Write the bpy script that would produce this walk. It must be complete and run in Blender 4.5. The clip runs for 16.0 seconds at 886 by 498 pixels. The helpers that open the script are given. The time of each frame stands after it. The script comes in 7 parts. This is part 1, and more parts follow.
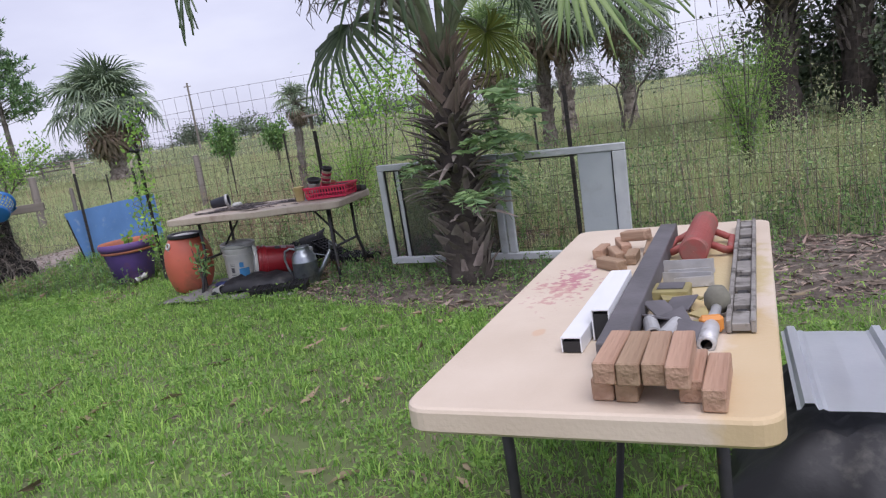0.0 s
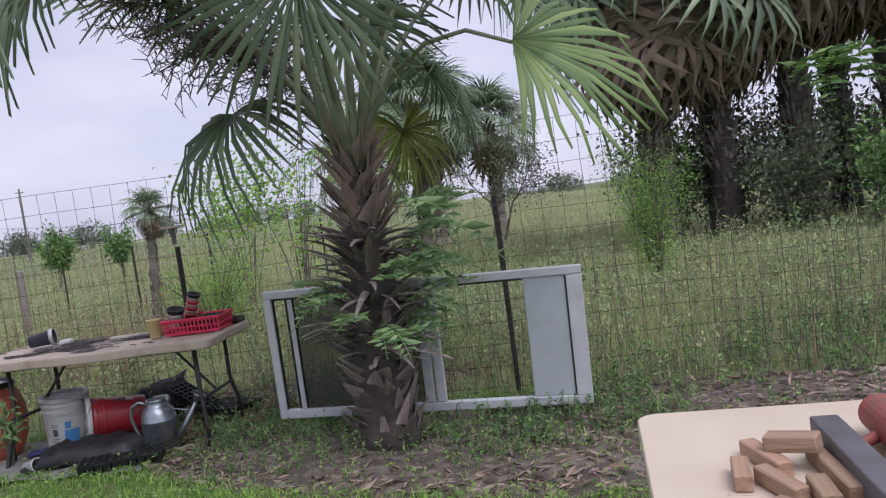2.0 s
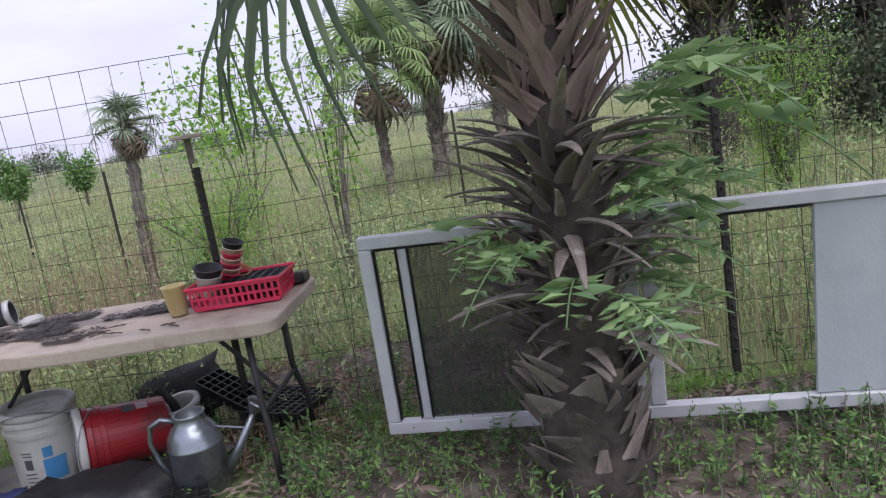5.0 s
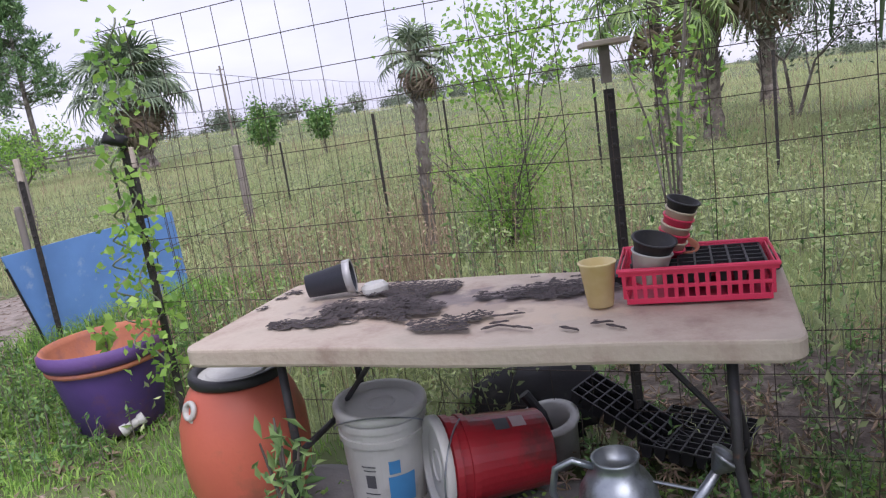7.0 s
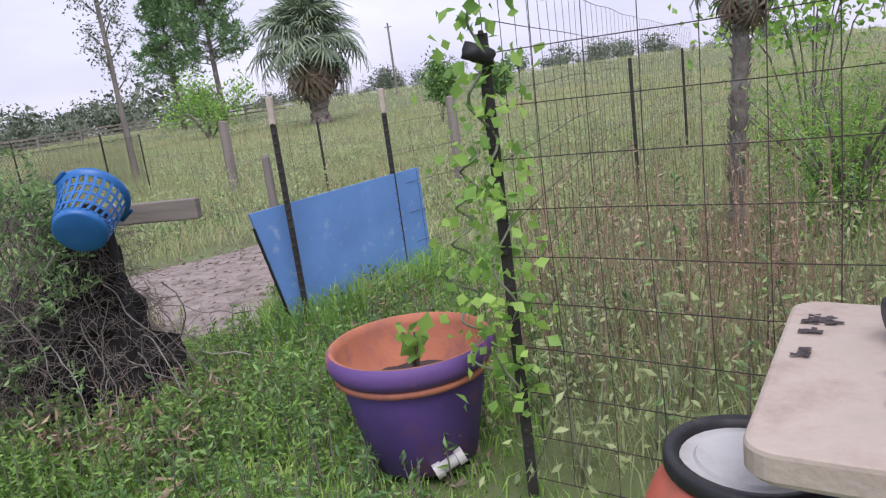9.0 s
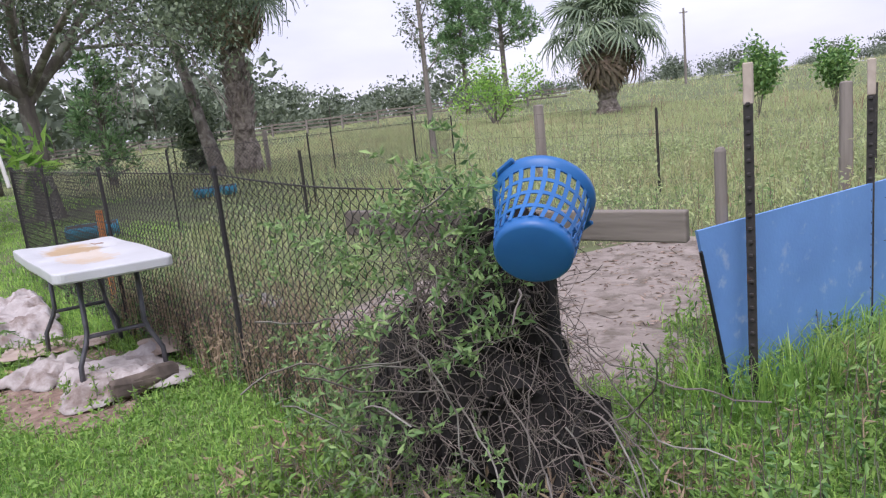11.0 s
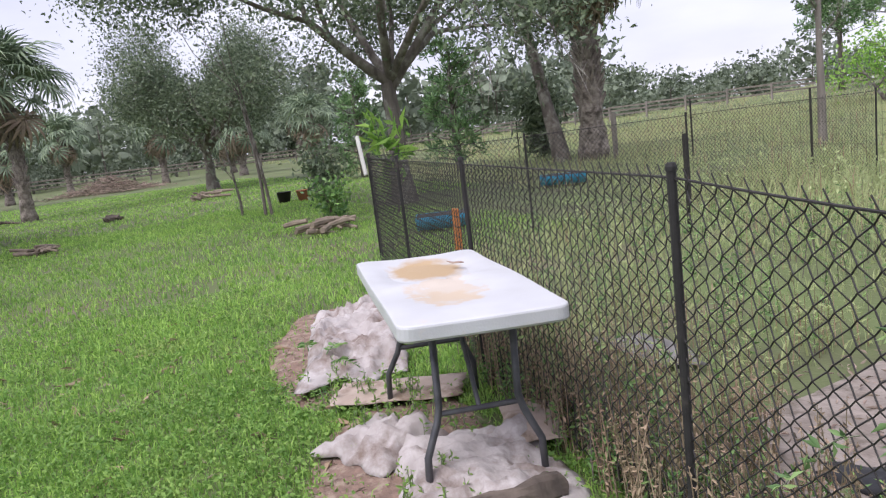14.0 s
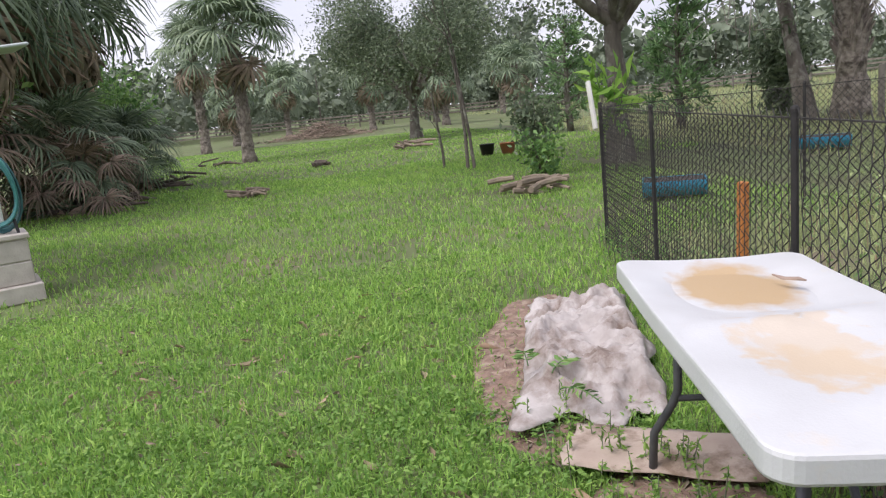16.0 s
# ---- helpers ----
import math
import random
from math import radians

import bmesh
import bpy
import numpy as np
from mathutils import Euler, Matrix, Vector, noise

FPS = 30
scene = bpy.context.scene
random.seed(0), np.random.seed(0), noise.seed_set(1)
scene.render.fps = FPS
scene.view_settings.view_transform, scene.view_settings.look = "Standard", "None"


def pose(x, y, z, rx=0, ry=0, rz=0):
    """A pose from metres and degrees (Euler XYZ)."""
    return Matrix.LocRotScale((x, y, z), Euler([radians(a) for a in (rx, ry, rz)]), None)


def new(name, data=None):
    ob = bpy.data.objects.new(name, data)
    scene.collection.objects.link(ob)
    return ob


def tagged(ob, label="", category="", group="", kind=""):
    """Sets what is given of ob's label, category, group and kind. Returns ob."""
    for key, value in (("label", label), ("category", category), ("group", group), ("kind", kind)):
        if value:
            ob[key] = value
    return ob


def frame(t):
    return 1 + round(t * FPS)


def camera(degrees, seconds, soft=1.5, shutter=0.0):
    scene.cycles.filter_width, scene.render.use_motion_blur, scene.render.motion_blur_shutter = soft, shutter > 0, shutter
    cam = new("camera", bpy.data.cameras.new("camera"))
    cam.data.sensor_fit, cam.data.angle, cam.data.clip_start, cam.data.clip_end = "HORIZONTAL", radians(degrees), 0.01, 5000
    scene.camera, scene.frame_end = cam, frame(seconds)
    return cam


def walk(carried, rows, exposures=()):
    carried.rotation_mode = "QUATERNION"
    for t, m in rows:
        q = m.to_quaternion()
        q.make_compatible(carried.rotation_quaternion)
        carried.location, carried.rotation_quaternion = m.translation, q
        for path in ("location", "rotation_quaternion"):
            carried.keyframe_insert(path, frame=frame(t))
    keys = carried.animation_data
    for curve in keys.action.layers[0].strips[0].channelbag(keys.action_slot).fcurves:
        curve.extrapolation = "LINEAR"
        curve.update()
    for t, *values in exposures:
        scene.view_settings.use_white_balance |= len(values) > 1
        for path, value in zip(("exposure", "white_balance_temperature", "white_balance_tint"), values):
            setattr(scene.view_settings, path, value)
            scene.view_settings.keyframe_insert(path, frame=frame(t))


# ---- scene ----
cam = camera(63.5, 16.0, 1.25)
# seconds, place, turn (degrees)
PATH = [
    (0, 0.000, -0.000, 1.341, 79.09, 8.60, -1.65),
    (0.5, -0.087, 0.318, 1.345, 80.14, 7.93, -0.99),
    (1, -0.154, 0.652, 1.397, 81.82, 7.11, -3.17),
    (1.5, -0.252, 0.961, 1.394, 83.95, 7.03, -8.27),
    (2, -0.286, 1.270, 1.398, 86.30, 7.75, -13.06),
    (2.5, -0.338, 1.564, 1.401, 85.15, 8.17, -15.65),
    (3, -0.468, 1.868, 1.399, 82.26, 8.47, -17.53),
    (3.2, -0.502, 1.991, 1.396, 81.35, 8.84, -17.95),
    (5.3, -0.911, 3.507, 1.400, 79.26, 9.12, -14.79),
    (5.5, -0.979, 3.625, 1.398, 79.29, 8.71, -13.38),
    (6, -1.151, 3.951, 1.385, 78.76, 8.09, -8.75),
    (6.5, -1.359, 4.273, 1.371, 78.48, 7.73, -4.35),
    (7, -1.578, 4.549, 1.369, 78.56, 8.16, 0.64),
    (7.5, -1.790, 4.821, 1.361, 78.59, 8.34, 5.34),
    (8, -2.023, 5.045, 1.369, 77.94, 8.33, 9.76),
    (8.2, -2.155, 5.143, 1.357, 77.67, 8.21, 9.69),
    (10.3, -3.532, 6.262, 1.341, 77.36, 5.88, 25.54),
    (10.5, -3.655, 6.314, 1.348, 77.71, 5.78, 27.91),
    (11, -3.971, 6.402, 1.367, 78.91, 5.93, 33.96),
    (11.5, -4.220, 6.530, 1.362, 79.85, 6.39, 39.93),
    (12, -4.472, 6.719, 1.370, 80.51, 6.47, 44.23),
    (12.5, -4.759, 6.863, 1.366, 81.16, 6.55, 48.21),
    (13, -5.028, 7.075, 1.354, 81.06, 6.65, 53.02),
    (13.5, -5.322, 7.200, 1.344, 80.69, 6.78, 56.91),
    (14, -5.616, 7.260, 1.364, 80.57, 6.88, 59.82),
    (14.5, -5.931, 7.393, 1.359, 80.61, 6.86, 63.59),
    (15, -6.216, 7.446, 1.356, 80.33, 6.49, 67.73),
    (15.5, -6.519, 7.435, 1.352, 79.33, 6.10, 72.07),
    (16, -6.825, 7.508, 1.333, 78.62, 5.68, 75.62),
]
walk(cam, [(t, pose(*p)) for t, *p in PATH], [
    (0, 0.64, 6050, 20), (1.5, 0.48, 6050, 21), (2.5, 0.66, 6050, 21), (5.5, 0.86, 6050, 21), (7.5, 0.92, 6100, 22), (8, 0.76, 6100, 22), (10.5, 1.00, 6050, 23),
    (11, 0.97, 6150, 21), (12.5, 0.92, 6150, 20), (14, 1.00, 6250, 18), (16, 0.95, 6500, 15)])

# ---- world, sun ----
world = bpy.data.worlds.new("overcast_sky")
scene.world = world
world.use_nodes = True
wt = world.node_tree
wt.nodes.clear()
sky = wt.nodes.new("ShaderNodeTexSky")
sky.sky_type, sky.sun_disc = "NISHITA", False
sky.sun_elevation, sky.sun_rotation = radians(58), radians(200)
sky_gain = wt.nodes.new("ShaderNodeVectorMath")
sky_gain.operation = "SCALE"
sky_gain.inputs["Scale"].default_value = 0.09
w_co = wt.nodes.new("ShaderNodeTexCoord")
w_map = wt.nodes.new("ShaderNodeMapping")
w_map.inputs["Scale"].default_value = (1.0, 1.0, 3.2)
w_noise = wt.nodes.new("ShaderNodeTexNoise")
w_noise.inputs["Scale"].default_value, w_noise.inputs["Detail"].default_value = 2.2, 7
w_ramp = wt.nodes.new("ShaderNodeValToRGB")
w_ramp.color_ramp.elements[0].position, w_ramp.color_ramp.elements[0].color = 0.36, (0.42, 0.425, 0.50, 1)
w_ramp.color_ramp.elements[1].position, w_ramp.color_ramp.elements[1].color = 0.66, (0.57, 0.575, 0.615, 1)
w_mix = wt.nodes.new("ShaderNodeMix")
w_mix.data_type = "RGBA"
w_mix.inputs["Factor"].default_value = 0.88
w_bg = wt.nodes.new("ShaderNodeBackground")
w_bg.inputs["Strength"].default_value = 1.0
w_out = wt.nodes.new("ShaderNodeOutputWorld")
wt.links.new(sky.outputs["Color"], sky_gain.inputs[0])
wt.links.new(w_co.outputs["Generated"], w_map.inputs["Vector"])
wt.links.new(w_map.outputs["Vector"], w_noise.inputs["Vector"])
wt.links.new(w_noise.outputs["Fac"], w_ramp.inputs["Fac"])
wt.links.new(sky_gain.outputs["Vector"], w_mix.inputs["A"])
wt.links.new(w_ramp.outputs["Color"], w_mix.inputs["B"])
wt.links.new(w_mix.outputs["Result"], w_bg.inputs["Color"])
wt.links.new(w_bg.outputs["Background"], w_out.inputs["Surface"])
sun_data = bpy.data.lights.new("sun", "SUN")
sun_data.energy, sun_data.angle, sun_data.color = 1.5, radians(40), (1.0, 0.97, 0.92)
sun = new("sun", sun_data)
sun.matrix_world = pose(0, 0, 30, 32, 0, 20)


# ---- materials ----
def mat(name, base, alt=None, rough=0.7, metal=0.0, scale=6.0, bump=0.15, bump_scale=60.0, stain=None, stain_scale=2.0,
        stain_at=(0.5, 0.62), island=0.0, leaf=0.0, stretch=(1, 1, 1), spec=0.5, voronoi=False, obj=0.0):
    """A worn surface: two colours mixed by noise, stains with a shape of their own, fine relief."""
    m = bpy.data.materials.new(name)
    m.use_nodes = True
    nt = m.node_tree
    N, L = nt.nodes, nt.links
    bsdf = N["Principled BSDF"]
    co = N.new("ShaderNodeTexCoord")
    mp = N.new("ShaderNodeMapping")
    mp.inputs["Scale"].default_value = stretch
    L.new(co.outputs["Object"], mp.inputs["Vector"])
    n1 = N.new("ShaderNodeTexNoise")
    n1.inputs["Scale"].default_value, n1.inputs["Detail"].default_value = scale, 6
    L.new(mp.outputs["Vector"], n1.inputs["Vector"])
    alt = alt or [c * 0.75 for c in base]
    ramp = N.new("ShaderNodeValToRGB")
    ramp.color_ramp.elements[0].position, ramp.color_ramp.elements[0].color = 0.32, (*alt, 1)
    ramp.color_ramp.elements[1].position, ramp.color_ramp.elements[1].color = 0.68, (*base, 1)
    L.new(n1.outputs["Fac"], ramp.inputs["Fac"])
    colour = ramp.outputs["Color"]
    if stain:
        n2 = N.new("ShaderNodeTexNoise")
        n2.inputs["Scale"].default_value, n2.inputs["Detail"].default_value = stain_scale, 8
        n2.inputs["Roughness"].default_value = 0.65
        L.new(co.outputs["Object"], n2.inputs["Vector"])
        r2 = N.new("ShaderNodeMapRange")
        r2.inputs["From Min"].default_value, r2.inputs["From Max"].default_value = stain_at
        L.new(n2.outputs["Fac"], r2.inputs["Value"])
        mx = N.new("ShaderNodeMix")
        mx.data_type = "RGBA"
        mx.inputs["B"].default_value = (*stain, 1)
        L.new(r2.outputs["Result"], mx.inputs["Factor"])
        L.new(colour, mx.inputs["A"])
        colour = mx.outputs["Result"]
    if island or obj:
        hs = N.new("ShaderNodeHueSaturation")
        src = N.new("ShaderNodeNewGeometry").outputs["Random Per Island"] if island else N.new("ShaderNodeObjectInfo").outputs["Random"]
        amt = island or obj
        mr = N.new("ShaderNodeMapRange")
        mr.inputs["To Min"].default_value, mr.inputs["To Max"].default_value = 1 - amt, 1 + amt
        L.new(src, mr.inputs["Value"])
        L.new(mr.outputs["Result"], hs.inputs["Value"])
        mr2 = N.new("ShaderNodeMapRange")
        mr2.inputs["To Min"].default_value, mr2.inputs["To Max"].default_value = 0.5 + amt * 0.05, 0.5 - amt * 0.06
        L.new(src, mr2.inputs["Value"])
        L.new(mr2.outputs["Result"], hs.inputs["Hue"])
        L.new(colour, hs.inputs["Color"])
        colour = hs.outputs["Color"]
    L.new(colour, bsdf.inputs["Base Color"])
    bsdf.inputs["Roughness"].default_value, bsdf.inputs["Metallic"].default_value = rough, metal
    bsdf.inputs["Specular IOR Level"].default_value = spec
    if bump:
        n3 = N.new("ShaderNodeTexVoronoi" if voronoi else "ShaderNodeTexNoise")
        n3.inputs["Scale"].default_value = bump_scale
        L.new(mp.outputs["Vector"], n3.inputs["Vector"])
        bp = N.new("ShaderNodeBump")
        bp.inputs["Strength"].default_value, bp.inputs["Distance"].default_value = bump, 0.01
        L.new(n3.outputs["Distance" if voronoi else "Fac"], bp.inputs["Height"])
        L.new(bp.outputs["Normal"], bsdf.inputs["Normal"])
    if leaf:
        tr = N.new("ShaderNodeBsdfTranslucent")
        L.new(colour, tr.inputs["Color"])
        sh = N.new("ShaderNodeMixShader")
        sh.inputs["Fac"].default_value = leaf
        L.new(bsdf.outputs["BSDF"], sh.inputs[1])
        L.new(tr.outputs["BSDF"], sh.inputs[2])
        L.new(sh.outputs["Shader"], N["Material Output"].inputs["Surface"])
    return m


M_SOIL = mat("lawn_soil", (0.14, 0.19, 0.065), (0.105, 0.115, 0.055), 0.95, scale=0.9, bump=0.6, bump_scale=25, stain=(0.19, 0.15, 0.11), stain_scale=0.6, stain_at=(0.55, 0.72))
M_MULCH = mat("leaf_mulch", (0.125, 0.10, 0.08), (0.065, 0.052, 0.042), 0.95, scale=14, bump=0.8, bump_scale=45, stain=(0.20, 0.17, 0.14), stain_scale=9)
M_SAND = mat("sandy_dirt", (0.33, 0.285, 0.25), (0.21, 0.175, 0.15), 0.95, scale=7, bump=0.9, bump_scale=30, stain=(0.15, 0.125, 0.10), stain_scale=5)
M_GRASS = mat("lawn_grass", (0.34, 0.56, 0.135), (0.26, 0.46, 0.11), 0.6, scale=0.7, bump=0, island=0.35, leaf=0.42, spec=0.25, stain=(0.42, 0.53, 0.19), stain_scale=1.3, stain_at=(0.55, 0.76))
M_WEED = mat("broad_weed_leaf", (0.28, 0.43, 0.17), (0.19, 0.32, 0.12), 0.6, scale=1.5, bump=0, island=0.4, leaf=0.3, spec=0.3)
M_FIELD = mat("field_grass", (0.54, 0.59, 0.31), (0.42, 0.49, 0.24), 0.7, scale=0.25, bump=0, island=0.16, leaf=0.5, spec=0.2, stain=(0.55, 0.52, 0.30), stain_scale=0.22, stain_at=(0.5, 0.7))
M_FIELDWEED = mat("field_weed_leaf", (0.47, 0.54, 0.28), (0.35, 0.43, 0.20), 0.7, scale=0.6, bump=0, island=0.2, leaf=0.3, spec=0.2)
M_DRY = mat("dry_stalk", (0.42, 0.34, 0.22), (0.28, 0.20, 0.13), 0.85, scale=3, bump=0, island=0.4, leaf=0.15)
M_LITTER = mat("dry_leaf_litter", (0.36, 0.29, 0.225), (0.20, 0.155, 0.12), 0.9, scale=6, bump=0.2, island=0.45)
M_PALM = mat("palm_frond", (0.20, 0.275, 0.155), (0.135, 0.19, 0.105), 0.5, scale=2, bump=0.05, island=0.35, leaf=0.35, spec=0.5, obj=0.0)
# paler, greyer copy of the palm frond: distance haze put into its colour
M_PALM_FAR = mat("haze_greyed_frond", (0.25, 0.33, 0.20), (0.16, 0.22, 0.14), 0.5, scale=1, bump=0, island=0.45, leaf=0.2)
M_PETIOLE = mat("palm_stalk", (0.27, 0.30, 0.20), (0.17, 0.19, 0.125), 0.55, scale=8, bump=0.1)
M_BOOT = mat("palm_boot", (0.33, 0.285, 0.245), (0.11, 0.092, 0.08), 0.9, scale=7, bump=0.8, bump_scale=40, obj=0.4, stretch=(0.4, 1, 0.4), stain=(0.33, 0.31, 0.28), stain_scale=11, stain_at=(0.56, 0.72))
# dark fibre under the boots; on grove trunks it stands for shade
M_PALMCORE = mat("dark_fibre_and_shaded_bark", (0.09, 0.075, 0.063), (0.04, 0.033, 0.029), 0.95, scale=12, bump=0.9, bump_scale=40)
M_FERN = mat("fern_leaf", (0.30, 0.46, 0.20), (0.20, 0.34, 0.14), 0.5, scale=3, bump=0, island=0.35, leaf=0.25)
M_REDMULCH = mat("reddish_litter", (0.30, 0.20, 0.155), (0.17, 0.115, 0.09), 0.95, scale=18, bump=0.9, bump_scale=60, stain=(0.36, 0.28, 0.22), stain_scale=14)
M_CLOVER = mat("lawn_clover", (0.25, 0.42, 0.10), (0.18, 0.32, 0.075), 0.6, scale=1.1, bump=0, island=0.25, leaf=0.3, spec=0.3)
M_BOOT_RED = mat("fresh_palm_boot", (0.40, 0.31, 0.26), (0.20, 0.15, 0.125), 0.85, scale=7, bump=0.7, bump_scale=40, obj=0.3, stretch=(1, 1, 0.3))
M_TRUNK = mat("grey_bark", (0.21, 0.185, 0.16), (0.09, 0.075, 0.065), 0.95, scale=7, bump=0.8, bump_scale=22, stretch=(1, 1, 0.25), stain=(0.30, 0.29, 0.25), stain_scale=3)
M_PALMTRUNK = mat("palm_bark", (0.33, 0.29, 0.25), (0.15, 0.125, 0.105), 0.95, scale=9, bump=0.8, bump_scale=20, stain=(0.08, 0.065, 0.055), stain_scale=4)
M_OAKLEAF = mat("oak_leaf", (0.21, 0.27, 0.165), (0.14, 0.19, 0.115), 0.5, scale=0.8, bump=0, island=0.45, leaf=0.25)
M_PINE = mat("pine_needle", (0.22, 0.38, 0.16), (0.16, 0.29, 0.12), 0.55, scale=0.8, bump=0, island=0.4, leaf=0.2)
M_BUSH = mat("bush_leaf", (0.20, 0.37, 0.11), (0.14, 0.27, 0.08), 0.5, scale=1.2, bump=0, island=0.45, leaf=0.3)
M_LIME = mat("bright_shrub_leaf", (0.33, 0.56, 0.12), (0.24, 0.45, 0.085), 0.5, scale=1.2, bump=0, island=0.3, leaf=0.45)
M_LIMEFAR = mat("pale_green_frond", (0.30, 0.42, 0.17), (0.22, 0.33, 0.12), 0.5, scale=1, bump=0, island=0.35, leaf=0.3)
M_FARLEAF = mat("far_wood_leaf", (0.205, 0.25, 0.17), (0.13, 0.165, 0.115), 0.7, scale=0.15, bump=0, island=0.22, leaf=0.1)
M_LIMEFROND = mat("yellowing_palm_frond", (0.36, 0.40, 0.10), (0.26, 0.32, 0.08), 0.5, scale=2, bump=0.05, island=0.3, leaf=0.3)
M_DEAD = mat("dead_frond", (0.35, 0.275, 0.20), (0.20, 0.155, 0.115), 0.9, scale=3, bump=0, island=0.4, leaf=0.1)
M_TWIG = mat("dark_twig", (0.25, 0.215, 0.18), (0.10, 0.085, 0.072), 0.9, scale=9, bump=0.2, island=0.35)
M_BLACKVINE = mat("near_black_tangle", (0.028, 0.025, 0.023), (0.012, 0.011, 0.010), 0.95, scale=9, bump=0.9, bump_scale=30)
M_WIRE = mat("rusty_fence_wire", (0.10, 0.075, 0.06), (0.06, 0.05, 0.045), 0.7, 0.4, scale=20, bump=0)
M_CHAIN = mat("dark_chain_link", (0.060, 0.055, 0.052), (0.035, 0.032, 0.032), 0.65, 0.3, scale=20, bump=0)
M_CHAINPOST = mat("black_fence_post", (0.028, 0.026, 0.026), (0.016, 0.015, 0.015), 0.75, scale=15, bump=0.2, stain=(0.09, 0.075, 0.065), stain_scale=9, stain_at=(0.56, 0.72))
M_TPOST = mat("dark_steel_post", (0.055, 0.05, 0.045), (0.03, 0.028, 0.027), 0.7, 0.2, scale=12, bump=0.2, stain=(0.22, 0.10, 0.06), stain_scale=6, stain_at=(0.58, 0.7))
M_PALE = mat("pale_post_tip", (0.55, 0.48, 0.40), (0.40, 0.33, 0.27), 0.8, scale=14, bump=0.1)
M_GREYWOOD = mat("weathered_wood", (0.27, 0.24, 0.205), (0.14, 0.12, 0.10), 0.9, scale=6, bump=0.5, bump_scale=30, stretch=(0.15, 1, 1), obj=0.2)
M_POSTWOOD = mat("weathered_post_wood", (0.30, 0.27, 0.24), (0.17, 0.15, 0.13), 0.9, scale=6, bump=0.5, bump_scale=30, stretch=(1, 1, 0.15), obj=0.2)
M_BEIGE = mat("beige_table_plastic", (0.68, 0.58, 0.465), (0.60, 0.50, 0.39), 0.5, scale=3, bump=0.12, bump_scale=90, stain=(0.50, 0.34, 0.16), stain_scale=1.6, stain_at=(0.60, 0.80))
M_PEEL = mat("weathered_table_plastic", (0.58, 0.50, 0.41), (0.42, 0.36, 0.29), 0.7, scale=5, bump=0.25, bump_scale=60, stain=(0.33, 0.25, 0.20), stain_scale=5, stain_at=(0.44, 0.70))
M_WHITE_T = mat("white_table_plastic", (0.63, 0.64, 0.66), (0.56, 0.565, 0.58), 0.45, scale=4, bump=0.1, bump_scale=120, stain=(0.66, 0.58, 0.48), stain_scale=5, stain_at=(0.62, 0.85))
M_LEG = mat("table_leg_steel", (0.06, 0.058, 0.06), (0.035, 0.034, 0.036), 0.55, 0.4, scale=15, bump=0.1, stain=(0.16, 0.08, 0.05), stain_scale=12, stain_at=(0.6, 0.72))
M_GLEG = mat("grey_leg_steel", (0.13, 0.13, 0.14), (0.08, 0.08, 0.09), 0.5, 0.5, scale=15, bump=0.1)


# ---- mesh helpers ----
def part(name, bm, material, parent, label="", smooth=False):
    me = bpy.data.meshes.new(name)
    bm.to_mesh(me)
    bm.free()
    me.materials.append(material)
    if smooth:
        me.shade_smooth()
    ob = new(name, me)
    ob.parent = parent
    if label:
        ob["label"] = label
    return ob


def rise(x, y):
    """How far the ground climbs towards the fence across the field."""
    up = np.clip((np.asarray(y, float) - 24) / 60, 0, 1)
    side = np.clip((np.asarray(x, float) + 75) / 30, 0, 1) * np.clip((45 - np.asarray(x, float)) / 30, 0, 1)
    return 1.8 * up ** 1.8 * side


def thing(name, label, category, x=0, y=0, z=0, rx=0, ry=0, rz=0, group="", kind=""):
    ob = new(name)
    ob.empty_display_size = 0.1
    ob.matrix_world = pose(x, y, z + float(rise(x, y)), rx, ry, rz)
    return tagged(ob, label, category, group, kind)


def arrays(name, verts, faces, material, parent=None, smooth=False):
    """One mesh from a vertex array and an array of triangles or quads."""
    verts, faces = np.asarray(verts, np.float32), np.asarray(faces, np.int32)
    me = bpy.data.meshes.new(name)
    me.vertices.add(len(verts))
    me.vertices.foreach_set("co", verts.ravel())
    k = faces.shape[1]
    me.loops.add(faces.size)
    me.loops.foreach_set("vertex_index", faces.ravel())
    me.polygons.add(len(faces))
    me.polygons.foreach_set("loop_start", np.arange(0, faces.size, k, dtype=np.int32))
    me.update(calc_edges=True)
    me.materials.append(material)
    if smooth:
        me.shade_smooth()
    ob = new(name, me)
    ob.parent = parent
    return ob


def box(bm, sx, sy, sz, x=0, y=0, z=0, m=None, bevel=0.0, seg=1):
    """A box with its base centre at x, y, z, softened at the edges."""
    r = bmesh.ops.create_cube(bm, size=1)
    vs = r["verts"]
    bmesh.ops.scale(bm, vec=(sx, sy, sz), verts=vs)
    bmesh.ops.translate(bm, vec=(x, y, z + sz / 2), verts=vs)
    if bevel:
        es = list({e for v in vs for e in v.link_edges})
        out = bmesh.ops.bevel(bm, geom=es, offset=bevel, segments=seg, affect="EDGES", profile=0.5)
        vs = list({v for f in out["faces"] for v in f.verts} | {v for v in vs if v.is_valid})
    if m is not None:
        bmesh.ops.transform(bm, matrix=m, verts=vs)
    return vs


def boxed(*a, **k):
    bm = bmesh.new()
    box(bm, *a, **k)
    return bm


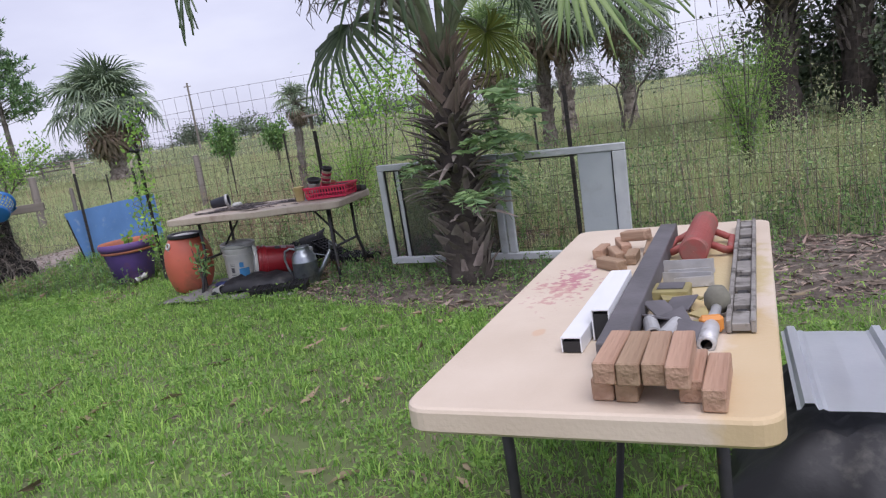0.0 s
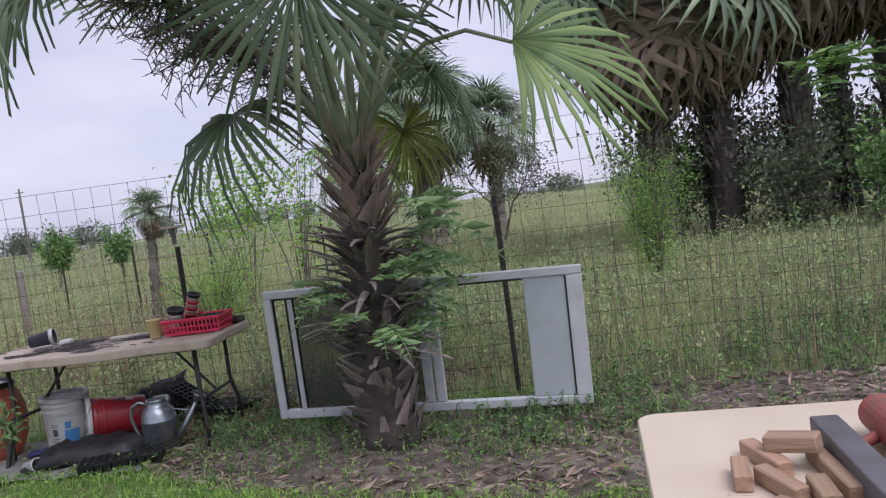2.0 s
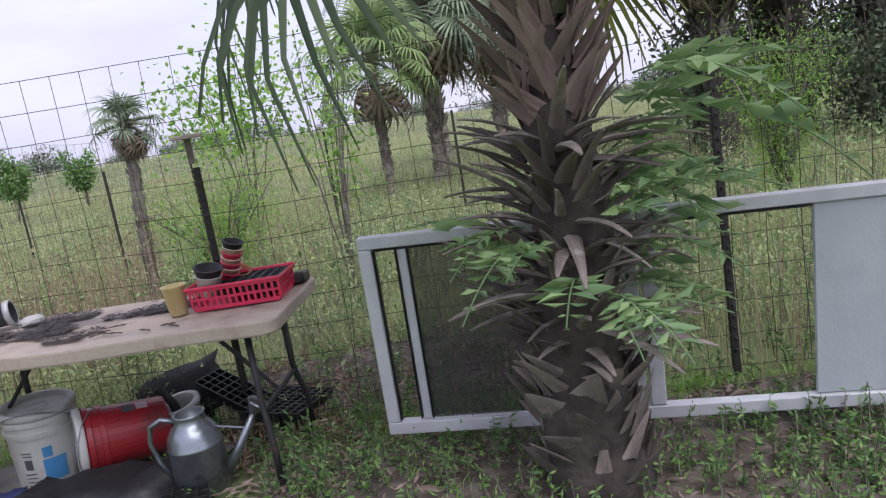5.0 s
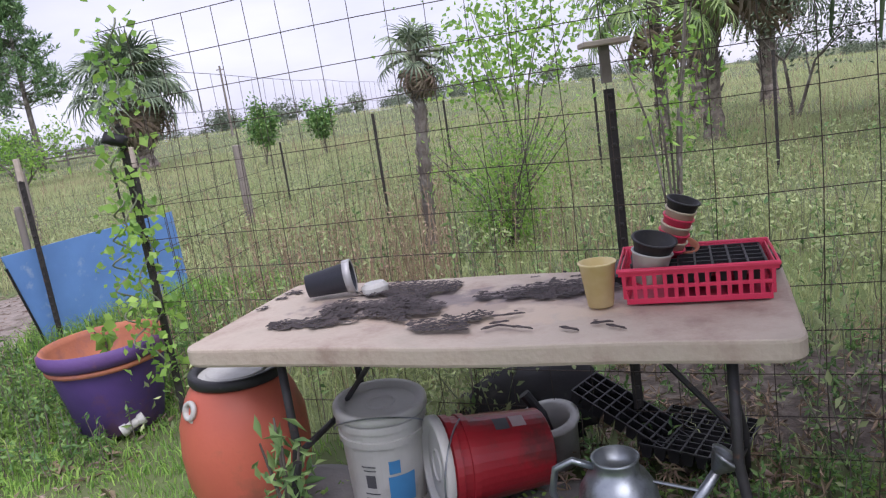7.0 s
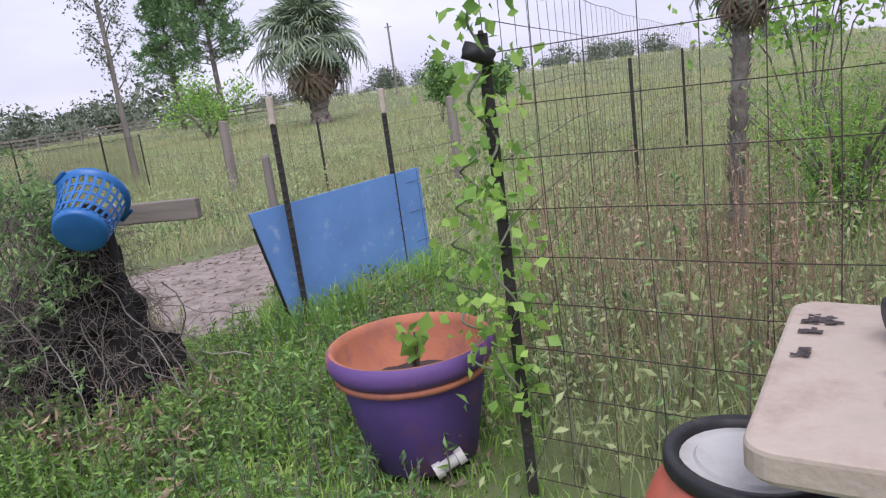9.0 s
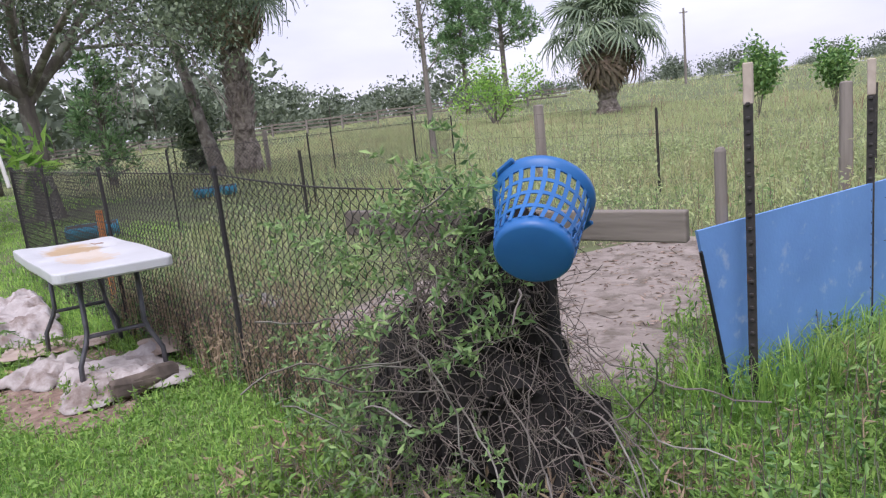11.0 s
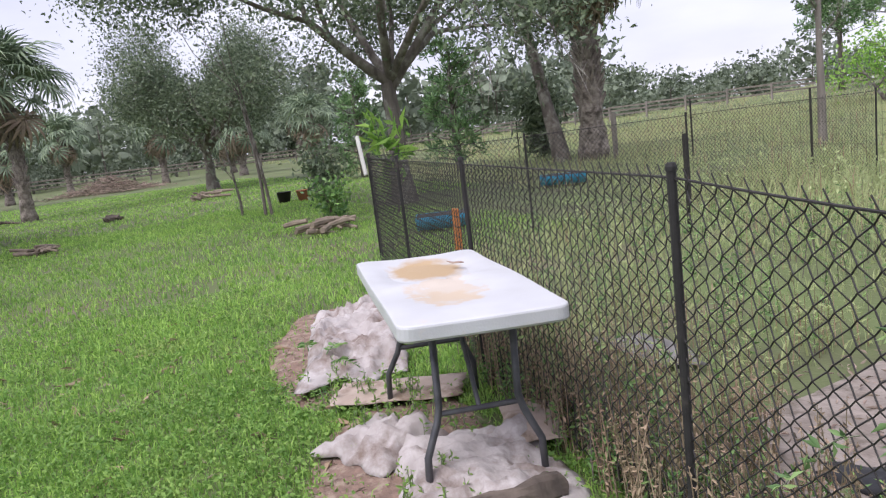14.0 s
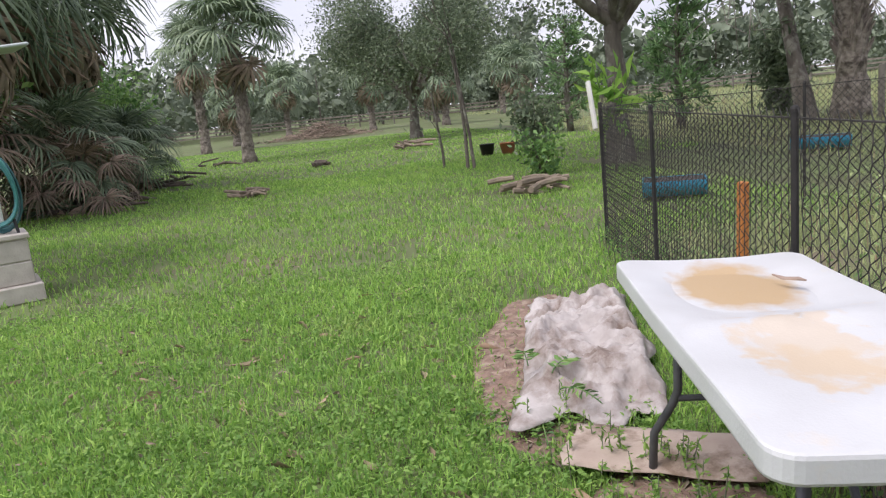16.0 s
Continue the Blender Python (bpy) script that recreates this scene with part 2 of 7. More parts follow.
def tube(bm, pts, radius, seg=8, cap=True, closed=False):
    """A round rod along points; radius may be a list."""
    pts = [Vector(p) for p in pts]
    n = len(pts)
    rad = radius if isinstance(radius, (list, tuple)) else [radius] * n
    rings, side = [], None
    for i, p in enumerate(pts):
        a, b = pts[(i - 1) % n if closed else max(i - 1, 0)], pts[(i + 1) % n if closed else min(i + 1, n - 1)]
        d = (b - a).normalized()
        if side is None:
            side = d.orthogonal().normalized()
        side = (side - d * side.dot(d)).normalized()
        up = d.cross(side)
        rings.append([bm.verts.new(p + (side * math.cos(2 * math.pi * k / seg) + up * math.sin(2 * math.pi * k / seg)) * rad[i]) for k in range(seg)])
    for i in range(n if closed else n - 1):
        r0, r1 = rings[i], rings[(i + 1) % n]
        for k in range(seg):
            bm.faces.new((r0[k], r0[(k + 1) % seg], r1[(k + 1) % seg], r1[k]))
    if cap and not closed:
        bm.faces.new(rings[0][::-1])
        bm.faces.new(rings[-1])
    return bm


def tubed(pts, radius, seg=8, **k):
    return tube(bmesh.new(), pts, radius, seg, **k)


def lathe(profile, seg=28, bm=None):
    """A turned shape from (radius, height) pairs."""
    bm = bm or bmesh.new()
    rings = []
    for r, z in profile:
        if r < 1e-4:
            rings.append([bm.verts.new((0, 0, z))])
        else:
            rings.append([bm.verts.new((r * math.cos(2 * math.pi * k / seg), r * math.sin(2 * math.pi * k / seg), z)) for k in range(seg)])
    for a, b in zip(rings, rings[1:]):
        for k in range(seg):
            q = [a[k % len(a)], a[(k + 1) % len(a)], b[(k + 1) % len(b)], b[k % len(b)]]
            q = [v for i, v in enumerate(q) if v not in q[:i]]
            if len(q) > 2:
                bm.faces.new(q)
    return bm


def moved(bm, m):
    bmesh.ops.transform(bm, matrix=m, verts=bm.verts)
    return bm


def rough_up(bm, amount, scale=3.0, seed=0.0):
    for v in bm.verts:
        v.co += Vector(noise.noise_vector(v.co * scale + Vector((seed, seed * 2, 0)))) * amount
    return bm


RNG = np.random.default_rng(5)


def blades(xy, h, w, lean=0.5, z=0.0, rng=RNG, far=False):
    """Bent grass blades at xy: arrays of vertices and triangles."""
    n = len(xy)
    hh = h * rng.uniform(0.5, 1.25, n)
    a = rng.uniform(0, 2 * np.pi, n)
    la = rng.uniform(0, 2 * np.pi, n)
    l = hh * lean * rng.uniform(0.2, 1.3, n)
    ww = w * rng.uniform(0.6, 1.3, n)
    side = np.stack([np.cos(a), np.sin(a)], 1) * ww[:, None] / 2
    off = np.stack([np.cos(la), np.sin(la)], 1) * l[:, None]
    zz = np.broadcast_to(np.asarray(z, float), (n,))
    v = np.zeros((n, 5, 3))
    v[:, 0, :2], v[:, 1, :2] = xy - side, xy + side
    v[:, 0, 2] = v[:, 1, 2] = zz - 0.01
    v[:, 2, :2], v[:, 3, :2] = xy + off * 0.35 + side * 0.8, xy + off * 0.35 - side * 0.8
    v[:, 2, 2] = v[:, 3, 2] = zz + hh * 0.6
    v[:, 4, :2], v[:, 4, 2] = xy + off, zz + hh * (1 - 0.25 * lean)
    b = np.arange(n)[:, None] * 5
    if far:
        return v[:, [0, 1, 4]].reshape(-1, 3), np.arange(n)[:, None] * 3 + [0, 1, 2]
    f = np.concatenate([b + [0, 1, 2], b + [0, 2, 3], b + [3, 2, 4]], 0)
    return v.reshape(-1, 3), f


def leaves(c, size, rng=RNG, long=1.7, flat=0.0, aim=None):
    """Small folded leaves at the points c: arrays of vertices and triangles."""
    n = len(c)
    u = rng.normal(size=(n, 3)) if aim is None else aim + rng.normal(size=(n, 3)) * 0.35
    u[:, 2] *= 1 - flat
    u /= np.linalg.norm(u, axis=1)[:, None] + 1e-9
    r = rng.normal(size=(n, 3))
    s = np.cross(u, r)
    s /= np.linalg.norm(s, axis=1)[:, None] + 1e-9
    nn = np.cross(u, s)
    L = (np.asarray(size) * rng.uniform(0.6, 1.35, n))[:, None]
    W = L / long / 2
    v = np.stack([c, c + u * L * 0.5 + s * W + nn * L * 0.08, c + u * L - nn * L * 0.1, c + u * L * 0.5 - s * W + nn * L * 0.08], 1)
    b = np.arange(n)[:, None] * 4
    return v.reshape(-1, 3), np.concatenate([b + [0, 1, 2], b + [0, 2, 3]], 0)


def joined(sets):
    vs, fs, k = [], [], 0
    for v, f in sets:
        vs.append(v)
        fs.append(f + k)
        k += len(v)
    return np.concatenate(vs), np.concatenate(fs)


def rods(a, b, r0, r1):
    """Three-sided tapered twigs from points a to points b."""
    a, b = np.asarray(a, float), np.asarray(b, float)
    n = len(a)
    d = b - a
    d /= np.linalg.norm(d, axis=1)[:, None] + 1e-9
    ref = np.where(np.abs(d[:, 2:]) < 0.9, np.array([[0, 0, 1.0]]), np.array([[1.0, 0, 0]]))
    s = np.cross(d, ref)
    s /= np.linalg.norm(s, axis=1)[:, None]
    t = np.cross(d, s)
    r0, r1 = np.broadcast_to(r0, (n,))[:, None], np.broadcast_to(r1, (n,))[:, None]
    v = []
    for k in range(3):
        w = s * math.cos(2.0944 * k) + t * math.sin(2.0944 * k)
        v += [a + w * r0, b + w * r1]
    v = np.stack(v, 1).reshape(-1, 3)
    q = np.arange(n)[:, None] * 6
    f = []
    for k in range(3):
        i, j = 2 * k, 2 * ((k + 1) % 3)
        f += [q + [i, j, j + 1], q + [i, j + 1, i + 1]]
    return v, np.concatenate(f, 0)


# ---- ground ----
def ground_z(x, y):
    return 0.02 * np.sin(x * 0.9 + 0.4) * np.cos(y * 0.7) + 0.012 * np.sin(x * 2.3 + y * 1.7) - 0.02 + rise(x, y)


def build_ground():
    c = np.concatenate([[-1500, -500, -200, -110, -70], np.arange(-48, 30, 0.6), [30, 40, 60, 110, 200, 500, 1500]])
    d = np.concatenate([[-1500, -400, -100, -40, -20], np.arange(-8, 48, 0.6), [52, 60, 75, 110, 200, 500, 1500]])
    X, Y = np.meshgrid(c, d)
    Z = ground_z(X, Y)
    v = np.stack([X, Y, Z], 2).reshape(-1, 3)
    n = len(c)
    i, j = np.meshgrid(np.arange(n - 1), np.arange(len(d) - 1))
    q = (j * n + i).ravel()
    f = np.stack([q, q + 1, q + n + 1, q + n], 1)
    tagged(arrays("ground", v, f, M_SOIL, smooth=True), "green lawn soil with thin sandy spots under the grass", "ground", kind="structure")


def patch(name, cx, cy, rx, ry, rz, material, label, rise=0.012, seed=1):
    """An irregular sheet of bare soil lying on the ground."""
    bm = bmesh.new()
    R, S = 9, 40
    rings = []
    for i in range(R + 1):
        ring = []
        for k in range(S):
            a = 2 * math.pi * k / S
            wob = 1 + 0.22 * noise.noise((math.cos(a) * 1.6 + seed, math.sin(a) * 1.6, seed))
            r = i / R * wob
            x, y = math.cos(a) * rx * r, math.sin(a) * ry * r
            co = Matrix.Rotation(radians(rz), 3, "Z") @ Vector((x, y, 0)) + Vector((cx, cy, 0))
            z = ground_z(co.x, co.y) + rise * (1 - (i / R) ** 4) + 0.012 * noise.noise(co * 4) * (i < R) + (0.008 if i < R else -0.01)
            ring.append(bm.verts.new((co.x, co.y, z)))
        rings.append(ring)
    for a, b in zip(rings, rings[1:]):
        for k in range(S):
            bm.faces.new((a[k], a[(k + 1) % S], b[(k + 1) % S], b[k]))
    bmesh.ops.remove_doubles(bm, verts=bm.verts, dist=1e-5)
    ob = part(name, bm, material, None, smooth=True)
    return tagged(ob, label, "soil", kind="structure")


build_ground()
patch("mulch_patch", 1.7, 4.9, 3.4, 0.95, -22, M_MULCH, "brown leaf mulch and bare soil along the wire fence", seed=2)
patch("mulch_patch", 0.2, 5.5, 1.3, 0.75, -22, M_MULCH, "brown mulch around the palm's foot", rise=0.02, seed=5)
patch("mulch_patch", -0.2, 7.3, 1.4, 0.5, -22, M_MULCH, "dry leaf mulch behind the fence wire", seed=6)
patch("dirt_path", -6.2, 11.1, 2.2, 1.15, 62, M_SAND, "bare sandy dirt track through the gap in the fence", seed=3)
patch("dirt_path", -5.5, 9.95, 0.8, 0.5, -25, M_SAND, "bare sandy dirt in the gap beside the stump", rise=0.018, seed=8)
patch("mulch_patch", -10.2, 8.78, 1.25, 0.36, -21, M_REDMULCH, "reddish brown leaf litter beside the cloth", rise=0.02, seed=4)
patch("mulch_patch", -8.2, 8.42, 0.95, 0.46, -22, M_REDMULCH, "brown leaf litter and bare soil under the white table", rise=0.02, seed=7)


# ---- folding tables ----
def folding_table(label, x, y, rz, lx, ly, top, leg, h=0.73, z=0.0, tilt=0.0, inset=0.28, inset2=None, bow=0.03, group="folding tables", sag=None, spread=(0.33, 0.39)):
    t = thing("folding_table", label, "table", x, y, z, tilt, 0, rz, group)
    bm = bmesh.new()
    r, seg = 0.055, 5
    corners = ((lx / 2 - r, ly / 2 - r, 0), (-lx / 2 + r, ly / 2 - r, 90), (-lx / 2 + r, -ly / 2 + r, 180), (lx / 2 - r, -ly / 2 + r, 270))
    loop = []
    for i, (cx, cy, a0) in enumerate(corners):
        for k in range(seg + 1):
            a = radians(a0 + 90 * k / seg)
            loop.append((cx + r * math.cos(a), cy + r * math.sin(a)))
        nx, ny, na = corners[(i + 1) % 4]
        e, f = loop[-1], (nx + r * math.cos(radians(na)), ny + r * math.sin(radians(na)))
        n = 18 if i % 2 == 0 else 8
        loop += [(e[0] + (f[0] - e[0]) * k / n, e[1] + (f[1] - e[1]) * k / n) for k in range(1, n)]
    bend = sag or (lambda px, py: 0.0)
    levels = [(0.90, h - 0.030), (0.955, h - 0.032), (0.965, h - 0.058), (0.990, h - 0.060), (1.0, h - 0.051), (1.0, h - 0.010), (0.996, h - 0.003), (0.988, h)] + [(0.988 * (1 - k / 14), h) for k in range(1, 14)]
    rings = [[bm.verts.new((px * s, py * s, zz + bend(px * s, py * s))) for px, py in loop] for s, zz in levels]
    for i, (a, b) in enumerate(zip(rings, rings[1:])):
        for k in range(len(loop)):
            bm.faces.new((a[k], a[(k + 1) % len(loop)], b[(k + 1) % len(loop)], b[k])).smooth = i > 7
    bm.faces.new(rings[-1]).smooth = True
    bm.faces.new(rings[0][::-1])
    part("tabletop", bm, top, t)
    wide, foot = spread
    for s in (-1, 1):
        xo = s * (lx / 2 - (inset if s < 0 else inset2 or inset))
        for q in (-1, 1):
            part("leg", tubed([(xo, q * ly * wide, h - 0.05), (xo, q * ly * wide, h * 0.46), (xo + s * bow * 0.3, q * ly * (wide * 0.8 + foot * 0.2), h * 0.38), (xo + s * bow, q * ly * (wide * 0.1 + foot * 0.9), h * 0.22), (xo + s * bow, q * ly * foot, -0.02)], 0.0145, 10), leg, t, smooth=True)
            part("foot_cap", moved(lathe([(0.001, 0), (0.017, 0), (0.017, 0.03), (0.0148, 0.032)], 10), Matrix.Translation((xo + s * bow, q * ly * foot, -0.02))), M_CHAINPOST, t)
        part("crossbar", tubed([(xo, -ly * wide, h * 0.42), (xo, ly * wide, h * 0.42)], 0.012, 8), leg, t)
        part("upper_bar", tubed([(xo, -ly * (wide + 0.03), h - 0.06), (xo, ly * (wide + 0.03), h - 0.06)], 0.012, 8), leg, t)
        part("brace", tubed([(xo, 0, h * 0.42), (xo - s * 0.3, 0, h - 0.07)], 0.010, 8), leg, t)
    for q in (-1, 1):
        part("rail", boxed(lx * 0.86, 0.02, 0.03, 0, q * ly * 0.40, h - 0.078), leg, t)
    return t


def puddled(x, y):
    """The white top: two sunken hollows parted by a raised fold."""
    far = -0.052 * math.exp(-((x + 0.37) / 0.27) ** 2 - (y / 0.21) ** 4)
    near = -0.02 * math.exp(-((x - 0.27) / 0.22) ** 2 - ((y + 0.03) / 0.17) ** 2)
    fold = 0.02 * math.exp(-((x - 0.02 + 0.12 * y) / 0.06) ** 2) * max(0.0, 1 - (y / 0.29) ** 4)
    return far + near + fold + 0.004 * math.sin(x * 6 + y * 3)


def warped(x, y):
    return -0.008 * math.cos(x * 1.6) + 0.003 * math.sin(x * 7 + y * 5)


potting_table = folding_table("peeling beige plastic folding table with dark steel legs", -1.57, 6.77, -19, 1.81, 0.74, M_PEEL, M_LEG, inset2=0.17, sag=warped)
work_table = folding_table("stained beige plastic folding table laden with tools and timber", 0.58, 2.13, 65.2, 1.82, 0.76, M_BEIGE, M_LEG)
white_table = folding_table("sagging white plastic folding table with brown puddle stains on old cloth", -8.32, 8.72, -17.6, 1.42, 0.63, M_WHITE_T, M_GLEG, h=0.725, tilt=-1.5, inset=0.24, sag=puddled, spread=(0.25, 0.37), bow=0.05)


# ---- fences ----
FENCE = [(-3.05, 7.75), (-1.05, 6.98), (1.2, 6.05), (3.6, 5.05), (6.2, 3.95)]


def t_post(x, y, h, label="dark rusty steel fence post standing in weeds", tip=0.0, lean=(0, 0), name="fence_post", parent=None):
    top = parent or thing(name, label, "fence post", x, y, -0.02, lean[0], lean[1], 0, "steel fence posts")
    bm = bmesh.new()
    box(bm, 0.036, 0.006, h, 0, 0, -0.05, bevel=0.001)
    box(bm, 0.006, 0.034, h, 0, 0.02, -0.05, bevel=0.001)
    part("shaft", bm, M_TPOST, top)
    stud = boxed(0.016, 0.012, 0.014, 0, -0.008, 0, bevel=0.003)
    first = None
    for i in range(int(h / 0.055) - 2):
        z = 0.12 + i * 0.055
        if first is None:
            first = part("stud", stud, M_TPOST, top)
            first.location = (0, 0, z)
        else:
            o = new("stud", first.data)
            o.parent, o.location = top, (0, 0, z)
    if tip:
        part("pale_tip", boxed(0.036, 0.03, tip, 0, 0.01, h - 0.05, bevel=0.004), M_PALE, top, "pale wooden tip")
    return top


def wire_fence(label, pts, h, gap, r=0.002):
    t = thing("wire_fence", label, "fence", 0, 0, 0)
    dist = [0]
    for a, b in zip(pts, pts[1:]):
        dist.append(dist[-1] + math.dist(a, b))

    def on(s):
        for i in range(len(pts) - 1):
            if s <= dist[i + 1] or i == len(pts) - 2:
                u = (s - dist[i]) / (dist[i + 1] - dist[i])
                return pts[i][0] + (pts[i + 1][0] - pts[i][0]) * u, pts[i][1] + (pts[i + 1][1] - pts[i][1]) * u

    def wob(s, z):
        x, y = on(s)
        k = noise.noise_vector((s * 1.1, z * 1.5, 3.3))
        return (x + k.x * 0.015, y + k.y * 0.025, z + k.z * 0.022)
    n = int(dist[-1] / 0.25)
    levels = [0.045 + gap * i for i in range(int((h - 0.04) / gap) + 1)]
    for z in levels:
        part("line_wire", tubed([wob(dist[-1] * i / n, z) for i in range(n + 1)], r, 4, cap=False), M_WIRE, t)
    for i in range(int(dist[-1] / gap) + 1):
        s = i * gap
        part("stay_wire", tubed([wob(s, z) for z in levels], r * 0.85, 4, cap=False), M_WIRE, t)
    return t


wire_fence("tall rusty welded wire fence with square openings", FENCE, 1.88, 0.1525, 0.0021)
wire_fence("rusty welded wire fence running back through tall weeds", [(-3.05, 7.75), (-2.75, 10.5), (-2.2, 14.0), (-1.4, 18.0)], 1.75, 0.21, 0.0018)
wire_fence("low rusty wire fence behind the blue panel", [(-4.23, 10.45), (-3.2, 12.2), (-1.9, 14.6), (-0.6, 17.0)], 1.2, 0.22, 0.0016)
t_post(-1.05, 7.01, 1.41, "rusty steel fence post carrying a small pale bird board")
t_post(1.2, 6.09, 1.47)
t_post(3.75, 5.02, 1.5)
t_post(-4.58, 9.43, 1.33, "dark studded steel post with a pale tip beside the blue panel", 0.16)
t_post(-4.23, 10.43, 1.29, "dark studded steel post with a pale tip behind the blue panel", 0.17)
board = thing("bird_board", "small pale square board on a rusty fence post", "bird table", -1.06, 6.98, 1.36)
part("stem", boxed(0.03, 0.03, 0.12, 0, 0, 0), M_GREYWOOD, board)
part("plate", boxed(0.15, 0.12, 0.018, 0, 0, 0.12, bevel=0.003), M_PALE, board)
for px, py, ph in ((-6.95, 15.7, 1.16), (-13.07, 18.7, 1.39), (-18.1, 21.6, 1.47), (-25.4, 21.6, 1.38), (-2.5, 13.0, 1.45), (-1.7, 16.4, 1.5), (1.9, 12.5, 1.5), (0.5, 15.2, 1.5), (-4.6, 17.0, 1.2), (-10.9, 13.2, 1.1)):
    t_post(px, py, ph, "thin dark fence post out in the tall grass")


def wood_post(x, y, h, r, label, lean=0):
    t = thing("wooden_post", label, "post", x, y, -0.05, lean, 0, 20 * x, "grey wooden posts")
    part("shaft", rough_up(lathe([(0.001, 0), (r, 0), (r * 0.98, h * 0.3), (r * 0.95, h * 0.7), (r * 0.92, h), (r * 0.7, h + 0.015), (0.001, h + 0.02)], 12), 0.012, 6, x), M_POSTWOOD, t)


wood_post(-4.71, 9.53, 1.12, 0.028, "thin grey weathered post beside the blue panel")
wood_post(-9.5, 17.46, 1.3, 0.09, "grey weathered wooden post in the field fence")
wood_post(-4.75, 15.0, 1.25, 0.07, "grey weathered wooden post in tall grass")
wood_post(-20.8, 21.6, 1.3, 0.08, "grey weathered wooden post in the field fence")
for a, b in (((-6.95, 15.7), (-13.07, 18.7)), ((-13.07, 18.7), (-18.1, 21.6)), ((-18.1, 21.6), (-25.4, 21.6)), ((-25.4, 21.6), (-40, 22))):
    wire_fence("thin wire fence across the grassy field", [a, b], 1.15, 0.36, 0.0022)


def rail_fence(x0, y0, x1, y1, n, h=1.25):
    """Post-and-rail fence far out in the field."""
    for i in range(n):
        a = Vector((x0 + (x1 - x0) * i / n, y0 + (y1 - y0) * i / n, 0))
        b = Vector((x0 + (x1 - x0) * (i + 1) / n, y0 + (y1 - y0) * (i + 1) / n, 0))
        t = thing("rail_fence", "weathered grey wooden post-and-rail fence section across the field", "fence", a.x, a.y, 0, 0, 0, 0, "rail fence sections")
        part("post", boxed(0.14, 0.14, h + 0.1, 0, 0, -0.08, bevel=0.01), M_POSTWOOD, t)
        d = b - a
        for z in (0.45, 0.8, 1.12):
            bm = bmesh.new()
            box(bm, d.length + 0.1, 0.045, 0.13, d.length / 2, 0.08, z + noise.noise((i, z, 0)) * 0.03)
            part("rail", moved(bm, Matrix.Rotation(math.atan2(d.y, d.x), 4, "Z")), M_GREYWOOD, t)


rail_fence(-72, 44, -30, 64, 14)
rail_fence(-72, 44, -80, 14, 9)
rail_fence(-80, 14, -78, -12, 7)


def chain_link(label, posts, h, cell=0.059, sag=None, r=0.0024, short=0.0):
    t = thing("chain_link_fence", label, "fence")
    for i, (x, y, ph) in enumerate(posts):
        ph -= short if i == 0 else 0
        part("post", tubed([(x, y, -0.05), (x + 0.012, y - 0.01, ph)], 0.0135, 10), M_CHAINPOST, t)
        part("post_cap", moved(lathe([(0.0165, 0), (0.0165, 0.012), (0.012, 0.022), (0.001, 0.024)], 10), Matrix.Translation((x + 0.012, y - 0.01, ph))), M_CHAINPOST, t)
    for i, ((x0, y0, h0), (x1, y1, h1)) in enumerate(zip(posts, posts[1:])):
        d = math.hypot(x1 - x0, y1 - y0)
        ux, uy = (x1 - x0) / d, (y1 - y0) / d
        s0 = sag[i] if sag else 0.0
        cols = int(d / cell)
        A, B = [], []
        for c in range(cols):
            for k in (0, 1):
                s = (c + 0.5 * k) * cell
                u = s / d
                top = (h0 + (h1 - h0) * u) - s0 * math.sin(math.pi * min(u * 1.0, 1.0)) - 0.02
                rows = int(h / (cell / 2))
                line = []
                for j in range(rows + 1):
                    side = (j + k) % 2
                    ss = s + side * cell / 2
                    z = 0.02 + (top - 0.02) * j / rows
                    w = noise.noise_vector((x0 + ss * 1.7, z * 2.0, 1.0 + i))
                    b = 0.012 + 0.03 * abs(s0) * 4
                    off = 0.006 * (1 if (j % 2) else -1) + w.y * b
                    line.append((x0 + ux * ss - uy * off + w.x * b * 0.6, y0 + uy * ss + ux * off, z + w.z * b * 0.6))
                A += line[:-1]
                B += line[1:]
                if k == 0:
                    A.append(line[-1])
                    B.append((line[-1][0] + ux * cell * 0.35, line[-1][1] + uy * cell * 0.35, line[-1][2] + 0.035))
        v, f = rods(A, B, r, r)
        arrays("wire_mesh", v, f, M_CHAIN, t)
        top = [(x0 + ux * d * q / 12, y0 + uy * d * q / 12, (h0 + (h1 - h0) * q / 12) - s0 * math.sin(math.pi * q / 12) - 0.02) for q in range(13)]
        part("top_wire", tubed(top, 0.004, 5, cap=False), M_CHAIN, t)
    return t


chain_link("dark chain-link fence with sagging top between thin steel posts", [(-5.2, 8.32, 1.13), (-7.03, 8.79, 1.18), (-8.95, 9.29, 1.19), (-10.8, 9.82, 1.19), (-12.52, 10.34, 1.2)], 1.16, sag=[0.03, 0.0, 0.0, 0.0], short=0.3)
chain_link("dark chain-link fence running back from the corner post", [(-12.56, 10.37, 1.2), (-12.3, 12.2, 1.2), (-12.0, 14.5, 1.2), (-11.5, 17.8, 1.2)], 1.16)
white_stick = thing("white_stick", "white leaning plastic stick at the fence corner", "stick", -12.5, 10.28, 1.0, 0, -14, 0)
part("shaft", boxed(0.05, 0.03, 0.42, 0, 0, 0, bevel=0.006), mat("white_plastic", (0.78, 0.76, 0.72), None, 0.5), white_stick)


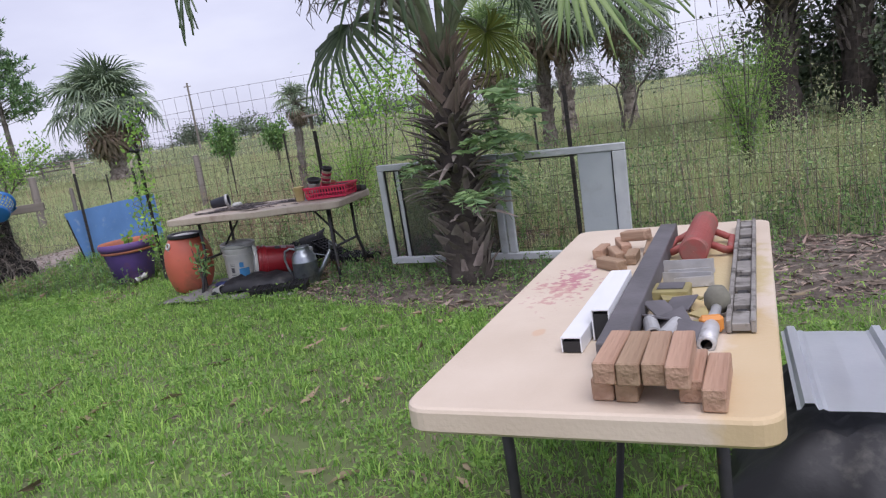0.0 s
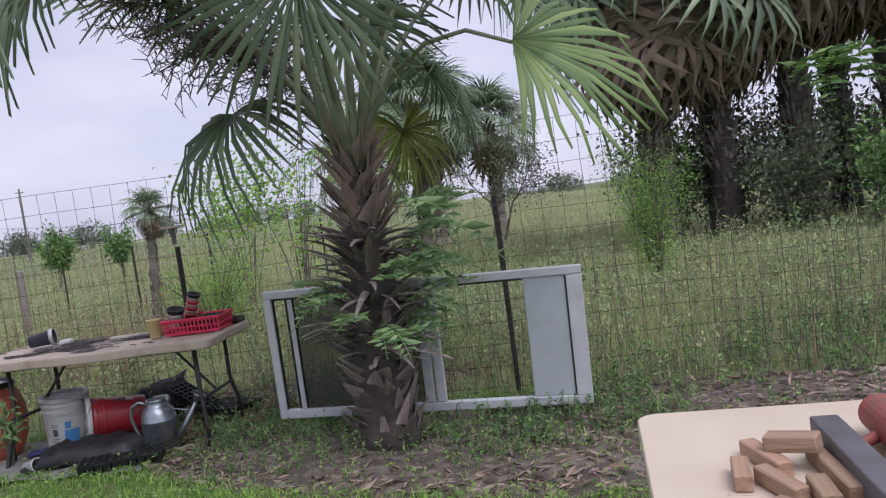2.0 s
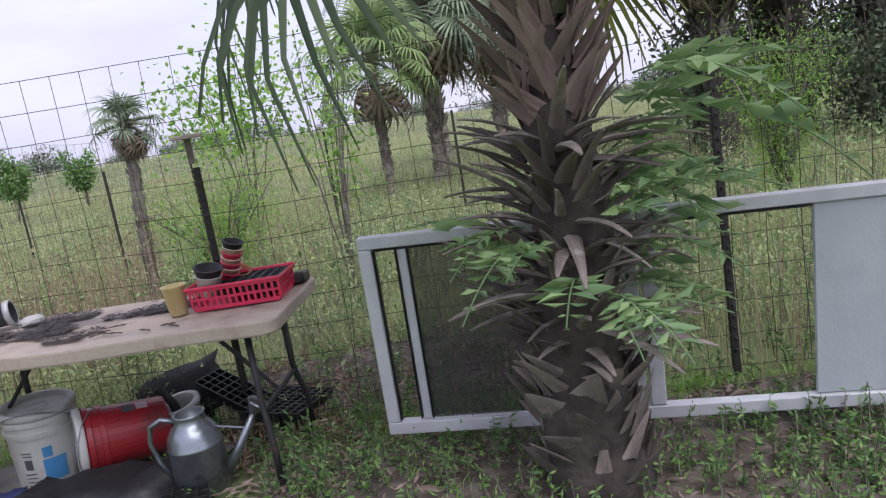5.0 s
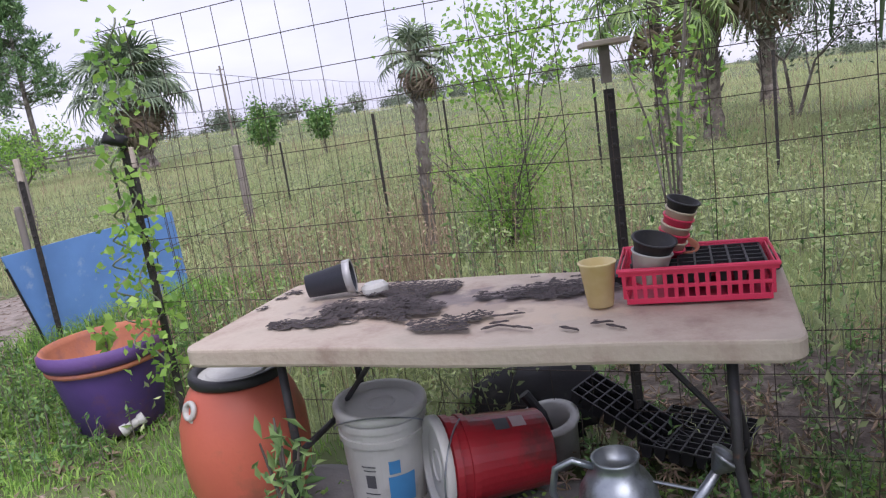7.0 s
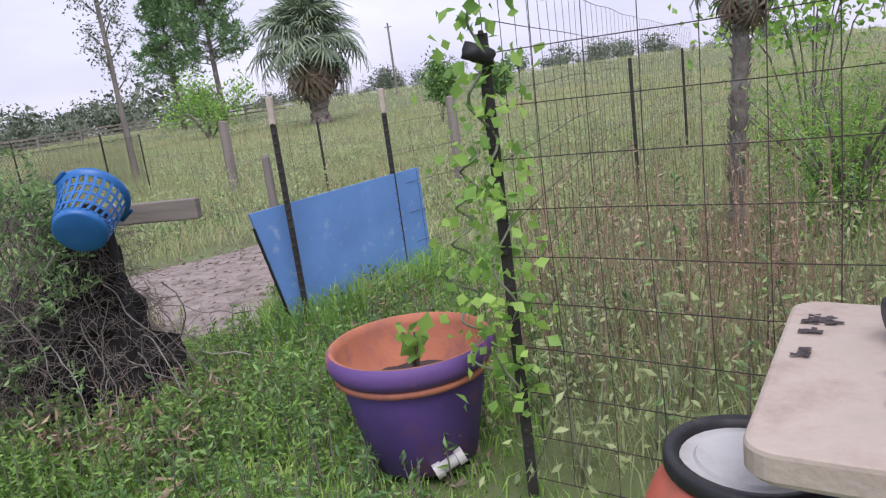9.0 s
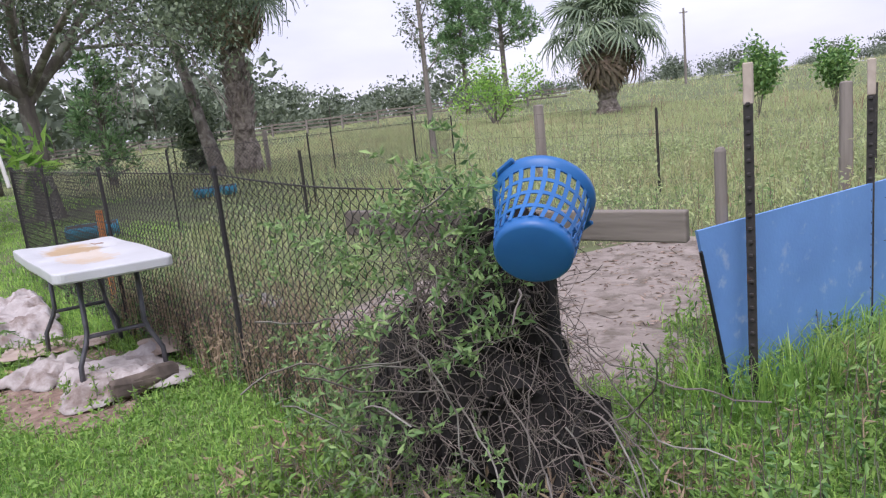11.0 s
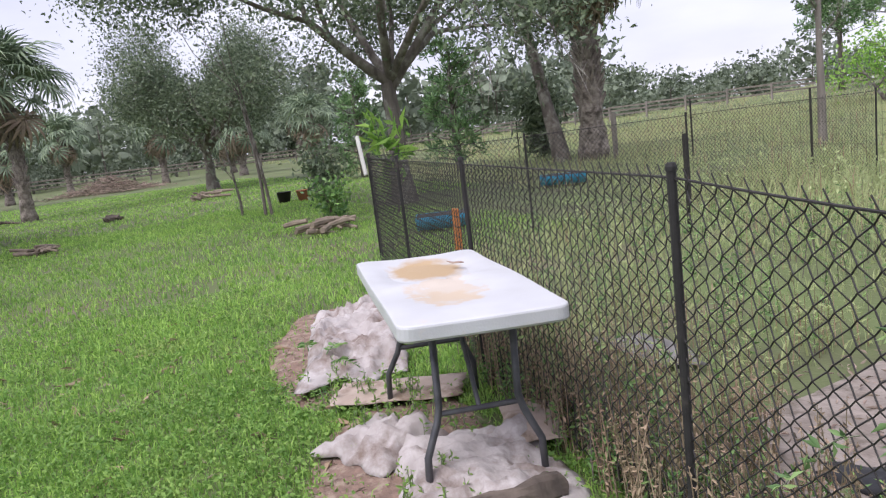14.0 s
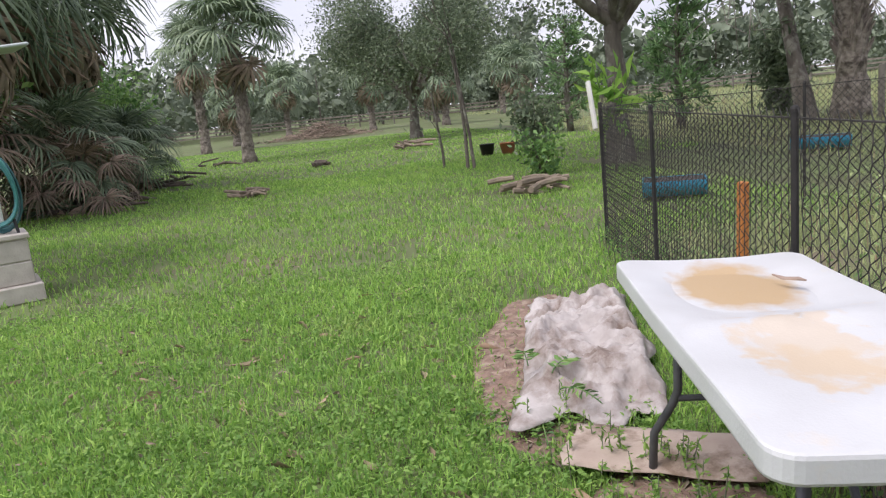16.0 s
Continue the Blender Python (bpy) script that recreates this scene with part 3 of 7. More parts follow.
# ---- palms ----
def fan_leaf(rng, R, n=26, spread=290, droop=0.5, fuse=0.45, width=1.0):
    """A costapalmate fan: blades round a hub at the origin, the middle one along +x."""
    a = np.radians(np.linspace(-spread / 2, spread / 2, n) + rng.uniform(-2, 2, n))
    L = R * (1 - 0.28 * np.abs(a / np.radians(spread / 2)) ** 1.5) * rng.uniform(0.9, 1.06, n)
    st = np.array([0.0, 0.25, 0.5, 0.75, 1.0])
    half = np.radians(spread / n) * 0.56 * width
    wid = np.array([0.0, 0.25, 0.42, 0.26, 0.01])
    v = np.zeros((n, 5, 3, 3))
    for i, s in enumerate(st):
        r = L * s
        dz = -droop * R * (max(s - 0.2, 0) ** 2.2) * (0.6 + 0.5 * rng.uniform(0, 1, n)) + 0.10 * R * np.sin(np.abs(a)) * s
        rr = r * (1 - 0.15 * droop * s * s)
        for k, o in enumerate((-1, 0, 1)):
            w = o * wid[i] * R * half * 1.25
            v[:, i, k, 0] = np.cos(a) * rr - np.sin(a) * w
            v[:, i, k, 1] = np.sin(a) * rr + np.cos(a) * w
            v[:, i, k, 2] = dz + (0.018 * R if o == 0 else 0)
    f = []
    b = (np.arange(n) * 15)[:, None]
    for i in range(4):
        for k in (0, 1):
            q = i * 3 + k
            f += [b + [q, q + 1, q + 4], b + [q, q + 4, q + 3]]
    return v.reshape(-1, 3), np.concatenate(f, 0)


def turn_to(d, roll=0.0):
    """Rotation that lays +x along d with +z kept upward."""
    d = Vector(d).normalized()
    s = Vector((0, 0, 1)).cross(d)
    if s.length < 1e-3:
        s = Vector((0, 1, 0))
    s.normalize()
    m = Matrix((d, s, d.cross(s))).transposed()
    return np.array(m @ Matrix.Rotation(roll, 3, "X"))


def curve_pts(a, d, length, sag, n=5):
    a, d = Vector(a), Vector(d).normalized()
    return [a + d * length * i / (n - 1) + Vector((0, 0, -sag * (i / (n - 1)) ** 2)) for i in range(n)]


def palm_crown(rng, top, n, R, lp, el0=-35, el1=85, blades_n=26, droop=0.55, width=1.0):
    sets, stems = [], []
    for i in range(n):
        az = i * 2.39996 + rng.uniform(-0.3, 0.3)
        el = math.radians(el0 + (el1 - el0) * (i / n) ** 0.8 + rng.uniform(-8, 8))
        d = Vector((math.cos(az) * math.cos(el), math.sin(az) * math.cos(el), math.sin(el)))
        l = lp * rng.uniform(0.75, 1.15)
        p = curve_pts(top, d, l, l * 0.18)
        stems.append(p)
        e = (p[-1] - p[-2]).normalized() + Vector((0, 0, -0.25))
        v, f = fan_leaf(rng, R * rng.uniform(0.8, 1.1), blades_n, 260, droop, width=width)
        sets.append((v @ turn_to(e, rng.uniform(-0.5, 0.5)).T + np.array(p[-1]), f))
    return sets, stems


def far_palm(label, x, y, h, R, tr, n=26, seed=1, skirt=10, lean=(0, 0), material=None, blades_n=26, bark=None, low=-32):
    rng = np.random.default_rng(seed)
    t = thing("palm_tree", label, "palm", x, y, -0.05, group="cabbage palms")
    top = Vector((lean[0], lean[1], h))
    bm = bmesh.new()
    prof = 22
    tube(bm, [top * (i / prof) + Vector((0, 0, 0.0)) for i in range(prof + 1)], [tr * (1.45 - 0.45 * min(i / 4, 1)) * (1 + 0.10 * (i % 2)) for i in range(prof + 1)], 12)
    rough_up(bm, tr * 0.25, 5, seed)
    part("trunk", bm, bark or M_PALMTRUNK, t)
    a, b = [], []
    for i in range(170):
        z = rng.uniform(0.25, 1.0)
        an = rng.uniform(0, 6.28)
        d = np.array([math.cos(an), math.sin(an), 0])
        p = np.array(top) * z + d * tr * 0.9
        a.append(p)
        b.append(p + d * tr * 0.55 + [0, 0, tr * 0.9])
    v, f = rods(a, b, tr * 0.26, tr * 0.08)
    arrays("boot_rest", v, f, M_BOOT, t)["kind"] = "stuff"
    sets, stems = palm_crown(rng, top, int(n * 1.35), R * 0.50, R * 0.60, low, 88, blades_n, 0.95, 0.5)
    v, f = joined(sets)
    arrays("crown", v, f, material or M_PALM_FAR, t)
    a = [p[i] for p in stems for i in range(4)]
    b = [p[i + 1] for p in stems for i in range(4)]
    v, f = rods(np.array(a), np.array(b), 0.022, 0.016)
    arrays("stalk_rest", v, f, M_PETIOLE, t)["kind"] = "stuff"
    if skirt:
        sets, _ = palm_crown(rng, top - Vector((0, 0, R * 0.08)), skirt, R * 0.5, R * 0.4, -75, -35, 14, 0.9, 0.6)
        v, f = joined(sets)
        arrays("dead_skirt", v, f, M_DEAD, t)
    return t


def boot_mesh(l, w, rise, hug, material):
    """An old leaf base along +x: broad at the foot, tapering to a tip."""
    bm = bmesh.new()
    rings = []
    for s in (0, 0.2, 0.45, 0.7, 0.9, 1.0):
        a = w * (1 - s) ** 0.75 * (1 if hug else 0.9) + 0.004
        th = 0.016 * (1 - 0.75 * s)
        x = l * s * (0.35 if hug else 0.92)
        z = l * ((0.93 * s) if hug else (rise * s - 0.22 * s * s))
        rings.append([bm.verts.new((x + o[1] * th * (1 if hug else 0.3), o[0] * a, z + o[2] * th)) for o in ((-1, 0.1, 0), (-0.5, 0.8, 0.7), (0.5, 0.8, 0.7), (1, 0.1, 0), (0.5, -0.6, -0.7), (-0.5, -0.6, -0.7))])
    for a, b in zip(rings, rings[1:]):
        for k in range(6):
            bm.faces.new((a[k], a[(k + 1) % 6], b[(k + 1) % 6], b[k]))
    bm.faces.new(rings[-1])
    me = bpy.data.meshes.new("boot")
    bm.to_mesh(me)
    bm.free()
    me.materials.append(material)
    return me


def near_palm():
    rng = np.random.default_rng(11)
    px, py = 0.2, 5.58
    t = thing("palm_tree", "young cabbage palm with shaggy brown boots and green fan fronds", "palm", px, py, 0, group="cabbage palms")
    H = 1.8
    bm = bmesh.new()
    ax = [Vector((-0.02 * math.sin(i * 0.5), 0, H * i / 16)) for i in range(17)]
    rr = [0.21, 0.185, 0.17, 0.165, 0.16, 0.155, 0.15, 0.15, 0.145, 0.14, 0.13, 0.12, 0.11, 0.10, 0.095, 0.085, 0.08]
    tube(bm, [a - Vector((0, 0, 0.05)) for a in ax], rr, 18)
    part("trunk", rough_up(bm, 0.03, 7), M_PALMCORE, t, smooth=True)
    spike = [boot_mesh(l, w, r, False, M_BOOT) for l, w, r in ((0.32, 0.029, 0.55), (0.38, 0.024, 0.40), (0.27, 0.034, 0.70), (0.34, 0.026, 0.25), (0.22, 0.042, 0.9))]
    strap = [boot_mesh(l, w, 0, True, M_BOOT_RED) for l, w in ((0.25, 0.032), (0.32, 0.025), (0.21, 0.038), (0.27, 0.028))]
    flake = [boot_mesh(l, w, 0, True, M_BOOT) for l, w in ((0.20, 0.048), (0.15, 0.062), (0.24, 0.04), (0.18, 0.034))]
    n = 300
    for i in range(n):
        z = 0.02 + (i / n) ** 0.82 * 1.74
        az = i * 2.39996 + rng.uniform(-0.2, 0.2)
        low, high = z < 0.48, z > 1.30
        zone = flake if low else strap if high else spike
        o = new("boot", zone[i % len(zone)])
        o.parent = t
        pitch = rng.uniform(-6, 30) if low else rng.uniform(-6, 18) if high else rng.uniform(-22, 22)
        r = float(np.interp(z, [0, 0.3, 1.2, 1.75], [0.18, 0.145, 0.112, 0.055]))
        lean = rng.uniform(-0.75, 0.75) if low else (0.62 if i % 2 else -0.62) * rng.uniform(0.6, 1.1) if high else rng.uniform(-0.35, 0.35)
        m = Matrix.Translation((math.cos(az) * r, math.sin(az) * r, z)) @ Matrix.Rotation(az, 4, "Z") @ Matrix.Rotation(lean, 4, "X") @ Matrix.Rotation(radians(pitch), 4, "Y")
        s = rng.uniform(0.75, 1.15)
        o.matrix_basis = m @ Matrix.Diagonal((s, s, s, 1))
    # the fronds: the fan's hub, radius, droop, roll and the way it points
    base = Vector((0, 0, 1.66))
    hubs = [(-0.65, 0.30, 2.10, 0.92, 0.95, 0.0, -0.62, -0.45, -0.62), (0.80, -0.80, 2.16, 1.05, 0.45, 0.9, 0.95, -0.10, -0.28), (0.55, 0.15, 2.25, 0.68, 0.6, 0.3, 0.6, 0.2, -0.6),
            (-0.22, -0.62, 2.62, 1.0, 0.4, 0.3, 0.05, -0.28, -0.95), (-1.30, -0.45, 2.90, 1.05, 0.5, 0.0, -0.6, -0.2, -0.7), (0.42, 0.5, 1.92, 0.62, 0.6, 0.0, 0.4, 0.3, -0.8),
            (-0.35, 0.3, 3.05, 1.0, 0.4, 0.0, -0.3, 0.2, 0.6), (0.3, -0.3, 3.1, 1.0, 0.4, 0.0, 0.3, -0.2, 0.7), (0.95, 0.35, 2.85, 1.0, 0.5, 0.2, 0.8, 0.3, -0.1),
            (0.2, 0.9, 2.75, 1.0, 0.5, 0.0, 0.1, 0.8, -0.2), (0.6, -0.95, 2.95, 1.0, 0.5, 0.0, 0.5, -0.7, -0.1), (-0.5, -0.95, 3.1, 1.0, 0.5, 0.0, -0.4, -0.7, 0.1), (-0.85, 0.6, 3.0, 1.0, 0.5, 0.0, -0.7, 0.4, 0.1),
            (-0.62, -0.2, 3.2, 0.9, 0.5, 0.0, -0.5, -0.2, 0.7), (0.5, 0.45, 3.25, 0.9, 0.5, 0.0, 0.4, 0.4, 0.6), (0.1, -0.55, 3.3, 0.9, 0.5, 0.0, 0.1, -0.4, 0.8), (-0.15, 0.6, 3.3, 0.9, 0.5, 0.0, -0.1, 0.5, 0.7), (0.75, -0.1, 3.15, 0.9, 0.5, 0.0, 0.6, 0.0, 0.6), (-0.9, 0.15, 2.95, 0.9, 0.6, 0.0, -0.7, 0.1, 0.3)]
    for k, (hx, hy, hz, R, droop, roll, ex, ey, ez) in enumerate(hubs):
        hub = Vector((hx, hy, hz))
        out = Vector((hx, hy, 0)).normalized()
        p1 = base + out * 0.10 + Vector((0, 0, 0.22))
        up = Vector((0, 0, 0.30 * (hub - p1).length * (0.6 if hz > 2.6 else 1.0)))
        pts = [base + out * 0.06] + [p1.lerp(hub, q) + up * (4 * q * (1 - q)) * 0.8 for q in (0.0, 0.25, 0.5, 0.75, 1.0)]
        fr = new("frond")
        fr.parent = t
        part("stalk", tubed(pts, [0.034, 0.028, 0.019, 0.014, 0.012, 0.010], 7), M_PETIOLE, fr, smooth=True)
        wide = {0: 200, 1: 165}.get(k, 270)
        v, f = fan_leaf(rng, R * 0.93, int(40 * wide / 270), wide, droop, width=0.62)
        arrays("fan", v @ turn_to((ex, ey, ez), roll).T + np.array(hub), f, M_LIMEFROND if k == 5 else M_LIMEFAR if k == 1 else M_PALM, fr)
    fl = new("flower_stalk")
    fl.parent = t
    A, B = [], []
    for s in range(3):
        tip = Vector((-0.75 - 0.22 * s, -0.1 + 0.3 * s, 2.25 + 0.22 * s))
        st = Vector((0, 0, 1.75))
        spine = [st.lerp(tip, i / 9) + Vector((0, 0, 0.35 * math.sin(i / 9 * 2.6))) for i in range(10)]
        for a, b in zip(spine, spine[1:]):
            A.append(a), B.append(b)
        for i in range(3, 10):
            for q in range(12):
                c = spine[i]
                d = Vector(rng.normal(size=3)) * 0.16 + Vector((-0.08, 0, -0.02))
                A.append(c), B.append(c + d)
                for w in range(8):
                    k2 = c + d * rng.uniform(0.3, 1)
                    A.append(k2), B.append(k2 + Vector(rng.normal(size=3)) * 0.055)
    v, f = rods(np.array(A), np.array(B), 0.0042, 0.002)
    arrays("fine_twig", v, f, M_TWIG, fl)["kind"] = "stuff"


near_palm()


def fern_blade(rng, L, curl):
    """A pinnate fern leaf along +x that arches over."""
    n = 11
    sx = np.linspace(0, 1, n)
    cx, cz = L * sx, L * (0.35 * sx - curl * sx ** 2)
    A, AIM, S = [], [], []
    for i in range(2, n):
        for q in (-1, 1):
            A.append((cx[i], 0, cz[i]))
            AIM.append((0.45, q * 1.0, -0.15))
            S.append(L * 0.30 * math.sin(math.pi * min(sx[i] * 0.9 + 0.1, 1)) + 0.01)
    v, f = leaves(np.array(A), np.array(S), rng, long=3.6, aim=np.array(AIM) * 3)
    p = np.stack([cx, 0 * cx, cz], 1)
    return joined([(v, f), rods(p[:-1], p[1:], 0.004, 0.003)])


def fern(label, x, y, z, n, L, seed, az0=0, az1=6.28, material=None):
    rng = np.random.default_rng(seed)
    t = thing("fern", label, "fern", x, y, z)
    for i in range(n):
        v, f = fern_blade(rng, L * rng.uniform(0.7, 1.2), rng.uniform(0.4, 1.0))
        az = az0 + (az1 - az0) * (i + 0.5) / n + rng.uniform(-0.2, 0.2)
        m = np.array(Matrix.Rotation(az, 3, "Z") @ Matrix.Rotation(-rng.uniform(-0.3, 0.7), 3, "Y"))
        arrays("fern_leaf", v @ m.T + np.array([math.cos(az) * 0.14, math.sin(az) * 0.14, rng.uniform(-0.12, 0.12)]), f, material or M_FERN, t)


fern("green fern growing out of the palm's boots", 0.22, 5.55, 1.08, 11, 0.38, 3, -1.5, 0.9)
fern("green fern growing low on the palm trunk", 0.22, 5.52, 0.72, 12, 0.34, 4, -2.2, 0.7)
fern("large arching green fern high on the palm trunk", 0.30, 5.46, 1.36, 7, 0.52, 6, -1.2, 0.5)
fern("green fern spreading beside the palm's boots", 0.34, 5.60, 0.95, 9, 0.42, 7, -1.0, 1.2)
fern("small green fern on the palm's shaded side", 0.16, 5.56, 1.0, 5, 0.36, 9, 2.6, 4.2)


# ---- trees ----
def branching(rng, p, d, length, r, depth, up=0.25, spread=0.7, out=None, tips=None, kids=(2, 4), shrink=0.72, wob=0.05):
    n = 4
    pts, rad = [Vector(p)], [r]
    d = Vector(d).normalized()
    for i in range(n):
        d = (d + Vector(rng.normal(size=3)) * wob + Vector((0, 0, up * 0.12))).normalized()
        pts.append(pts[-1] + d * length / n)
        rad.append(r * (1 - 0.42 * (i + 1) / n))
    out.append((pts, rad))
    if depth == 0:
        tips.extend(pts[1:])
        return
    if depth == 1:
        tips.extend(pts[2:])
    for k in range(rng.integers(*kids)):
        ax = Vector(rng.normal(size=3))
        nd = (d + (ax - d * ax.dot(d)).normalized() * spread * rng.uniform(0.6, 1.2)).normalized()
        s = pts[-1] if k < 2 else pts[rng.integers(2, 4)]
        branching(rng, s, nd, length * shrink * rng.uniform(0.8, 1.15), rad[-1] * 0.78, depth - 1, up, spread, out, tips, kids, shrink, 0.14)


def tree(label, x, y, trunks, leaf_mat, leaf_size, per_tip, cloud, seed=1, depth=3, length=1.6, r=0.15, up=0.3, spread=0.75, name="tree", category="tree", kids=(2, 4), bark=None, long=1.9, shrink=0.72, seg=7, group="", stem=None, floor_z=0.0):
    rng = np.random.default_rng(seed)
    t = thing(name, label, category, x, y, -0.05, group=group)
    out, tips = [], []
    if stem:
        out.append(stem)
    for (ox, oy, dx, dy, dz, l, rr, *oz) in trunks:
        branching(rng, (ox, oy, oz[0] if oz else 0), (dx, dy, dz), l, rr, depth, up, spread, out, tips, kids, shrink)
    bm = bmesh.new()
    for pts, rad in out:
        if rad[0] > 0.02:
            tube(bm, pts, rad, seg if rad[0] > 0.05 else 5, cap=False)
    part("trunk", bm, bark or M_TRUNK, t, smooth=True)
    thin = [(p[i], p[i + 1], q[i]) for p, q in out if q[0] <= 0.02 for i in range(len(p) - 1)]
    tp = np.array([tuple(p) for p in tips])
    tw = np.repeat(tp, 2, 0)
    te = tw + rng.normal(size=tw.shape) * cloud * 0.8
    sets = [rods(tw, te, 0.006, 0.003)]
    if thin:
        sets.append(rods(np.array([tuple(a) for a, b, c in thin]), np.array([tuple(b) for a, b, c in thin]), np.array([c for a, b, c in thin]), 0.005))
    v, f = joined(sets)
    arrays("twig_rest", v, f, bark or M_TRUNK, t)["kind"] = "stuff"
    c = np.repeat(tp, per_tip, 0) + rng.normal(size=(len(tp) * per_tip, 3)) * cloud
    c = c[c[:, 2] > floor_z + 0.35 * np.sin(c[:, 0] * 2.1) + 0.25 * np.cos(c[:, 1] * 2.7)] if floor_z else c
    v, f = leaves(c, leaf_size, rng, long)
    arrays("crown", v, f, leaf_mat, t)
    return t


def pine(label, x, y, h, R, seed, first=0.2, size=0.3, tr=0.14):
    rng = np.random.default_rng(seed)
    t = thing("pine_tree", label, "pine", x, y, -0.05, group="pines")
    part("trunk", tubed([(0.05 * math.sin(i), 0.04 * math.cos(i * 1.3), h * i / 10) for i in range(11)], [tr * (1 - 0.8 * i / 10) for i in range(11)], 8), M_TRUNK, t, smooth=True)
    A, B, C, D = [], [], [], []
    for i in range(int(h * 4.5)):
        z = h * (first + (1 - first) * (i / (h * 4.5)))
        u = (z / h - first) / (1 - first)
        for k in range(3):
            az = rng.uniform(0, 6.28)
            l = R * (1 - u) ** 0.7 * rng.uniform(0.5, 1.1) + 0.25
            d = np.array([math.cos(az), math.sin(az), 0.25 + 0.5 * u])
            p0 = np.array([0, 0, z])
            p1 = p0 + d * l
            A.append(p0), B.append(p1)
            for q in range(5):
                c = p0 + (p1 - p0) * rng.uniform(0.4, 1.0) + rng.normal(size=3) * 0.16
                for w in range(9):
                    C.append(c), D.append(d * 0.6 + rng.normal(size=3) * 0.8 + [0, 0, 0.4])
    v, f = rods(np.array(A), np.array(B), 0.03, 0.012)
    arrays("branch_rest", v, f, M_TRUNK, t)["kind"] = "stuff"
    v, f = leaves(np.array(C), size, rng, 7, aim=np.array(D))
    arrays("needle_rest", v, f, M_PINE, t)["kind"] = "stuff"


def bush(label, x, y, h, R, mat_, n, size, seed, stems=9, long=2.0, name="shrub", low=0.15):
    rng = np.random.default_rng(seed)
    t = thing(name, label, "shrub", x, y, -0.03)
    az = rng.uniform(0, 6.28, stems)
    tip = np.stack([np.cos(az) * R * rng.uniform(0.2, 0.9, stems), np.sin(az) * R * rng.uniform(0.2, 0.9, stems), h * rng.uniform(0.65, 1.0, stems)], 1)
    mid = tip * [0.35, 0.35, 0.55]
    v, f = joined([rods(np.zeros((stems, 3)), mid, 0.012, 0.009), rods(mid, tip, 0.009, 0.004)])
    arrays("stem_rest", v, f, M_TRUNK, t)["kind"] = "stuff"
    k = rng.integers(0, stems, n)
    u = rng.uniform(low, 1.0, n)[:, None]
    c = np.where(u < 0.5, mid[k] * u * 2, mid[k] + (tip[k] - mid[k]) * (u - 0.5) * 2) + rng.normal(size=(n, 3)) * R * 0.2 * [1, 1, 0.8]
    c[:, 2] = np.abs(c[:, 2])
    v, f = leaves(c, size, rng, long)
    arrays("foliage", v, f, mat_, t)["kind"] = "stuff"


def limbs(seed, n, z, l, r, low=0.35, high=1.3):
    q = random.Random(seed)
    return [(0, 0, math.cos(k * 2.4), math.sin(k * 2.4), q.uniform(low, high), l * q.uniform(0.8, 1.2), r * q.uniform(0.8, 1.2), z + q.uniform(-0.15, 0.15)) for k in range(n)]


def straight(h, r, lean=0.0):
    return [Vector((lean * h * (i / 6) + 0.03 * math.sin(i), 0.03 * math.cos(i * 1.7) - 0.03, h * i / 6)) for i in range(7)], [r * (1.25 - 0.35 * min(i, 2) / 2 - 0.05 * i) for i in range(7)]


# beyond the lawn
tree("broad live oak with forked grey trunk and dark dense crown", -19.1, 14.0, limbs(3, 7, 2.5, 2.3, 0.105, 0.5, 1.5), M_OAKLEAF, 0.105, 95, 0.46, 23, 3, up=0.15, spread=0.75, shrink=0.74, stem=straight(2.6, 0.24), floor_z=2.9)
tree("spreading oak with low forked trunk on the lawn", -38.5, 14.3, limbs(5, 8, 1.7, 1.95, 0.14, 0.5, 1.5), M_OAKLEAF, 0.115, 130, 0.5, 31, 3, up=0.2, spread=0.8, shrink=0.76, stem=straight(1.9, 0.28), floor_z=2.6)
tree("slim young tree with two thin leaning trunks", -21.2, 11.6, [(0, 0, -0.12, 0.05, 1, 2.8, 0.042), (0.15, 0.1, -0.2, -0.05, 1, 2.9, 0.038)], M_OAKLEAF, 0.09, 110, 0.34, 41, 3, up=0.3, spread=0.6, floor_z=1.9)
tree("thin bare sapling stake on the lawn", -22.0, 11.3, [(0, 0, -0.1, 0.05, 1, 1.6, 0.035)], M_OAKLEAF, 0.09, 16, 0.25, 42, 2, up=0.3, spread=0.5)
bush("rounded citrus bush with dark green leaves", -18.3, 12.0, 1.55, 0.7, M_OAKLEAF, 1100, 0.11, 51, 12, low=0.35)
bush("yellow-green banana-like plant with long leaves", -17.2, 12.9, 1.9, 0.5, M_LIME, 90, 0.36, 52, 7, 4.0, low=0.6)
bush("small green bush by the log edging", -17.0, 11.6, 0.9, 0.45, M_BUSH, 500, 0.10, 53)
far_palm("tall cabbage palm with round crown on the lawn", -34.0, 7.05, 4.5, 2.5, 0.19, 30, 61, 5, blades_n=20, low=-6)
far_palm("tall cabbage palm at the lawn's edge", -48.5, 4.6, 5.4, 2.6, 0.22, 30, 62, 6, blades_n=20, low=-10)
far_palm("shaggy palm with hanging dead fronds in the thicket", -24.6, 3.2, 4.8, 2.9, 0.25, 32, 63, 40)
far_palm("low fan palm with dead lower fronds in the thicket", -22.6, 3.7, 1.1, 1.8, 0.2, 24, 64, 22)
far_palm("dead brown fan palm clump in the thicket", -20.9, 2.2, 1.2, 2.0, 0.2, 22, 65, 28, material=M_DEAD)
far_palm("dead brown fan palm clump in the thicket", -22.0, 4.0, 0.6, 1.5, 0.15, 18, 69, 18, material=M_DEAD)
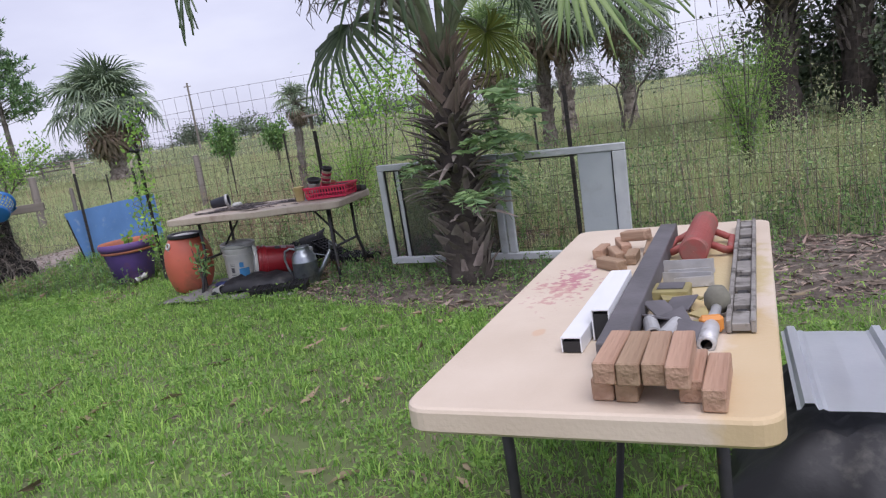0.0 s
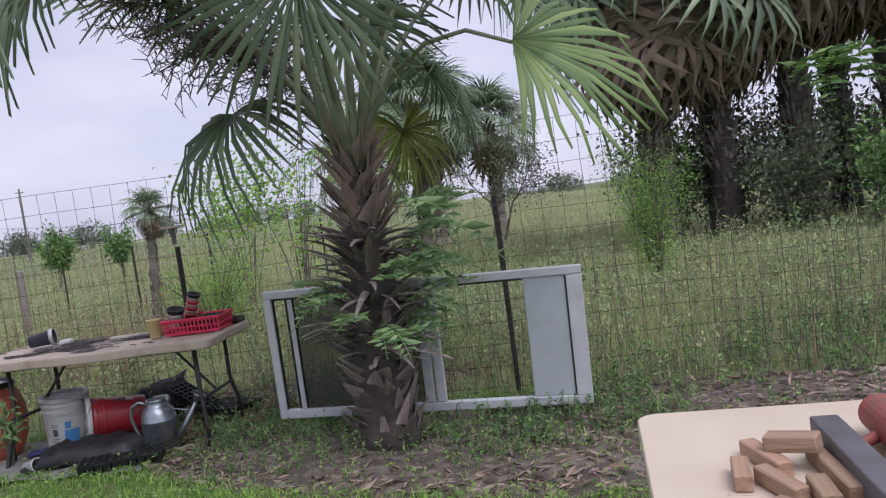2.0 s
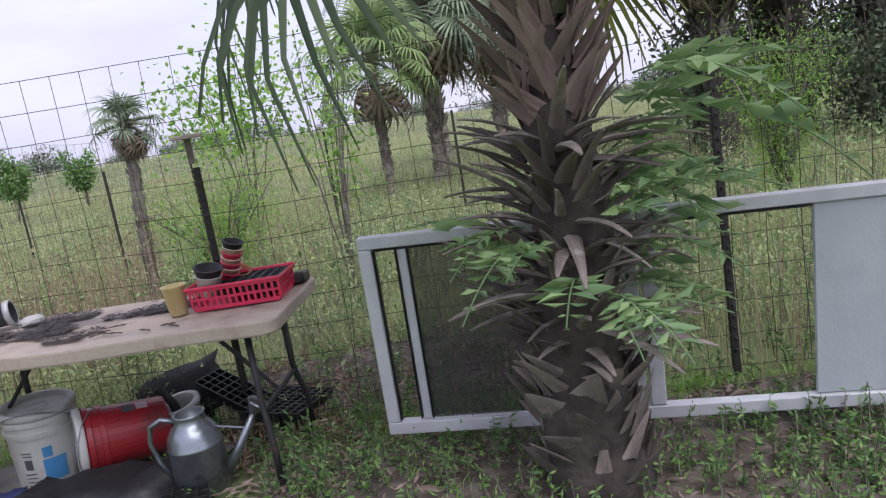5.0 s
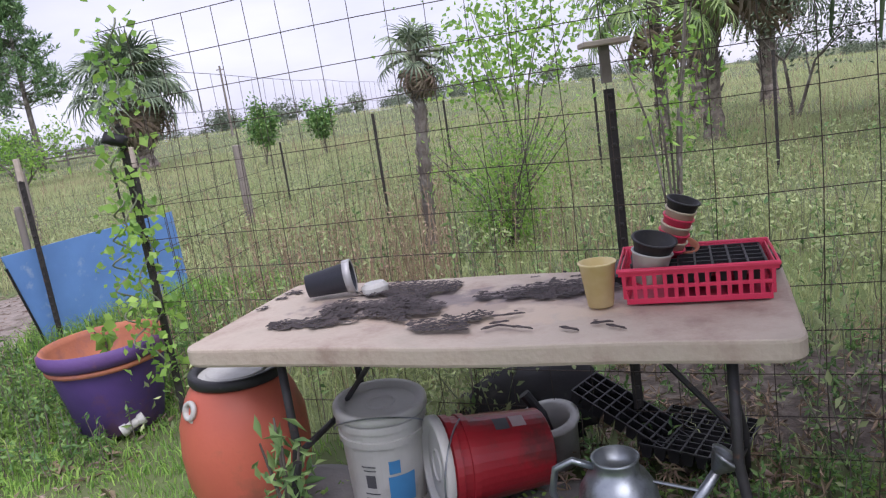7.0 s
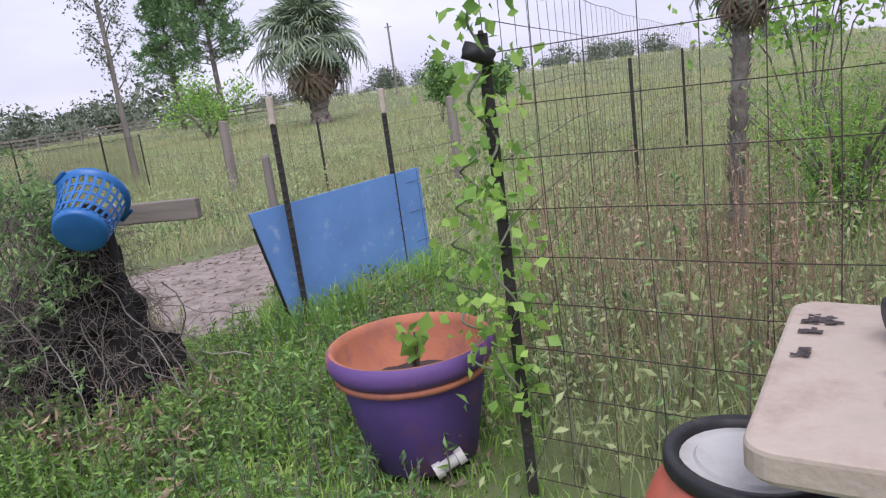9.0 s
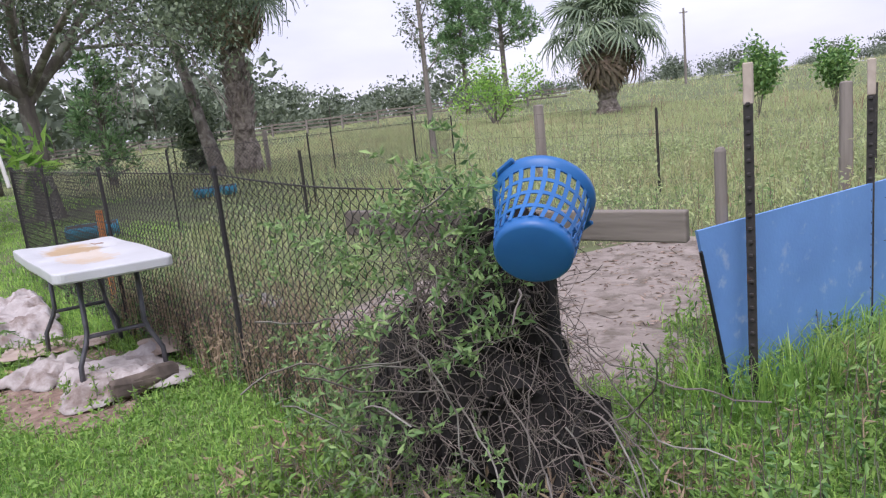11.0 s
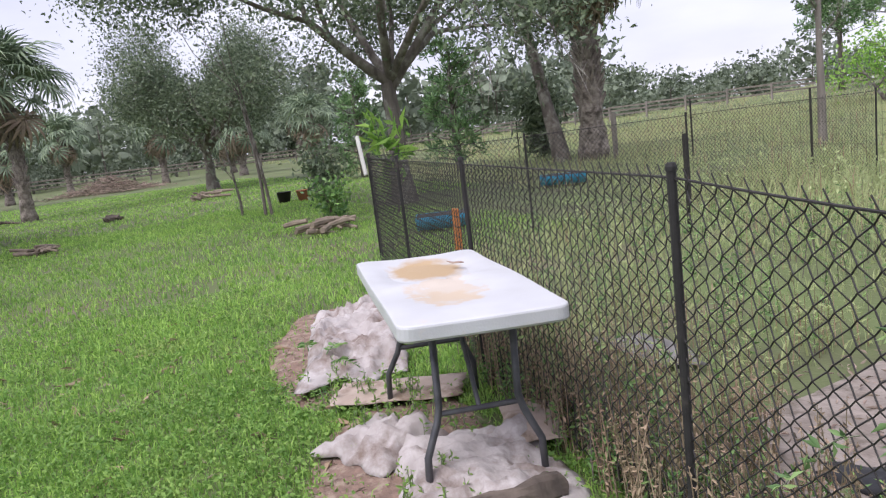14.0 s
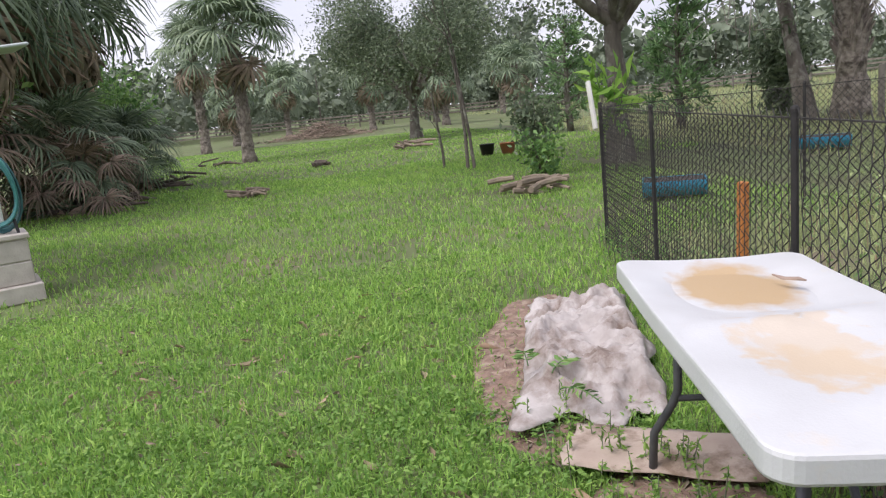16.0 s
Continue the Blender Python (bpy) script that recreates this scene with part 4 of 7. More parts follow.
far_palm("shaggy palm with hanging dead fronds in the thicket", -20.6, 2.6, 4.6, 2.8, 0.24, 30, 66, 46)
far_palm("low green fan palm in the thicket", -25.6, 4.3, 1.1, 1.5, 0.2, 26, 67, 14)
far_palm("low fan palm overhanging the lawn's edge", -15.6, 2.6, 2.0, 1.8, 0.15, 20, 68, 10)
bush("dense dark green thicket shrub", -27.5, 3.6, 3.4, 1.8, M_BUSH, 4500, 0.16, 54, 20)
bush("dense dark green thicket shrub", -22.8, 1.6, 3.6, 1.9, M_BUSH, 4500, 0.17, 55, 20)
bush("dense dark green thicket shrub", -30.5, 2.6, 3.2, 1.9, M_OAKLEAF, 4500, 0.18, 56, 20)
pine("young bushy pine behind the oak", -25.2, 19.1, 4.1, 1.0, 71, 0.1, 0.26)
pine("young bushy pine behind the oak", -31.0, 18.3, 3.9, 1.0, 72, 0.08, 0.26)
far_palm("tall palm with shaggy boots and dark crown in the field", -21.8, 21.7, 6.3, 2.7, 0.33, 40, 81, 46)
tree("dark tree with a long leaning trunk in the field", -22.9, 21.4, limbs(9, 6, 5.2, 1.5, 0.10, 0.1, 1.3), M_OAKLEAF, 0.11, 55, 0.4, 82, 3, up=0.1, spread=0.8, shrink=0.72, stem=straight(5.3, 0.24, -0.28), floor_z=4.9)
bush("dark green palmetto bush at the tree's foot", -24.3, 21.8, 2.8, 1.2, M_OAKLEAF, 1800, 0.3, 83, 14, 3.5)
tree("slender tall tree with pale trunk and thin crown in the field", -15.6, 23.0, [(0, 0, math.cos(k * 2.4), math.sin(k * 2.4), 0.9, 0.55, 0.025, 2.4 + 0.28 * k) for k in range(17)], M_OAKLEAF, 0.10, 7, 0.16, 84, 1, up=0.4, spread=0.6, stem=straight(7.2, 0.085), bark=M_POSTWOOD)
pine("tall pine with tufted crown far across the field", -32.5, 58, 13.5, 3.6, 73, 0.35, 0.5, 0.26)
pine("tall pine with tufted crown far across the field", -37.5, 60, 11.5, 3.0, 74, 0.35, 0.5, 0.24)
far_palm("thick cabbage palm standing alone in the field", -18.2, 43.0, 4.3, 3.5, 0.44, 44, 85, 18, blades_n=22, low=-20)
tree("bright lime green spreading shrub tree in the field", -24.5, 42, [(0, 0, 0.2, 0, 1, 1.6, 0.1), (0, 0, -0.6, 0, 1, 1.6, 0.1), (0, 0, 0.9, 0, 1, 1.6, 0.08)], M_LIME, 0.2, 20, 0.42, 86, 2, up=0.2, spread=0.8)
for i, (gx, gy, gh) in enumerate(((-58, 6.0, 3.4), (-62, 16, 4.2), (-66, 22, 3.2), (-55, 20, 3.6), (-70, 10, 4.4), (-60, 27, 3.8), (-72, 30, 4.6))):
    far_palm("grey-green cabbage palm far across the lawn", gx, gy, gh, 2.6, 0.22, 24, 130 + i, 12, blades_n=14)
# beyond the wire fence
far_palm("small shaggy cabbage palm behind the wire fence", -1.93, 10.8, 1.85, 0.42, 0.05, 16, 91, 14, lean=(0.10, 0.0), blades_n=14, bark=M_TRUNK)
far_palm("cabbage palm in the field behind the fence", 4.6, 23.0, 4.3, 2.0, 0.2, 30, 92, 12)
far_palm("cabbage palm in the field behind the fence", 7.0, 24.5, 3.8, 2.0, 0.2, 30, 93, 14)
far_palm("cabbage palm in the field behind the fence", 3.0, 17.5, 3.6, 1.9, 0.14, 30, 94, 12)
far_palm("slim light green palm behind the wire fence", 1.5, 15.4, 2.5, 1.35, 0.07, 24, 95, 6, material=M_LIMEFAR)
bush("small bright green broad-leaved tree behind the fence", -0.85, 13.2, 2.9, 1.25, M_LIME, 1500, 0.08, 97, 9, 1.5, low=0.58)
tree("leafy green tree behind the palm", 5.4, 19.8, [(0, 0, 0.1, 0, 1, 1.3, 0.05), (0.1, 0, 0.5, 0, 1, 1.3, 0.045)], M_PALM_FAR, 0.09, 22, 0.26, 96, 2, up=0.2, spread=0.8)
bush("feathery bright green weed shrub behind the fence", 4.0, 9.0, 2.0, 0.7, M_LIME, 6500, 0.045, 57, 30, 5)
bush("feathery bright green weed shrub in the field", -1.2, 10.9, 1.3, 0.85, M_LIME, 4800, 0.055, 58, 26, 5)
bush("pale-stemmed shrub behind the fence", -0.1, 9.6, 2.2, 0.6, M_LIME, 420, 0.07, 59, 9, 2.4, low=0.5)
bush("light green young tree in the field", -8.6, 31, 2.5, 0.75, M_BUSH, 1700, 0.16, 60, 9, low=0.5)
bush("light green young tree in the field", -6.6, 32.4, 2.3, 0.7, M_BUSH, 1500, 0.16, 77, 9, low=0.5)
# the dark grove
for i, (gx, gy, gh) in enumerate(((6.7, 13.4, 5.2), (7.5, 14.9, 5.8), (8.2, 13.6, 5.4), (9.6, 13.2, 6.0), (11.3, 12.6, 6.2), (12.6, 10.6, 6.0), (13.6, 9.2, 5.6), (9.4, 15.6, 6.4), (11.8, 14.6, 6.4))):
    # dark bark colour holds the shade under the grove's dense foliage
    far_palm("shaggy palm with shade-darkened trunk hung with dead fronds in a grove", gx, gy, gh, 2.9, 0.24, 30, 100 + i, 64, blades_n=16, bark=M_PALMCORE)
bush("dark shrub under the shaggy palms", 9.6, 10.8, 2.0, 1.2, M_BUSH, 2600, 0.12, 115, 18)
bush("dark shrub under the shaggy palms", 8.8, 12.4, 2.0, 1.2, M_OAKLEAF, 3400, 0.10, 110, 18)
bush("dark shrub under the shaggy palms", 11.6, 10.9, 3.2, 1.5, M_OAKLEAF, 4800, 0.11, 111, 18)
for i, (gx, gy, gh) in enumerate(((7.6, 14.8, 2.6), (8.9, 14.6, 3.0), (10.4, 14.2, 2.8), (11.9, 13.2, 2.6))):
    bush("dark tangled shrub deep in the palm grove", gx, gy, gh, 1.5, M_OAKLEAF, 4200, 0.12, 140 + i, 20)
fern("fern hanging in the dark grove", 8.9, 11.6, 2.7, 14, 0.9, 112, -3.0, -0.2, M_BUSH)


def far_woods():
    """The uneven line of woods round the horizon."""
    rng = np.random.default_rng(7)
    sets, rod_a, rod_b = [], [], []
    for i in range(380):
        near = i % 8 != 0
        az = math.radians(rng.uniform(35, 208) if near else rng.uniform(208, 395))
        d = rng.uniform(75, 150)
        x, y = -5 + d * math.cos(az), 8 + d * math.sin(az)
        h = (1.7 + 6.2 * rng.random() ** 2.2) * d / 100
        if -0.5 < math.cos(az) < 0.75 and y > 0:
            h *= 0.5
        elif math.cos(az) < -0.75:
            h *= 1.7
        w = h * rng.uniform(0.5, 1.0)
        m = 430 if near else 90
        u = rng.normal(size=(m, 3))
        u /= np.linalg.norm(u, axis=1)[:, None]
        c = u * rng.uniform(0.35, 1, m)[:, None] * [w, w, h * 0.5] + [x, y, h * 0.52]
        c[:, 2] = np.maximum(c[:, 2], 0.2) + float(rise(x, y))
        sets.append(leaves(c, h * (0.075 if near else 0.17), rng, 1.6))
        sets.append(leaves(c[:130] * 0.8 + np.array([x, y, h * 0.45]) * 0.2, h * 0.15, rng, 1.6))
        rod_a.append((x, y, 0)), rod_b.append((x + 0.2, y, h * 0.6))
    v, f = joined(sets)
    t = tagged(arrays("far_woods", v, f, M_FARLEAF), "uneven line of far green woods along the horizon", "woods", kind="stuff")
    v, f = rods(np.array(rod_a, float), np.array(rod_b, float), 0.16, 0.08)
    arrays("trunks", v, f, M_TRUNK, t)


far_woods()
pole = thing("utility_pole", "distant grey utility pole beyond the field", "pole", -22.9, 74.4, 0)
part("shaft", tubed([(0, 0, 0), (0, 0, 6.6)], [0.13, 0.09], 8), M_POSTWOOD, pole)
part("crossarm", boxed(0.7, 0.09, 0.09, 0, 0, 6.2), M_POSTWOOD, pole)


# ---- more materials ----
def spots(m, rows):
    """Stains with an uneven rim on a surface: (x, y, rx, ry, colour, strength, raggedness)."""
    N, L = m.node_tree.nodes, m.node_tree.links
    bsdf = N["Principled BSDF"]
    co = N.new("ShaderNodeTexCoord")
    nz = N.new("ShaderNodeTexNoise")
    nz.inputs["Scale"].default_value, nz.inputs["Detail"].default_value = 14, 7
    L.new(co.outputs["Object"], nz.inputs["Vector"])
    fine = N.new("ShaderNodeTexNoise")
    fine.inputs["Scale"].default_value, fine.inputs["Detail"].default_value = 42, 5
    L.new(co.outputs["Object"], fine.inputs["Vector"])
    for x, y, rx, ry, colour, strength, ragged in rows:
        specks = ragged > 2.5
        low = (0.2 if specks else 0.75) + ragged * 0.5
        mp = N.new("ShaderNodeMapping")
        mp.inputs["Location"].default_value, mp.inputs["Scale"].default_value = (-x / rx, -y / ry, 0), (1 / rx, 1 / ry, 0)
        L.new(co.outputs["Object"], mp.inputs["Vector"])
        ln = N.new("ShaderNodeVectorMath")
        ln.operation = "LENGTH"
        L.new(mp.outputs["Vector"], ln.inputs[0])
        ad = N.new("ShaderNodeMath")
        ad.operation = "MULTIPLY_ADD"
        ad.inputs[1].default_value = ragged
        L.new((fine if specks else nz).outputs["Fac"], ad.inputs[0])
        L.new(ln.outputs["Value"], ad.inputs[2])
        mr = N.new("ShaderNodeMapRange")
        mr.inputs["From Min"].default_value, mr.inputs["From Max"].default_value = low, low + 0.3
        mr.inputs["To Min"].default_value, mr.inputs["To Max"].default_value = strength, 0.0
        L.new(ad.outputs["Value"], mr.inputs["Value"])
        mx = N.new("ShaderNodeMix")
        mx.data_type = "RGBA"
        mx.inputs["B"].default_value = (*colour, 1)
        L.new(mr.outputs["Result"], mx.inputs["Factor"])
        L.new(bsdf.inputs["Base Color"].links[0].from_socket, mx.inputs["A"])
        L.new(mx.outputs["Result"], bsdf.inputs["Base Color"])


spots(M_WHITE_T, [(-0.40, 0.0, 0.27, 0.19, (0.50, 0.33, 0.15), 0.85, 0.7), (0.20, -0.03, 0.25, 0.15, (0.62, 0.46, 0.28), 0.5, 2.0), (0.32, -0.06, 0.14, 0.12, (0.60, 0.42, 0.22), 0.35, 2.0)])
spots(M_PEEL, [(-0.22, 0.03, 0.42, 0.17, (0.17, 0.145, 0.15), 0.75, 1.9), (0.25, 0.10, 0.36, 0.15, (0.20, 0.165, 0.165), 0.7, 2.0), (0.0, -0.08, 0.5, 0.12, (0.60, 0.47, 0.34), 0.4, 2.2)])
spots(M_BEIGE, [(0.0, 0.24, 0.30, 0.14, (0.48, 0.20, 0.20), 0.6, 3.4), (0.14, 0.22, 0.2, 0.11, (0.42, 0.14, 0.2), 0.65, 4.0), (-0.43, 0.2, 0.03, 0.02, (0.6, 0.36, 0.2), 0.5, 1.4), (0.15, -0.18, 0.5, 0.2, (0.50, 0.40, 0.14), 0.6, 1.6), (-0.75, -0.34, 0.5, 0.09, (0.55, 0.38, 0.12), 0.5, 1.2)])
M_LUMBER = mat("cut_lumber", (0.52, 0.36, 0.245), (0.28, 0.165, 0.105), 0.8, scale=11, bump=0.7, bump_scale=45, stretch=(0.12, 1.5, 1.5), obj=0.2, stain=(0.13, 0.085, 0.06), stain_scale=14, stain_at=(0.58, 0.72))
M_DARKBAR = mat("dark_grey_bar", (0.16, 0.15, 0.16), (0.11, 0.105, 0.11), 0.6, 0.2, scale=8, bump=0.1)
M_WHITEBAR = mat("white_vinyl", (0.82, 0.83, 0.84), (0.76, 0.77, 0.78), 0.35, scale=6, bump=0.03)
M_REDMETAL = mat("dull_red_paint", (0.36, 0.09, 0.075), (0.28, 0.07, 0.06), 0.6, scale=8, bump=0.15, stain=(0.25, 0.10, 0.08), stain_scale=10)
M_ALU = mat("grey_aluminium", (0.62, 0.62, 0.62), (0.42, 0.42, 0.42), 0.45, 0.35, scale=15, bump=0.1, stain=(0.20, 0.18, 0.15), stain_scale=9)
M_LEVEL = mat("dull_aluminium", (0.36, 0.34, 0.31), (0.22, 0.205, 0.185), 0.6, 0.2, scale=18, bump=0.15, stain=(0.10, 0.09, 0.075), stain_scale=14)
M_OLIVE = mat("dull_olive_rubber", (0.20, 0.195, 0.15), (0.13, 0.125, 0.10), 0.8, scale=18, bump=0.2)
M_DARK = mat("black_plastic", (0.020, 0.020, 0.022), (0.012, 0.012, 0.013), 0.5, scale=10, bump=0.1, stain=(0.07, 0.065, 0.06), stain_scale=7, stain_at=(0.55, 0.75))
M_YELLOW = mat("yellowed_scrap", (0.46, 0.38, 0.17), (0.33, 0.27, 0.13), 0.7, scale=20, bump=0.1, obj=0.3)
M_ORANGECLIP = mat("orange_plastic", (0.75, 0.30, 0.06), None, 0.5, bump=0.0)
M_FRAME = mat("white_painted_frame", (0.62, 0.64, 0.65), (0.48, 0.50, 0.52), 0.5, scale=6, bump=0.1, stain=(0.30, 0.31, 0.30), stain_scale=3, stain_at=(0.58, 0.78))
M_FPANEL = mat("grey_white_panel", (0.52, 0.56, 0.57), (0.44, 0.48, 0.50), 0.55, scale=3, bump=0.1, stain=(0.33, 0.33, 0.30), stain_scale=2.5, stain_at=(0.56, 0.8))
M_BARREL = mat("orange_barrel_plastic", (0.60, 0.15, 0.09), (0.50, 0.12, 0.075), 0.5, scale=3, bump=0.12, bump_scale=40, stain=(0.36, 0.12, 0.07), stain_scale=3)
M_BUCKET = mat("dirty_white_plastic", (0.60, 0.60, 0.57), (0.46, 0.46, 0.43), 0.5, scale=5, bump=0.1, stain=(0.30, 0.29, 0.25), stain_scale=4, stain_at=(0.52, 0.75))
M_REDBUCKET = mat("red_plastic", (0.36, 0.022, 0.03), (0.26, 0.018, 0.024), 0.35, scale=4, bump=0.08, stain=(0.16, 0.03, 0.03), stain_scale=5)
M_GALV = mat("galvanised_steel", (0.42, 0.46, 0.49), (0.28, 0.31, 0.34), 0.36, 0.85, scale=16, bump=0.12, bump_scale=30, stain=(0.20, 0.21, 0.22), stain_scale=8)
M_PINK = mat("pink_red_plastic", (0.72, 0.045, 0.11), (0.62, 0.035, 0.09), 0.4, scale=4, bump=0.03)
M_CREAM = mat("cream_plastic", (0.66, 0.58, 0.42), None, 0.5, bump=0.03)
M_YCUP = mat("yellowed_cup_plastic", (0.74, 0.64, 0.36), (0.60, 0.48, 0.20), 0.5, scale=12, bump=0.05)
M_TERRA = mat("terracotta", (0.48, 0.18, 0.095), (0.38, 0.135, 0.075), 0.8, scale=6, bump=0.15, stain=(0.30, 0.12, 0.09), stain_scale=5)
M_PURPLE = mat("purple_painted_pot", (0.115, 0.062, 0.25), (0.08, 0.045, 0.18), 0.6, scale=5, bump=0.15, stain=(0.19, 0.085, 0.10), stain_scale=3.5, stain_at=(0.55, 0.72))
M_RIMPURPLE = mat("worn_purple_rim", (0.14, 0.075, 0.26), (0.12, 0.06, 0.2), 0.65, scale=5, bump=0.15, stain=(0.46, 0.17, 0.10), stain_scale=3.0, stain_at=(0.5, 0.66))
M_BLUE = mat("blue_painted_panel", (0.16, 0.33, 0.68), (0.13, 0.27, 0.57), 0.6, scale=3, bump=0.12, stain=(0.40, 0.50, 0.66), stain_scale=7, stain_at=(0.58, 0.74))
M_BLUEB = mat("blue_basket_plastic", (0.028, 0.165, 0.45), (0.022, 0.125, 0.36), 0.4, scale=4, bump=0.05)
M_CYAN = mat("sky_blue_plastic", (0.05, 0.36, 0.60), (0.04, 0.28, 0.48), 0.5, scale=6, bump=0.1)
M_LABEL = mat("blue_label", (0.07, 0.28, 0.55), (0.06, 0.22, 0.45), 0.5, scale=8, bump=0)
M_PRINT = mat("grey_print", (0.10, 0.10, 0.11), None, 0.6, scale=8, bump=0)
M_PALEPRINT = mat("pale_print", (0.55, 0.42, 0.42), None, 0.6, scale=8, bump=0)
M_CLOTH = mat("dirty_pale_cloth", (0.56, 0.52, 0.51), (0.38, 0.34, 0.325), 0.95, scale=7, bump=1.0, bump_scale=18, stain=(0.20, 0.15, 0.125), stain_scale=4.2, stain_at=(0.46, 0.66))
M_CARD = mat("wet_cardboard", (0.50, 0.41, 0.35), (0.38, 0.30, 0.25), 0.95, scale=5, bump=0.3, stain=(0.22, 0.16, 0.12), stain_scale=4)
M_TARP = mat("grey_ground_cloth", (0.24, 0.23, 0.22), (0.14, 0.135, 0.13), 0.9, scale=5, bump=0.4)
M_BLACKTARP = mat("black_tarpaulin", (0.022, 0.022, 0.025), (0.012, 0.012, 0.014), 0.6, scale=6, bump=0.1, stain=(0.10, 0.095, 0.085), stain_scale=5, stain_at=(0.58, 0.75))
M_SHEET = mat("white_corrugated_sheet", (0.76, 0.79, 0.83), (0.68, 0.71, 0.76), 0.4, 0.0, scale=4, bump=0.05)
M_PEAT = mat("dark_potting_soil", (0.085, 0.07, 0.07), (0.035, 0.03, 0.03), 0.95, scale=20, bump=0.6)
M_BARK = mat("log_bark", (0.17, 0.135, 0.11), (0.06, 0.048, 0.04), 0.95, scale=9, bump=1.0, bump_scale=26, stretch=(0.25, 1, 1))
M_ORANGE = mat("orange_stake", (0.62, 0.24, 0.06), (0.5, 0.18, 0.05), 0.7, scale=8, bump=0.1)
M_CONC = mat("cast_concrete", (0.56, 0.52, 0.47), (0.44, 0.40, 0.36), 0.9, scale=8, bump=0.4)
M_HOSE = mat("teal_hose", (0.05, 0.20, 0.20), (0.03, 0.14, 0.15), 0.45, scale=20, bump=0.02, obj=0.4)
M_SCREEN = bpy.data.materials.new("dark_insect_screen")
M_SCREEN.use_nodes = True
_n, _l = M_SCREEN.node_tree.nodes, M_SCREEN.node_tree.links
_n["Principled BSDF"].inputs["Base Color"].default_value = (0.05, 0.05, 0.05, 1)
_n["Principled BSDF"].inputs["Roughness"].default_value = 0.8
_tr, _mx = _n.new("ShaderNodeBsdfTransparent"), _n.new("ShaderNodeMixShader")
_mx.inputs["Fac"].default_value = 0.5
_l.new(_tr.outputs["BSDF"], _mx.inputs[1])
_l.new(_n["Principled BSDF"].outputs["BSDF"], _mx.inputs[2])
_l.new(_mx.outputs["Shader"], _n["Material Output"].inputs["Surface"])


# ---- door frame leaning by the palm ----
def door_frame():
    a, b = Vector((-0.42, 6.23)), Vector((1.48, 5.365))
    w, h = (b - a).length, 0.875
    t = thing("sliding_door", "old grey-white sliding screen door frame stood on its side", "door", a.x - 0.03, a.y, 0.095, 3, 1.3, math.degrees(math.atan2(b.y - a.y, b.x - a.x)))

    def bar(name, x0, x1, z0, z1, th=0.035, y=0.0, m=M_FRAME, label=""):
        return part(name, boxed(x1 - x0, th, z1 - z0, (x0 + x1) / 2, y, z0, bevel=0.004), m, t, label)
    half = w * 0.52
    bar("bottom_rail", 0, w, 0, 0.055, 0.05)
    bar("top_rail", 0, half, h - 0.05, h, 0.05)
    bar("top_rail", half + 0.012, w, h - 0.055, h - 0.004, 0.045)
    bar("end_stile", 0, 0.055, 0.057, h - 0.052, 0.05)
    bar("inner_stile", 0.155, 0.195, 0.06, h - 0.052, 0.02, 0.005)
    bar("middle_stile", half - 0.06, half, 0.057, h - 0.052, 0.05)
    bar("middle_stile", half + 0.015, half + 0.075, 0.057, h - 0.06, 0.04)
    bar("infill_panel", w - 0.36, w - 0.105, 0.058, h - 0.058, 0.018, 0.0, M_FPANEL, "pale grey solid infill panel")
    bar("end_stile", w - 0.095, w, 0.057, h - 0.06, 0.05)
    bar("seal", w - 0.104, w - 0.096, 0.058, h - 0.06, 0.03, 0.0, M_DARK)
    for x0, x1, z0, z1 in ((0.056, 0.064, 0.06, h - 0.055), (0.147, 0.154, 0.06, h - 0.055), (0.196, 0.203, 0.06, h - 0.055)):
        bar("gasket", x0, x1, z0, z1, 0.03, -0.002, M_DARK)
    bar("gasket", 0.066, half - 0.062, h - 0.062, h - 0.0535, 0.03, -0.002, M_DARK)
    bar("gasket", half + 0.077, w - 0.362, h - 0.068, h - 0.0605, 0.03, -0.002, M_DARK)
    part("screen", boxed(half - 0.27, 0.003, h - 0.12, 0.203 + (half - 0.27) / 2, 0.004, 0.058), M_SCREEN, t, "dark insect screen")


door_frame()


# ---- on the work table: long side along AX, short side along AY ----
AX, AY = Vector((0.419, 0.908, 0)), Vector((-0.908, 0.419, 0))
TOP = 0.732


def on_work(u, v, z=0.0):
    p = Vector((0.58, 2.13, TOP + z)) + AX * u + AY * v
    return p.x, p.y, p.z


def block(u, v, z, l, w, h, turn=0.0, label="short reddish brown timber offcut", tilt=0.0, roll=0.0):
    x, y, zz = on_work(u, v, z)
    t = thing("timber_block", label, "timber", x, y, zz, roll, tilt, 65.2 + turn, "timber offcuts")
    part("block", boxed(l, w, h, 0, 0, 0, bevel=0.003), M_LUMBER, t)


